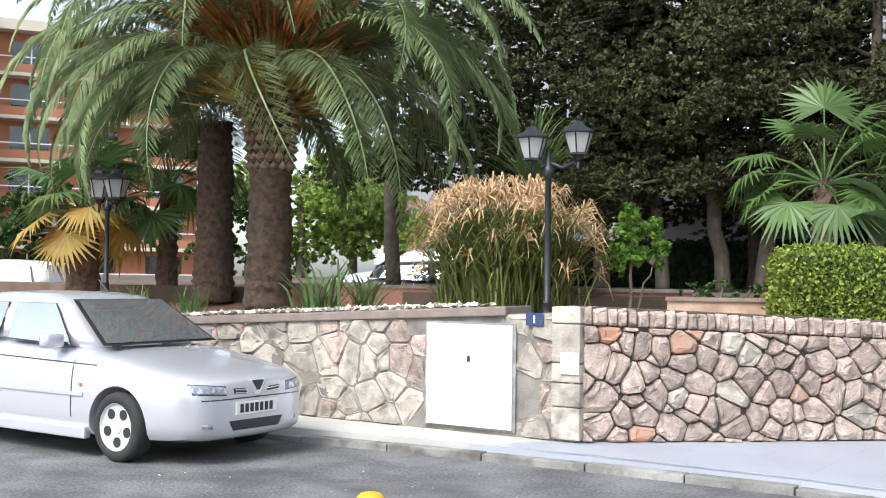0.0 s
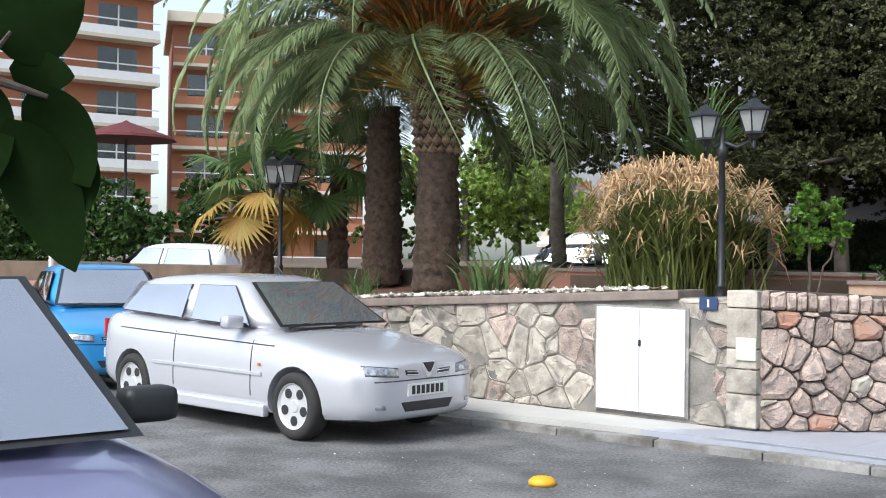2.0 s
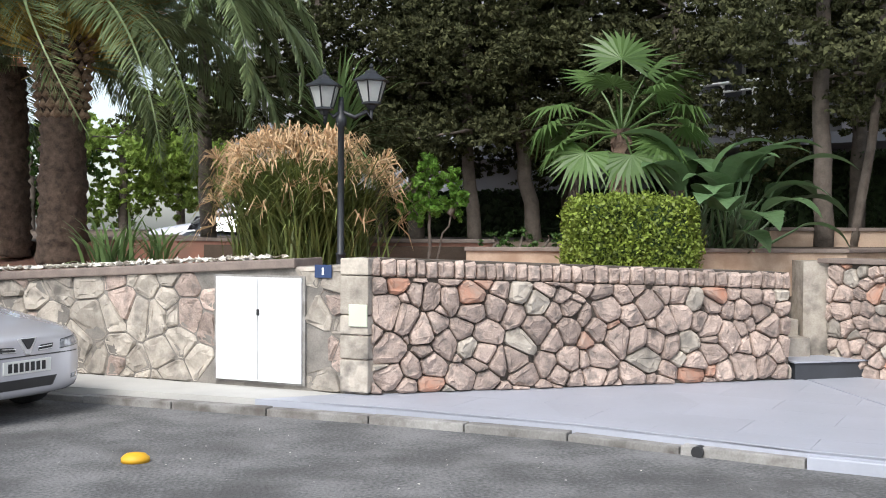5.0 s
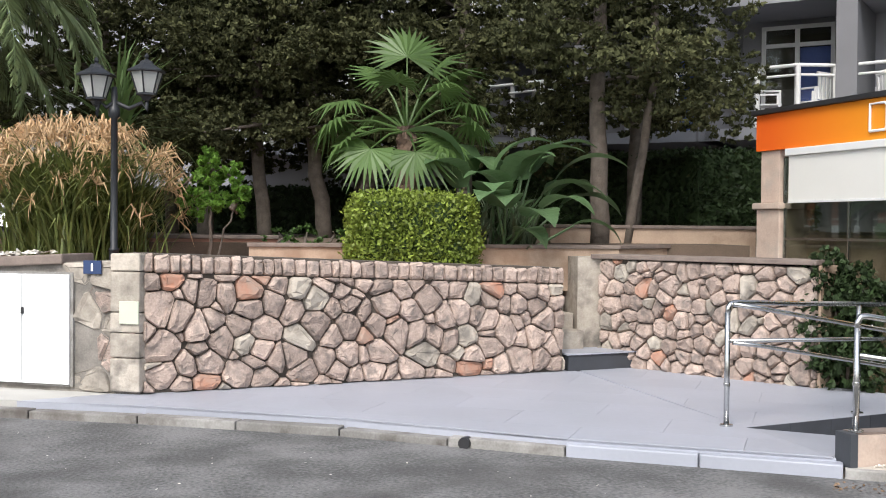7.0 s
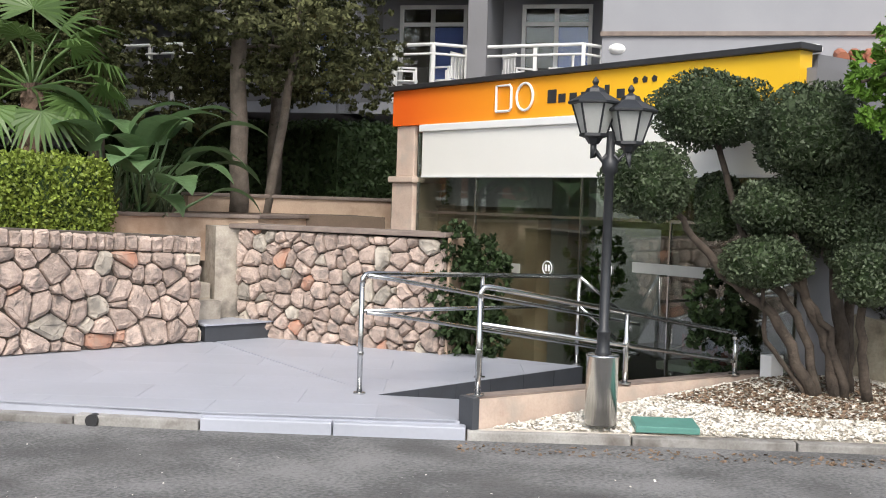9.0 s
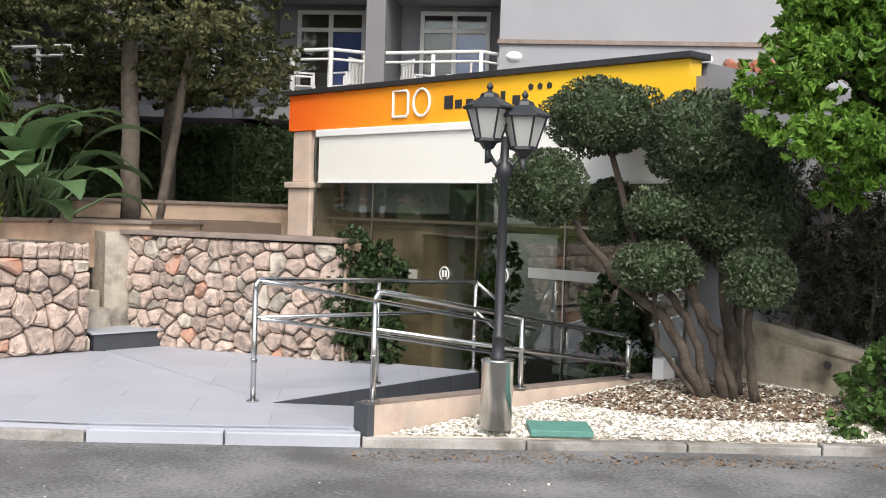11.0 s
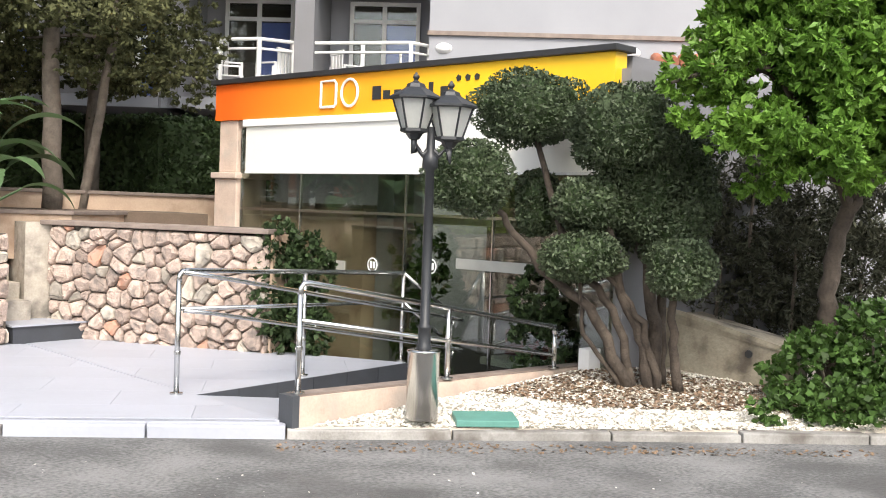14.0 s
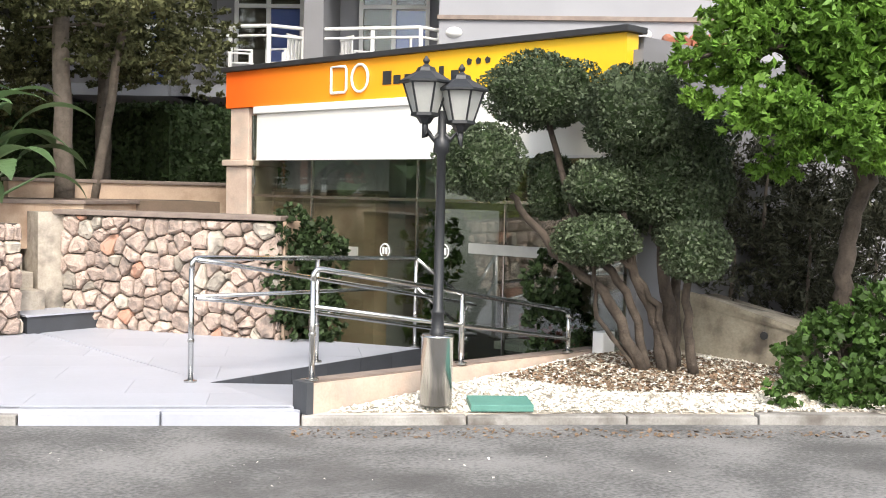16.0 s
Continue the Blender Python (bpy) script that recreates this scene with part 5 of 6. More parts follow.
def hedge(name, poly, z0, z1, n, size, mat, label, fuzz=0.03, core=DARKHEDGE):
    """A clipped hedge: a dense skin of leaves over a solid core coloured dark for inner shade."""
    cx, cy = sum(p[0] for p in poly) / len(poly), sum(p[1] for p in poly) / len(poly)
    h = thing(name, (cx, cy, z0), label, "hedge")
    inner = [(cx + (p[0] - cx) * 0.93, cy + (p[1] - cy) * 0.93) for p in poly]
    # Plain prism, coloured dark to give the shade behind the leaf skin.
    part("twig_core", prism(inner, z0, z1 - 0.05), core, h, "solid dark core painted as inner shade")
    per = [math.dist(a, b) for a, b in zip(poly, poly[1:] + poly[:1])]
    area = abs(sum(poly[i][0] * poly[(i + 1) % len(poly)][1] - poly[(i + 1) % len(poly)][0] * poly[i][1] for i in range(len(poly)))) / 2
    total = sum(per) * (z1 - z0) + area
    pts = []
    for (a, b), l in zip(zip(poly, poly[1:] + poly[:1]), per):
        k = int(n * l * (z1 - z0) / total)
        u, v = RNG.random((k, 1)), RNG.random((k, 1))
        pts.append(np.concatenate([a[0] + (b[0] - a[0]) * u, a[1] + (b[1] - a[1]) * u, z0 + (z1 - z0) * v], 1))
    k = int(n * area / total)
    w = RNG.random((k, len(poly))) ** 3
    w /= w.sum(1, keepdims=True)
    pts.append(np.concatenate([w @ np.array(poly), np.full((k, 1), z1)], 1))
    p = np.concatenate(pts)
    p += RNG.normal(size=p.shape) * fuzz
    bulge = np.array([noise.noise(Vector(q) * 3.0) for q in p])[:, None]
    p = p + unit(p - np.array([cx, cy, (z0 + z1) / 2])) * bulge * 0.06
    edge = np.clip((p[:, 2] - (z1 - 0.16)) / 0.16, 0, 1) ** 2
    p[:, 0] -= (p[:, 0] - cx) * 0.09 * edge
    p[:, 1] -= (p[:, 1] - cy) * 0.09 * edge
    part_mesh("leaves", quads("leaves", leaf_quads(p, size, 0.6, 0, unit(p - np.array([cx, cy, z0])) * 0.4)), mat, h)
    return h


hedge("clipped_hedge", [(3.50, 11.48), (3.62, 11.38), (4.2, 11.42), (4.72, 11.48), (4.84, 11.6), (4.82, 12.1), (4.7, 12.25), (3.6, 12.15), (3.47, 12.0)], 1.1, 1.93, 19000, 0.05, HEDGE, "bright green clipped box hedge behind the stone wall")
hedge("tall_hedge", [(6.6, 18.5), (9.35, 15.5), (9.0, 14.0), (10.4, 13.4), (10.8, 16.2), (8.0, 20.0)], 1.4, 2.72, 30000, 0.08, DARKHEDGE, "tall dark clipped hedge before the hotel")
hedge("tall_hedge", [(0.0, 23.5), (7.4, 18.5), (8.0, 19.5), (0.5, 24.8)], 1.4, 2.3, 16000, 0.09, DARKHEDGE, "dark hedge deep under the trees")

# small bright shrub-tree
tree("young_tree", [[((2.07, 12.41, 1.2), 0.02), ((2.07, 12.41, 1.75), 0.016), ((2.05, 12.41, 2.2), 0.01)], [((2.12, 12.43, 1.2), 0.013), ((2.3, 12.4, 1.8), 0.009)]],
     [((2.06, 12.41, 2.32), (0.13, 0.14, 0.16)), ((2.0, 12.42, 2.1), (0.16, 0.17, 0.15)), ((2.28, 12.4, 2.16), (0.15, 0.14, 0.13)), ((2.36, 12.39, 1.95), (0.14, 0.15, 0.13)), ((1.86, 12.42, 1.93), (0.14, 0.13, 0.13)), ((2.1, 12.4, 1.86), (0.18, 0.15, 0.12)), ((1.78, 12.43, 2.04), (0.06, 0.07, 0.09)), ((2.4, 12.39, 1.76), (0.08, 0.08, 0.07)), ((1.94, 12.42, 1.74), (0.12, 0.1, 0.08))], 34000, 0.08, LIME, BARK, "young bright green tree in the planter", 0.55, 0.9)

# topiary tree by the entrance: leaning trunks with clipped cushions
def cushion(blobs, per_m2, size, mat, parent):
    """Clipped leaf cushions: a dense leafy skin with squared shoulders over a solid heart coloured dark for inner
    shade.
    """
    for c, r in blobs:
        c, r = np.array(c), np.array(r)
        n = int(per_m2 * 4.2 * math.pi * (r[0] * r[2]))
        d = RNG.normal(size=(n, 3))
        d = d / (np.abs(d) ** 2.7).sum(1, keepdims=True) ** (1 / 2.7)
        lump = np.array([noise.noise(Vector(c + q * r) * 4.5) for q in d])[:, None]
        p = c + d * r * (0.98 + 0.22 * lump - 0.2 * RNG.random((n, 1)) ** 2)
        part_mesh("leaf_cushion", quads("leaf_cushion", leaf_quads(p, size, 0.5, 0, unit(d) * 0.5)), mat, parent)
        # Solid heart whose dark colour stands in for shade between the leaves.
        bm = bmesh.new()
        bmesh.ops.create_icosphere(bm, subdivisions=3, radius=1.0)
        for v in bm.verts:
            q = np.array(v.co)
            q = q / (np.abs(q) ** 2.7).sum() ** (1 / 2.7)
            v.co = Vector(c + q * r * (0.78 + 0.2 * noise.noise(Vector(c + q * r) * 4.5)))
        part("twig_heart", bm, DARKHEDGE, parent, "solid dark core painted as inner shade")


topiary = tree("topiary_olive", [
    [((8.50, 5.62, 0.17), 0.051), ((8.2, 5.83, 0.82), 0.040), ((7.955, 6.12, 1.13), 0.035), ((7.67, 6.28, 1.49), 0.027), ((7.42, 6.34, 1.75), 0.021)],
    [((8.53, 5.60, 0.17), 0.040), ((8.4, 5.73, 0.82), 0.034), ((8.256, 6.07, 1.17), 0.032), ((8.25, 6.24, 1.6), 0.029), ((8.17, 6.46, 2.25), 0.024)],
    [((8.62, 5.50, 0.17), 0.060), ((8.56, 5.55, 0.6), 0.048), ((8.40, 5.68, 0.95), 0.040), ((8.3, 5.72, 1.5), 0.032)],
    [((8.70, 5.52, 0.17), 0.064), ((8.72, 5.55, 0.7), 0.056), ((8.68, 5.66, 1.3), 0.044), ((8.6, 5.7, 1.9), 0.032)],
    [((8.46, 5.66, 0.17), 0.022), ((8.22, 5.9, 0.6), 0.019), ((8.1, 5.85, 1.1), 0.016)],
    [((8.64, 5.44, 0.17), 0.040), ((8.52, 5.52, 0.7), 0.029), ((8.3, 5.72, 1.1), 0.021)],
    [((8.84, 5.55, 0.17), 0.056), ((8.86, 5.58, 0.7), 0.044), ((9.0, 5.66, 1.5), 0.032)],
    [((8.72, 5.28, 0.17), 0.044), ((8.6, 5.29, 0.66), 0.036), ((8.46, 5.16, 1.1), 0.028)],
], [((8.2, 5.9, 1.15), (0.12, 0.12, 0.1)), ((8.5, 5.5, 1.7), (0.2, 0.2, 0.2)), ((8.8, 5.6, 2.2), (0.2, 0.2, 0.2))], 9000, 0.04, BROADLEAF, OLIVEBARK, "old multi-trunked topiary tree with clipped leaf cushions", 0.5, 0.35)
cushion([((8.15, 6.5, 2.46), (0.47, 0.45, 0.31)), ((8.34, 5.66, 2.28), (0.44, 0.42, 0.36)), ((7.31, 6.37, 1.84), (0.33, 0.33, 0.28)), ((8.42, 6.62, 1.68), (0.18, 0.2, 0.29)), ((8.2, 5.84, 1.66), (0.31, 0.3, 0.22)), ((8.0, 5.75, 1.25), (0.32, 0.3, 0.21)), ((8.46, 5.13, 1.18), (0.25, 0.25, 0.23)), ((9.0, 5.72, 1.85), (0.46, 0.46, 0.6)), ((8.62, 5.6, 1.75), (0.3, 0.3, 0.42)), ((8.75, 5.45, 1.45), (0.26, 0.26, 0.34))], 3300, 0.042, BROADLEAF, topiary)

# bright tree at the road side
rrng = np.random.default_rng(77)
rtb = []
for cx, cy, cz, rx, rz in ((8.23, 4.76, 2.67, 0.36, 0.34), (8.69, 4.38, 2.95, 0.45, 0.36), (8.33, 4.45, 2.2, 0.40, 0.28), (9.06, 4.12, 2.8, 0.48, 0.5), (8.65, 4.1, 2.08, 0.34, 0.28), (8.5, 4.4, 1.88, 0.26, 0.16), (9.13, 3.96, 2.25, 0.36, 0.38), (8.17, 4.85, 2.42, 0.2, 0.22), (9.5, 3.7, 2.7, 0.5, 0.5), (9.4, 4.4, 3.3, 0.6, 0.4), (8.6, 4.9, 3.2, 0.45, 0.3), (9.8, 3.9, 2.3, 0.45, 0.4), (9.3, 4.6, 2.4, 0.4, 0.4)):
    for _ in range(9):
        v = rrng.normal(size=3)
        v /= np.linalg.norm(v)
        k = rrng.uniform(0.45, 0.95)
        s = rrng.uniform(0.42, 0.66)
        rtb.append(((cx + v[0] * rx * k, cy + v[1] * rx * k, cz + v[2] * rz * k), (rx * s, rx * s, rz * s * 0.9)))
tree("roadside_tree", [[((9.56, 4.45, 0.2), 0.085), ((9.56, 4.45, 0.75), 0.075), ((9.57, 4.45, 1.2), 0.07), ((9.62, 4.35, 1.7), 0.065), ((9.68, 4.24, 2.0), 0.055), ((9.5, 4.2, 2.7), 0.035)], [((9.62, 4.35, 1.7), 0.05), ((9.2, 4.4, 2.2), 0.035), ((8.6, 4.5, 2.7), 0.02)]], rtb, 13000, 0.09, LIME, OLIVEBARK, "bright green leafy tree beside the gravel bed", 0.40, 0.9, 9)

# ivy mound and shrubs
def mound(name, blobs, per, size, mat, label, category="shrub", aspect=0.7):
    c = blobs[0][0]
    m = thing(name, (c[0], c[1], 0.1), label, category)
    crown("leaves", blobs, per * 2.6, size * 0.8, mat, m, aspect, 0.4)
    for (x, y, z), r in blobs[:6]:
        bm = bmesh.new()
        tube(bm, wobble([(x, y, z - r[2] * 0.95), (x + 0.03, y, z), (x, y, z + r[2] * 0.4)], 0.02), [0.02, 0.015, 0.008], 6)
        part("stem", bm, BARK, m)
    return m


mound("ivy_mound", [((9.3, 4.35, 0.35), (0.5, 0.45, 0.38)), ((9.75, 4.15, 0.5), (0.55, 0.5, 0.48)), ((10.0, 3.5, 0.35), (0.7, 0.5, 0.38)), ((9.0, 4.15, 0.2), (0.32, 0.28, 0.2)), ((10.6, 3.3, 0.5), (0.8, 0.7, 0.5)), ((9.5, 3.75, 0.22), (0.45, 0.35, 0.22)), ((8.62, 4.28, 0.2), (0.3, 0.25, 0.15)), ((8.95, 3.98, 0.24), (0.35, 0.28, 0.2)), ((9.35, 3.62, 0.3), (0.4, 0.3, 0.24))], 2600, 0.085, IVY, "low mound of dark green ivy beside the road", "ivy")
mound("entrance_shrub", [((7.62, 9.2, 0.7), (0.34, 0.36, 0.5)), ((7.58, 9.25, 1.15), (0.24, 0.25, 0.33)), ((7.66, 9.05, 0.38), (0.36, 0.36, 0.38)), ((7.78, 9.0, 0.95), (0.26, 0.26, 0.36))], 4200, 0.085, DARKHEDGE, "dark glossy shrub at the end of the stone wall")
mound("entrance_shrub", [((8.75, 6.75, 0.35), (0.34, 0.3, 0.5)), ((8.7, 6.8, 0.8), (0.28, 0.28, 0.32))], 3600, 0.08, DARKHEDGE, "dark glossy shrub beside the porch")
mound("indoor_plant", [((9.05, 8.95, 0.4), (0.25, 0.25, 0.6)), ((9.08, 8.8, 1.0), (0.3, 0.3, 0.5)), ((9.05, 8.6, 0.1), (0.3, 0.3, 0.4))], 1300, 0.12, FANLEAF, "leafy potted plant inside the glass lobby", "plant", 0.4)
mound("grey_shrub", [((10.2, 5.9, 1.0), (0.6, 0.5, 0.55)), ((10.7, 5.4, 1.1), (0.6, 0.5, 0.6)), ((9.9, 6.3, 1.3), (0.55, 0.5, 0.6)), ((10.4, 5.7, 1.7), (0.6, 0.5, 0.5)), ((9.6, 6.6, 1.9), (0.5, 0.4, 0.5)), ((11.0, 4.9, 1.0), (0.6, 0.5, 0.6)), ((11.2, 6.3, 0.9), (0.9, 0.6, 0.7)), ((12.0, 5.6, 1.0), (0.9, 0.7, 0.8)), ((11.5, 6.6, 1.3), (0.7, 0.5, 0.5)), ((10.6, 6.3, 2.0), (0.7, 0.6, 0.5)), ((11.3, 5.5, 1.9), (0.8, 0.6, 0.6)), ((10.9, 4.7, 1.7), (0.6, 0.5, 0.5)), ((10.0, 6.9, 1.7), (0.5, 0.5, 0.6)), ((11.6, 4.3, 1.4), (0.8, 0.6, 0.7))], 1300, 0.1, GREYSHRUB, "dark grey-green bushes in the shade behind the old wall", aspect=0.25)
mound("flower_border", [((2.9 + 0.3 * i, 13.0 - 0.03 * i, 1.5), (0.22, 0.18, 0.1 + 0.05 * (i % 2))) for i in range(6)], 5000, 0.05, IVY, "low green border plants on the planter wall")

# old lime-washed wall at the right
ow = thing("old_wall", (9.8, 5.6, 0.1), "old lime-washed masonry wall with a drain hole", "wall", kind="structure")
part("masonry", prism([(9.5, 4.74), (9.84, 4.76), (10.4, 7.0), (9.38, 6.9), (9.42, 5.8)], 0.0, [0.49, 0.5, 0.78, 0.8, 0.73]), OLDWALL, ow)
part("masonry_top", prism([(9.48, 4.72), (9.86, 4.74), (10.42, 7.0), (9.36, 6.9), (9.40, 5.8)], [0.491, 0.501, 0.781, 0.801, 0.731], [0.53, 0.54, 0.82, 0.84, 0.77]), OLDWALL, ow, "rounded lime capping")
# The hole's shade is a black plug set on the masonry.
bm = bmesh.new()
om = wall_matrix((9.42, 5.8), (9.5, 4.74)) @ pose(0.7, 0, 0.45)
tube(bm, [om @ Vector((0, -0.01, 0)), om @ Vector((0, 0.05, 0))], 0.035, 12)
part("drain_hole", bm, BLACK, ow, "black plug as the shade in the drain hole")
ub = thing("utility_box", (8.78, 6.2, 0.12), "white square utility box beside the parapet", "box")
part("box_body", boxed((8.64, 6.15, 0.12), (8.8, 6.27, 0.42), None, 0.008), WHITEENAMEL, ub)
lid = thing("manhole_cover", (6.75, 5.52, 0.12), "green plastic chamber cover in the gravel", "cover")
part("lid", boxed((-0.22, -0.15, -0.03), (0.22, 0.15, 0.016), pose(6.75, 5.56, 0.118, 3, 0, -38), 0.006), GREENLID, lid)
cone = thing("yellow_lid", (-0.5, 8.09, 0), "crushed yellow plastic lid lying on the asphalt", "litter")
bm = bmesh.new()
lathe(bm, [(0.1, 0.002), (0.098, 0.03), (0.07, 0.055), (0.02, 0.065)], (-0.5, 8.09, 0), 18)
part("lid_shell", bm, YELLOW, cone, "", True)


def scatter(name, poly, zf, n, size, mat, label, flat=0.3, seed=4):
    """Loose pebbles or leaves over a plan outline."""
    rng = np.random.default_rng(seed)
    v = np.array(poly, float)
    tri = [(v[0], v[i], v[i + 1]) for i in range(1, len(v) - 1)]
    area = np.array([abs((b - a)[0] * (c - a)[1] - (b - a)[1] * (c - a)[0]) for a, b, c in tri])
    pick = rng.choice(len(tri), n, p=area / area.sum())
    f, g = rng.random((n, 1)), rng.random((n, 1))
    f, g = np.where(f + g > 1, 1 - f, f), np.where(f + g > 1, 1 - g, g)
    t3 = np.array(tri)[pick]
    p = t3[:, 0] + f * (t3[:, 1] - t3[:, 0]) + g * (t3[:, 2] - t3[:, 0])
    z = np.array([zf(*q) for q in p])
    c = np.column_stack([p, z])
    d = rng.normal(size=(n, 3))
    d[:, 2] *= flat
    d = unit(d)
    s = unit(np.cross(d, [0, 0, 1.0]) + rng.normal(size=(n, 3)) * flat * 0.5)
    k = size * (0.5 + rng.random((n, 1)))
    up = np.array([0, 0, 1.0]) * k * 0.35
    q1 = np.stack([c - d * k * 0.6, c + s * k * 0.45 + up, c + d * k * 0.6 + up * 0.8, c - s * k * 0.45], 1)
    q2 = np.stack([c - s * k * 0.5 + up * 0.2, c + d * k * 0.4 + up, c + s * k * 0.5 + up * 0.6, c - d * k * 0.5], 1)
    return part_mesh(name, quads(name, np.concatenate([q1, q2])), mat, None, label, kind="stuff", category=name)


slope = lambda x, y: bed_height(x, y) + 0.003
scatter("pebbles", [(5.7, 6.18), (7.42, 5.0), (8.9, 3.84), (9.7, 3.4), (9.6, 4.9), (9.1, 6.24)], slope, 44000, 0.026, PEBBLE, "loose white pebbles over the bed")
scatter("dry_leaves", [(7.35, 6.15), (7.7, 5.35), (8.6, 4.6), (9.3, 4.0), (9.5, 4.9), (9.0, 6.2)], lambda x, y: slope(x, y) + 0.012, 4200, 0.026, DEADLEAF, "dry brown leaves under the tree", 0.2, 5)
scatter("road_litter", [(5.42, 6.15), (5.2, 5.95), (8.4, 3.5), (9.4, 2.95), (7.1, 4.85)], lambda x, y: 0.002, 420, 0.022, DEADLEAF, "fallen leaves along the kerb", 0.15, 6)
scatter("pale_litter", [(-3, 9), (5, 5), (8, 3), (3, 7.5), (0, 9.6)], lambda x, y: 0.002, 90, 0.014, PEBBLE, "pale specks of litter on the road", 0.15, 7)
scatter("white_stones", [(-4.5, 14.6), (-1.0, 12.2), (0.6, 11.2), (0.3, 11.6), (-3.5, 14.8)], lambda x, y: 0.78 + 0.053 * (math.hypot(x + 7, y - 15.55)) + 0.1, 2600, 0.06, PEBBLE, "white stones along the wall top", 0.3, 8)
from mathutils.bvhtree import BVHTree


# ------------------------------------------------------------------ cars
# Pale part-metal colour stands in for bright sky mirrored in the windows.
CARWINDOW = material("sky_mirror_window", (0.62, 0.64, 0.70), (0.50, 0.52, 0.57), 0.02, 0.8, scale=0.9, fine=2.0, weight=0.1, bump=0, coat=1.0, spec=1.0)
REDLENS = material("red_lens", (0.5, 0.02, 0.015), (0.4, 0.015, 0.01), 0.2, bump=0)
AMBER = material("amber_lens", (0.6, 0.16, 0.02), (0.5, 0.13, 0.015), 0.2, bump=0)


def loft(sections):
    """A closed skin through half sections, mirrored left to right; each is a list of (x, y, z) from the floor to the middle of the top."""
    bm = bmesh.new()
    rings = []
    for sec in sections:
        full = [bm.verts.new((x, -y, z)) for x, y, z in sec] + [bm.verts.new((x, y, z)) for x, y, z in sec[-2::-1]]
        rings.append(full)
    n = len(rings[0])
    for a, b in zip(rings, rings[1:]):
        for i in range(n - 1):
            bm.faces.new((a[i], a[i + 1], b[i + 1], b[i]))
        bm.faces.new((a[n - 1], a[0], b[0], b[n - 1]))
    bm.faces.new(rings[0])
    bm.faces.new(rings[-1][::-1])
    bmesh.ops.recalc_face_normals(bm, faces=bm.faces)
    return bm


def subdivided(bm, levels=1):
    me = bpy.data.meshes.new("tmp")
    bm.to_mesh(me)
    bm.free()
    ob = bpy.data.objects.new("tmp", me)
    scene.collection.objects.link(ob)
    md = ob.modifiers.new("s", "SUBSURF")
    md.levels = levels
    return ob


def baked(ob, name):
    me = bpy.data.meshes.new_from_object(ob.evaluated_get(bpy.context.evaluated_depsgraph_get()))
    me.name = name
    bpy.data.objects.remove(ob)
    return me


def patch(corners, rows=5, cols=5, lift=0.006, out=(0, -1, 0)):
    """A gently bowed panel between four corners."""
    a, b, c, d = [Vector(p) for p in corners]
    n = (b - a).cross(d - a).normalized()
    if n.dot(Vector(out)) < 0:
        n = -n
    bm = bmesh.new()
    grid = [[bm.verts.new((a.lerp(b, i / cols)).lerp(d.lerp(c, i / cols), j / rows) + n * (lift + 0.012 * math.sin(math.pi * i / cols) * math.sin(math.pi * j / rows))) for i in range(cols + 1)] for j in range(rows + 1)]
    for j in range(rows):
        for i in range(cols):
            bm.faces.new((grid[j][i], grid[j][i + 1], grid[j + 1][i + 1], grid[j + 1][i]))
    return bm


def grown(corners, f):
    """The corners moved away from their middle."""
    mid = sum((Vector(c) for c in corners), Vector()) / len(corners)
    return [mid + (Vector(c) - mid) * f for c in corners]


def draped(tree, corners, lift=0.012, n=8, side=0):
    """A thin shell over a four-cornered patch lying on a car's body: (y, z) of the nose, or (x, z) of a flank."""
    bm = bmesh.new()
    (a, b, c, d) = [Vector(q) for q in corners]
    grid = []
    for i in range(n + 1):
        row = []
        for k in range(n + 1):
            u, v = i / n, k / n
            q = (a * (1 - u) + b * u) * (1 - v) + (d * (1 - u) + c * u) * v
            edge = -0.02 if i in (0, n) or k in (0, n) else lift
            if side:
                hit = tree.ray_cast(Vector((q.x, 3.0 * side, q.y)), Vector((0, -side, 0)))[0]
                row.append(bm.verts.new((q.x, (hit.y if hit else 0.83 * side) + side * edge, q.y)))
            else:
                hit = tree.ray_cast(Vector((3.0, q.x, q.y)), Vector((-1, 0, 0)))[0]
                row.append(bm.verts.new(((hit.x if hit else 0.6) + edge, q.x, q.y)))
        grid.append(row)
    for i in range(n):
        for k in range(n):
            bm.faces.new((grid[i][k], grid[i + 1][k], grid[i + 1][k + 1], grid[i][k + 1]))
    bmesh.ops.recalc_face_normals(bm, faces=bm.faces)
    if sum(f.normal.y * side if side else f.normal.x for f in bm.faces) < 0:
        bmesh.ops.reverse_faces(bm, faces=bm.faces)
    return bm


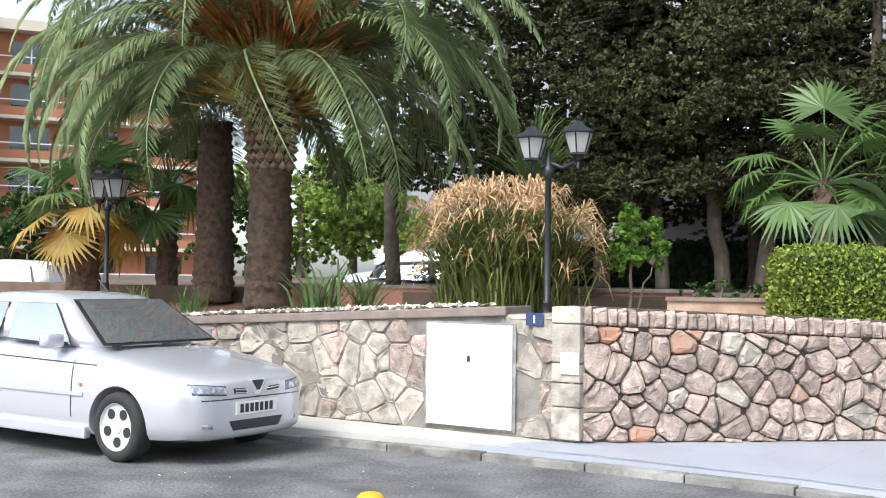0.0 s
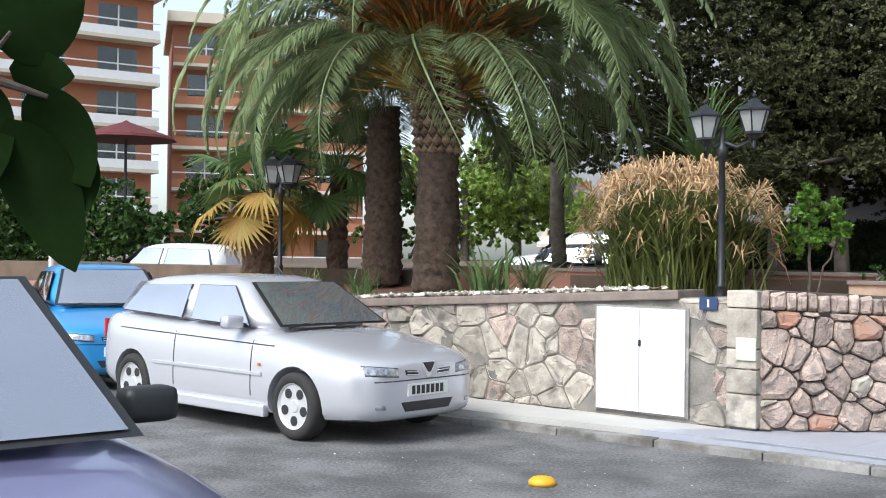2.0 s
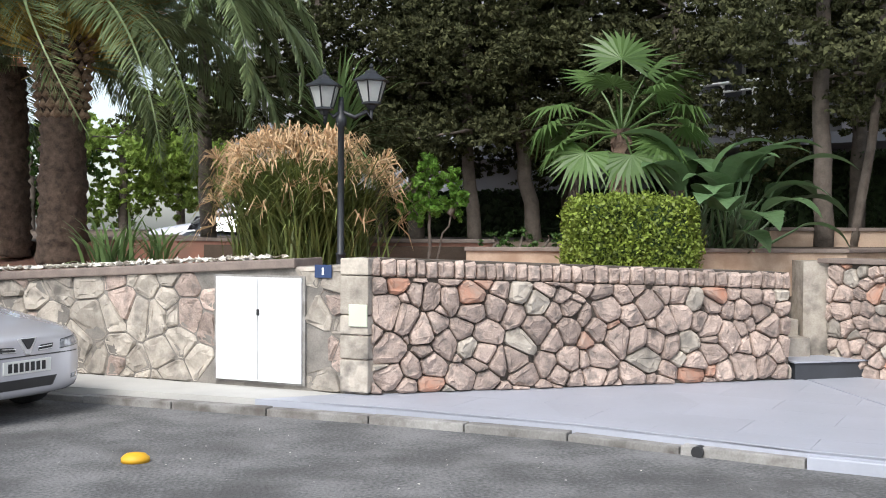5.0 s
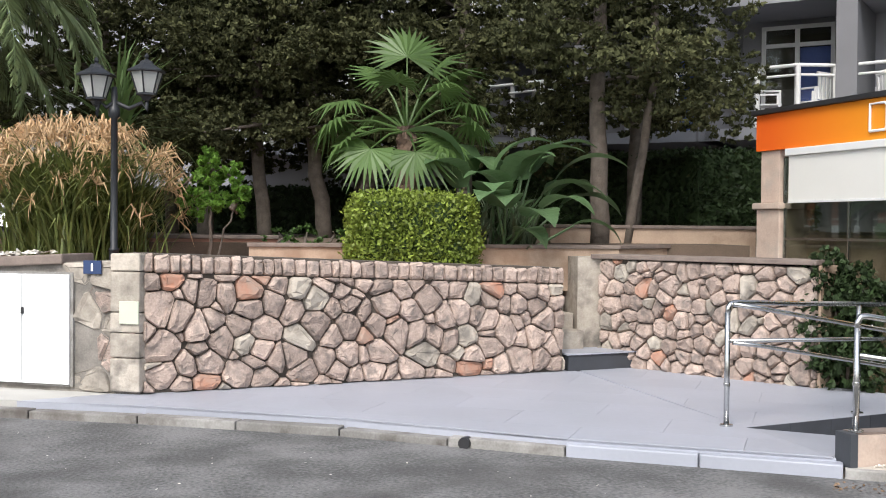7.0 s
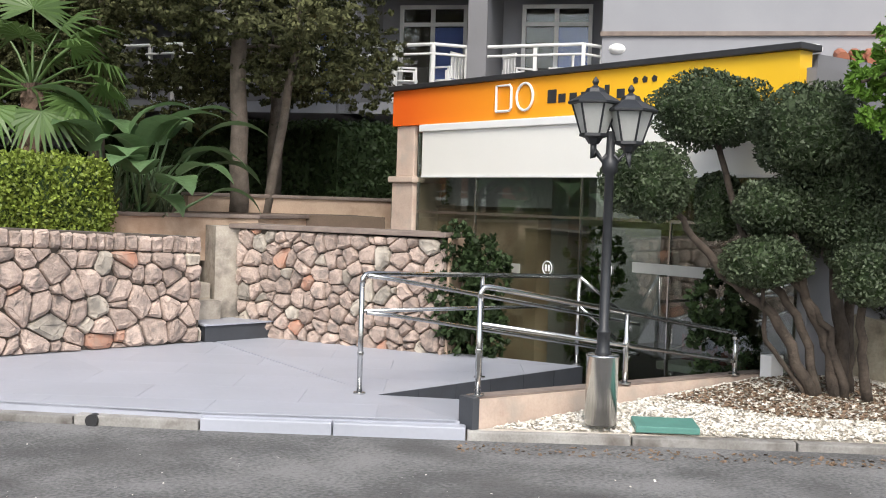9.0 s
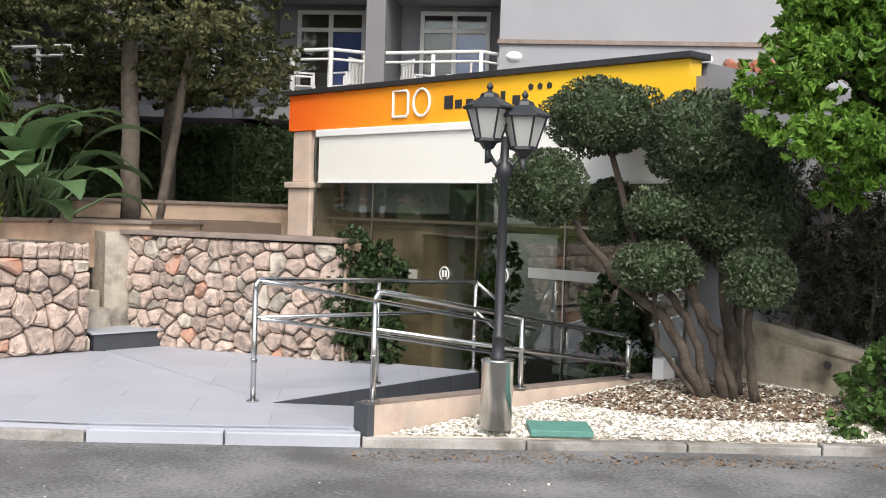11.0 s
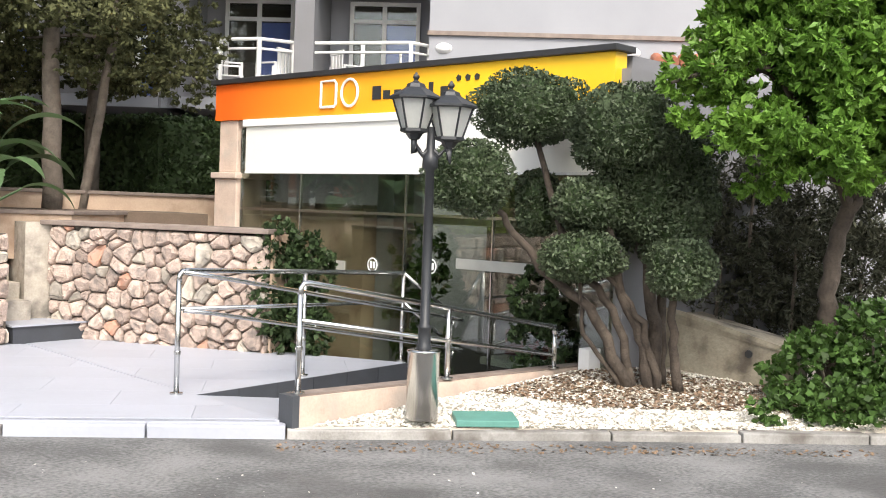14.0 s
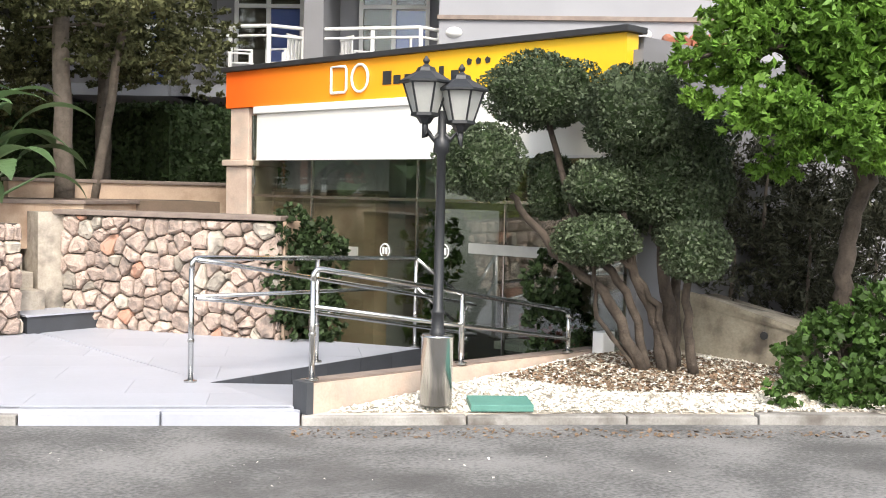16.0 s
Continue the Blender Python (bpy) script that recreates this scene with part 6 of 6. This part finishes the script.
def hatchback(name, at, heading, paint, label, wheelbase=2.54, lift=0.0, detailed=True, roof=1.42, size=1.0):
    """A three-door hatchback; the origin is on the ground under the front axle, x ahead."""
    car = thing(name, (0, 0, 0), label, "car", "parked cars")
    wb = wheelbase
    st = [(0.825, 0.42, 0.27, 0.655), (0.82, 0.47, 0.25, 0.665), (0.79, 0.60, 0.215, 0.69), (0.72, 0.70, 0.195, 0.715), (0.58, 0.785, 0.18, 0.75), (0.32, 0.83, 0.165, 0.795), (0.0, 0.85, 0.16, 0.845), (-0.38, 0.855, 0.16, 0.905),
          (-0.9, 0.857, 0.16, 0.925), (-1.5, 0.857, 0.16, 0.945), (-2.1, 0.857, 0.16, 0.965), (-wb, 0.852, 0.17, 0.985), (-wb - 0.38, 0.83, 0.2, 1.0), (-wb - 0.62, 0.79, 0.26, 0.99), (-wb - 0.72, 0.70, 0.32, 0.93)]
    secs = []
    for x, w, zb, zt in st:
        secs.append([(x, 0.0, zb), (x, w * 0.9, zb), (x, w * 0.985, zb + 0.08), (x, w, 0.42), (x, w * 0.998, 0.58), (x, w * 0.975, zt - 0.07), (x, w * 0.9, zt), (x, w * 0.6, zt + 0.025), (x, 0.0, zt + 0.035)])
    ob = subdivided(loft(secs))
    cut_me = bpy.data.meshes.new("cut")
    bmc = bmesh.new()
    for cx in (0.0, -wb):
        for s in (-1, 1):
            bmesh.ops.create_cone(bmc, cap_ends=True, segments=40, radius1=0.345, radius2=0.345, depth=0.5, matrix=Matrix.Translation((cx, s * 0.85, 0.3)) @ Matrix.Rotation(radians(90), 4, "X"))
    bmc.to_mesh(cut_me)
    bmc.free()
    cut_me.materials.append(BLACK)
    cutter = bpy.data.objects.new("cutter", cut_me)
    scene.collection.objects.link(cutter)
    md = ob.modifiers.new("b", "BOOLEAN")
    md.operation, md.object, md.solver = "DIFFERENCE", cutter, "EXACT"
    body_me = baked(ob, "body")
    bpy.data.objects.remove(cutter)
    body_me.materials.clear()
    body = part_mesh("body", body_me, paint, car, "", True)
    body_me.set_sharp_from_angle(angle=radians(38))
    bt = bmesh.new()
    bt.from_mesh(body_me)
    tree = BVHTree.FromBMesh(bt)
    bt.free()
    # cabin
    zr = roof
    cab_secs = []
    for x0, x1, w0, w1, zb, z1 in ((-0.36, -1.02, 0.70, 0.52, 0.92, zr - 0.06), (-0.75, -1.25, 0.76, 0.565, 0.93, zr - 0.02), (-1.4, -1.65, 0.775, 0.585, 0.945, zr), (-2.2, -2.2, 0.775, 0.585, 0.965, zr - 0.012), (-wb - 0.2, -wb - 0.05, 0.76, 0.57, 0.985, zr - 0.04), (-wb - 0.55, -wb - 0.36, 0.70, 0.53, 0.99, zr - 0.075)):
        l = lambda f: x0 + (x1 - x0) * f
        cab_secs.append([(x0, 0.0, zb - 0.05), (x0, w0, zb - 0.05), (l(0.35), w0 + (w1 - w0) * 0.3, zb + (z1 - zb) * 0.35), (l(0.7), w0 + (w1 - w0) * 0.65, zb + (z1 - zb) * 0.7), (l(0.95), w1, zb + (z1 - zb) * 0.95), (x1, w1 * 0.8, z1 + 0.0), (x1, 0.0, z1 + 0.02)])
    cab_ob = subdivided(loft(cab_secs))
    cabin = part_mesh("cabin", baked(cab_ob, "cabin"), paint, car, "roof and window pillars", True)
    cabin.data.materials.clear()
    cabin.data.materials.append(paint)
    wz = zr - 0.11
    part("window_seal", patch(grown([(-0.40, -0.64, 0.96), (-0.40, 0.64, 0.96), (-0.98, 0.50, wz + 0.02), (-0.98, -0.50, wz + 0.02)], 1.07), lift=0.019, out=(1, 0, 1)), BLACK, car, "black rubber window seal", True)
    part("windscreen", patch([(-0.40, -0.64, 0.96), (-0.40, 0.64, 0.96), (-0.98, 0.50, wz + 0.02), (-0.98, -0.50, wz + 0.02)], lift=0.028, out=(1, 0, 1)), CARWINDOW, car, "tinted windscreen", True)
    part("rear_window", patch([(-wb - 0.56, -0.60, 1.03), (-wb - 0.56, 0.60, 1.03), (-wb - 0.40, 0.48, wz), (-wb - 0.40, -0.48, wz)], lift=0.02, out=(-1, 0, 0.3)), CARWINDOW, car, "tinted rear window", True)
    for s in (-1, 1):
        part("window_seal", patch(grown([(-0.72, s * 0.745, 0.955), (-1.62, s * 0.755, 0.985), (-1.66, s * 0.62, wz), (-1.12, s * 0.605, wz)], 1.045), lift=0.011, out=(0, s, 0)), BLACK, car, "black rubber window seal", True)
        part("door_window", patch([(-0.72, s * 0.745, 0.955), (-1.62, s * 0.755, 0.985), (-1.66, s * 0.62, wz), (-1.12, s * 0.605, wz)], lift=0.02, out=(0, s, 0)), CARWINDOW, car, "tinted door window", True)
        part("window_seal", patch(grown([(-1.78, s * 0.755, 0.99), (-wb - 0.3, s * 0.74, 1.03), (-wb - 0.12, s * 0.60, wz - 0.02), (-1.80, s * 0.62, wz)], 1.045), lift=0.011, out=(0, s, 0)), BLACK, car, "black rubber window seal", True)
        part("side_window", patch([(-1.78, s * 0.755, 0.99), (-wb - 0.3, s * 0.74, 1.03), (-wb - 0.12, s * 0.60, wz - 0.02), (-1.80, s * 0.62, wz)], lift=0.02, out=(0, s, 0)), CARWINDOW, car, "tinted rear side window", True)
        m = bmesh.new()
        box(m, (-0.86, min(s * 0.8, s * 1.0), 0.935), (-0.74, max(s * 0.8, s * 1.0), 1.06), None, 0.035)
        part("door_mirror", m, paint if detailed else BLACK, car, "door mirror", True)
        part("mirror_foot", boxed((-0.86, min(s * 0.74, s * 0.86), 0.95), (-0.78, max(s * 0.74, s * 0.86), 0.985)), BLACK, car)
        part("side_strip", boxed((-wb + 0.42, min(s * 0.852, s * 0.868), 0.53), (-0.42, max(s * 0.852, s * 0.868), 0.565), None, 0.005), paint, car, "body-coloured rubbing strip")
        part("sill", boxed((-wb + 0.37, min(s * 0.80, s * 0.872), 0.165), (-0.37, max(s * 0.80, s * 0.872), 0.275), None, 0.02), paint, car, "flared side sill")
        part("door_gap", draped(tree, [(-0.59, 0.285), (-0.576, 0.285), (-0.576, 0.9), (-0.59, 0.9)], 0.003, 10, s), BLACK, car, "door shut line")
        part("door_gap", draped(tree, [(-1.795, 0.285), (-1.7810000000000001, 0.285), (-1.7810000000000001, 0.93), (-1.795, 0.93)], 0.003, 10, s), BLACK, car, "door shut line")
        # Black strip draped on the flank as the crease's shade line.
        part("waist_crease", draped(tree, [(-wb - 0.45, 0.855), (-0.1, 0.795), (-0.1, 0.807), (-wb - 0.45, 0.867)], 0.003, 14, s), BLACK, car, "thin black strip as the shade of the waist crease")
        part("headlamp_rim", draped(tree, [(s * 0.318, 0.568), (s * 0.71, 0.592), (s * 0.72, 0.708), (s * 0.328, 0.671)], 0.004), BLACK, car, "dark headlamp surround", True)
        part("headlamp", draped(tree, [(s * 0.33, 0.578), (s * 0.70, 0.602), (s * 0.71, 0.698), (s * 0.34, 0.662)]), LENS, car, "clear headlamp", True)
        part("indicator", boxed((-0.47, min(s * 0.855, s * 0.864), 0.62), (-0.44, max(s * 0.855, s * 0.864), 0.645)), AMBER, car, "amber side indicator")
        part("fog_lamp", draped(tree, [(s * 0.47, 0.30), (s * 0.62, 0.305), (s * 0.62, 0.37), (s * 0.48, 0.365)], 0.008, 4), LENS, car, "small fog lamp", True)
        part("tail_lamp", boxed((-wb - 0.735, min(s * 0.45, s * 0.72), 0.72), (-wb - 0.70, max(s * 0.45, s * 0.72), 0.92), None, 0.01), REDLENS, car, "red tail lamp")
        for cx, wn2 in ((0.0, "front_wheel"), (-wb, "rear_wheel")):
            bm = bmesh.new()
            mw = Matrix.Translation((cx, s * 0.75, 0.298)) @ Matrix.Rotation(radians(90) * s, 4, "X")
            lathe(bm, [(0.2, -0.095), (0.27, -0.1), (0.294, -0.075), (0.298, 0.0), (0.294, 0.07), (0.27, 0.098), (0.205, 0.1), (0.198, 0.07)], (0, 0, 0), 40)
            bmesh.ops.transform(bm, matrix=mw @ Matrix.Scale(-1, 4, (0, 0, 1)), verts=bm.verts)
            bmesh.ops.recalc_face_normals(bm, faces=bm.faces)
            tyre = part("tyre", bm, RUBBER, car, "black tyre", True)
            bm = bmesh.new()
            lathe(bm, [(0.0, 0.078), (0.05, 0.08), (0.06, 0.07), (0.185, 0.074), (0.2, 0.094), (0.208, 0.094), (0.208, 0.06), (0.0, 0.05)], (0, 0, 0), 30)
            bmesh.ops.transform(bm, matrix=mw @ Matrix.Scale(-1, 4, (0, 0, 1)), verts=bm.verts)
            bmesh.ops.recalc_face_normals(bm, faces=bm.faces)
            rim = part("rim", bm, CHROME, tyre, "alloy rim")
            # Black discs on the uncut rim paint the shade of its openings.
            for k in range(5):
                a = 2 * math.pi * k / 5 + 0.3
                bm = bmesh.new()
                q = mw @ Matrix.Translation((0.13 * math.cos(a), 0.13 * math.sin(a), -0.075)) @ Matrix.Rotation(a, 4, "Z") @ Matrix.Diagonal((1.0, 1.35, 1, 1))
                tube(bm, [q @ Vector((0, 0, 0.02)), q @ Vector((0, 0, -0.004))], 0.044, 14)
                hole = part("rim_opening", bm, BLACK, car, "black disc as the shade in a round rim opening")
    part("lower_grille", draped(tree, [(-0.34, 0.27), (0.34, 0.27), (0.42, 0.375), (-0.42, 0.375)], 0.006, 8), BLACK, car, "black lower grille")
    part("number_plate", boxed((0.80, -0.255, 0.41), (0.835, 0.255, 0.52), None, 0.004), PLATE, car, "white number plate with dark bars")
    for k in range(7):
        part("plate_bar", boxed((0.8355, -0.21 + 0.06 * k, 0.428), (0.838, -0.17 + 0.06 * k, 0.502)), BLACK, car, "dark bar")
    part("bumper_strip", draped(tree, [(-0.7, 0.545), (0.7, 0.545), (0.7, 0.557), (-0.7, 0.557)], 0.003, 14), BLACK, car, "dark bumper joint")
    part("badge_rim", draped(tree, [(-0.012, 0.545), (0.012, 0.545), (0.135, 0.715), (-0.135, 0.715)], 0.014, 8), CHROME, car, "bright pointed grille rim")
    part("badge_shield", draped(tree, [(-0.004, 0.60), (0.004, 0.60), (0.10, 0.705), (-0.10, 0.705)], 0.024, 8), BLACK, car, "dark pointed grille shield")
    for s in (-1, 1):
        part("grille_slit", draped(tree, [(s * 0.085, 0.575), (s * 0.30, 0.588), (s * 0.31, 0.648), (s * 0.125, 0.64)], 0.009, 6), BLACK, car, "dark grille slit")
        for k in range(2):
            part("grille_bar", draped(tree, [(s * 0.09, 0.585 + 0.026 * k), (s * 0.30, 0.598 + 0.026 * k), (s * 0.30, 0.608 + 0.026 * k), (s * 0.10, 0.595 + 0.026 * k)], 0.016, 5), CHROME, car, "slim bright grille bar")
    for y0, y1 in ((-0.6, -0.05), (-0.02, 0.5)):
        bm = bmesh.new()
        tube(bm, [(-0.35, y0, 0.955), (-0.40, (y0 + y1) / 2, 0.985), (-0.42, y1, 0.985)], 0.01, 6)
        part("wiper", bm, BLACK, car, "black wiper")
    bm = bmesh.new()
    tube(bm, [(-1.15, 0.0, roof), (-1.3, 0.0, roof + 0.12)], 0.006, 6)
    part("aerial", bm, BLACK, car, "short roof aerial")
    car.matrix_basis = Matrix.Translation((at[0], at[1], lift)) @ Matrix.Rotation(math.atan2(heading[1], heading[0]), 4, "Z") @ Matrix.Scale(size, 4)
    return car


hatchback("silver_hatchback", (-2.29, 10.27), (0.83, -0.56), SILVER, "silver three-door hatchback parked at the kerb")
hatchback("blue_hatchback", (-6.1, 13.3), (0.55, -0.83), BLUE, "bright blue hatchback parked behind the silver one", detailed=False, roof=1.47)
hatchback("violet_hatchback", (-1.74, 2.74), (0.75, -0.66), PURPLE, "violet-grey car parked on the near side", detailed=False, roof=1.5, size=1.055)
hatchback("white_estate", (-10.2, 22.8), (-0.93, 0.36), WHITEPAINT, "white car parked beyond the garden", wheelbase=2.7, lift=0.35, detailed=False, roof=1.5)
hatchback("grey_car", (-1.7, 25.9), (-0.95, 0.3), SILVER, "pale car parked beyond the trees", lift=0.85, detailed=False)
hatchback("dark_car", (1.6, 23.6), (0.97, -0.2), DARKPAINT, "dark car parked beyond the trees", lift=0.55, detailed=False)

# ------------------------------------------------------------------ orange apartment house, far off
def apartment(name, a, b, floors, z0, storey, wall_mat, label, front=0.0, glassy=True, bays=6):
    h = thing(name, (*a, z0), label, "building", "apartment houses")
    m, l = wall_matrix(a, b), math.dist(a, b)

    def fb(u0, y0, za, u1, y1, zb):
        bm = boxed((u0, y0, za), (u1, y1, zb))
        bmesh.ops.transform(bm, matrix=m, verts=bm.verts)
        return bm

    part("wall", fb(0, 0, z0 - 3, l, 12, z0 + floors * storey), wall_mat, h, "orange-brown rendered wall")
    part("roof", fb(-0.4, -1.2, z0 + floors * storey + 0.01, l + 0.4, 12.4, z0 + floors * storey + 0.7), CREAM, h, "cream roof parapet")
    for f in range(floors):
        z = z0 + f * storey
        part("balcony_slab", fb(0.0, -1.5, z - 0.22, l, -0.01, z), CREAM, h, "cream balcony slab")
        part("balcony_front", fb(0.02, -1.48, z + 0.01, l - 0.02, -1.4, z + 0.55), WHITEFRAME if glassy else wall_mat, h, "balcony parapet")
        part("balcony_rail", fb(0.02, -1.5, z + 0.95, l - 0.02, -1.42, z + 1.02), WHITEFRAME, h, "white rail")
        for k in range(bays):
            u = l * (k + 0.5) / bays
            w = part("window", fb(u - l / bays * 0.28, -0.05, z + 0.15, u + l / bays * 0.28, -0.005, z + 2.2), WINDOW, h, "balcony window")
            part("frame", fb(u - 0.05, -0.09, z + 0.15, u + 0.05, -0.055, z + 2.2), WHITEFRAME, w)
            # Dark sheet behind the pane, painted as the unlit room.
            part("dark_room", fb(u - l / bays * 0.27, -0.004, z + 0.15, u + l / bays * 0.27, -0.001, z + 2.2), ROOMSHADE, w)
    return h


apartment("apartment_house", (-60.0, 42.0), (-29.2, 69.1), 6, 1.5, 2.75, ORANGEWALL, "orange apartment house with long white balconies", bays=9)
apartment("apartment_house", (-29.0, 72.0), (-17.0, 77.2), 6, 0.6, 2.75, ORANGEWALL, "orange apartment house wing with cream balcony edges", glassy=False, bays=3)
apartment("apartment_house", (-5.0, 86.0), (30.0, 80.0), 3, 0.0, 2.8, CREAM, "pale low house behind the trees", bays=8)

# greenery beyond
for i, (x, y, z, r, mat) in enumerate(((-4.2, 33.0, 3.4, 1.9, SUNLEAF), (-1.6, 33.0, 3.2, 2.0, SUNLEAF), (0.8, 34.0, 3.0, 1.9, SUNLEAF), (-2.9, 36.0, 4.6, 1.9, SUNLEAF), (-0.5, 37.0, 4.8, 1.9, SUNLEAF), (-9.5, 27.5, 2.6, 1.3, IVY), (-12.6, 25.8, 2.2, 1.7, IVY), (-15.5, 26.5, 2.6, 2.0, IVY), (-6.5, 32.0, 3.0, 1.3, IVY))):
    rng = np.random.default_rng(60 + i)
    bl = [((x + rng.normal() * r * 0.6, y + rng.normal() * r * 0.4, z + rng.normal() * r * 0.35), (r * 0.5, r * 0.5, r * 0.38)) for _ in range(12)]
    tree("garden_tree", [[((x, y, 0.3), 0.16), ((x, y, z), 0.1), ((x, y, z + r * 0.5), 0.05)]], bl, 420, 0.17, mat, BARK, "leafy tree beyond the garden, sunlight put into its leaf colour" if mat is SUNLEAF else "dense green tree beyond the parked cars", 0.55, 0.7, 5)
part("far_lawn", prism([(-80, 30), (-14, 20.3), (-3, 17.1), (8.6, 30), (40, 95), (-80, 95)], -0.9, 0.3), SOIL, None, "shaded ground beyond the garden", kind="structure", category="ground")
pole = thing("white_pole", (-10.2, 19.54, 0.3), "slim white pole beyond the parked cars", "pole")
bm = bmesh.new()
tube(bm, [(-10.2, 19.54, 0.2), (-10.2, 19.54, 3.9)], 0.05, 10)
part("shaft", bm, WHITEFRAME, pole)
par = thing("parasol", (-12.3, 27.4, 0.3), "dark red parasol above the parked cars", "parasol")
bm = bmesh.new()
lathe(bm, [(1.3, 4.55), (1.25, 4.62), (0.1, 5.0), (0.02, 5.05)], (-12.3, 27.4, 0), 12)
part("canopy", bm, material("dark_red_canvas", (0.12, 0.02, 0.02), rough=0.8), par, "dark red canvas")
bm = bmesh.new()
tube(bm, [(-12.3, 27.4, 0.2), (-12.3, 27.4, 4.6)], 0.04, 8)
part("parasol_pole", bm, BLACK, par)

# ------------------------------------------------------------------ twig with large leaves, scaled and placed to fit the camera's view
twig = thing("rubber_plant_twig", (-2.8, 1.1, 0.0), "dark twig with large glossy oval leaves, scaled to fit the camera's view", "plant")


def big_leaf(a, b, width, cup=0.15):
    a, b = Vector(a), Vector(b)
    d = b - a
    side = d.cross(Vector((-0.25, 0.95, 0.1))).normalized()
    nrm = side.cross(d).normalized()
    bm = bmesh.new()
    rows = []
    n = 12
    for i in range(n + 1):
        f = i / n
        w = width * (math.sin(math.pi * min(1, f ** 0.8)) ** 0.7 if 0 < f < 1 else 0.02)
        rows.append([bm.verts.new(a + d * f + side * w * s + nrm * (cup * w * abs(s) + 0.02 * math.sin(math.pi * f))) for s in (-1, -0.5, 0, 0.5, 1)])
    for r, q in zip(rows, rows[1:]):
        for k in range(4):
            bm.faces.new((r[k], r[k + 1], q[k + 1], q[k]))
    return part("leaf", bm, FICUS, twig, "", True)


# Points are scaled out from the camera; the lower stem is unseen.
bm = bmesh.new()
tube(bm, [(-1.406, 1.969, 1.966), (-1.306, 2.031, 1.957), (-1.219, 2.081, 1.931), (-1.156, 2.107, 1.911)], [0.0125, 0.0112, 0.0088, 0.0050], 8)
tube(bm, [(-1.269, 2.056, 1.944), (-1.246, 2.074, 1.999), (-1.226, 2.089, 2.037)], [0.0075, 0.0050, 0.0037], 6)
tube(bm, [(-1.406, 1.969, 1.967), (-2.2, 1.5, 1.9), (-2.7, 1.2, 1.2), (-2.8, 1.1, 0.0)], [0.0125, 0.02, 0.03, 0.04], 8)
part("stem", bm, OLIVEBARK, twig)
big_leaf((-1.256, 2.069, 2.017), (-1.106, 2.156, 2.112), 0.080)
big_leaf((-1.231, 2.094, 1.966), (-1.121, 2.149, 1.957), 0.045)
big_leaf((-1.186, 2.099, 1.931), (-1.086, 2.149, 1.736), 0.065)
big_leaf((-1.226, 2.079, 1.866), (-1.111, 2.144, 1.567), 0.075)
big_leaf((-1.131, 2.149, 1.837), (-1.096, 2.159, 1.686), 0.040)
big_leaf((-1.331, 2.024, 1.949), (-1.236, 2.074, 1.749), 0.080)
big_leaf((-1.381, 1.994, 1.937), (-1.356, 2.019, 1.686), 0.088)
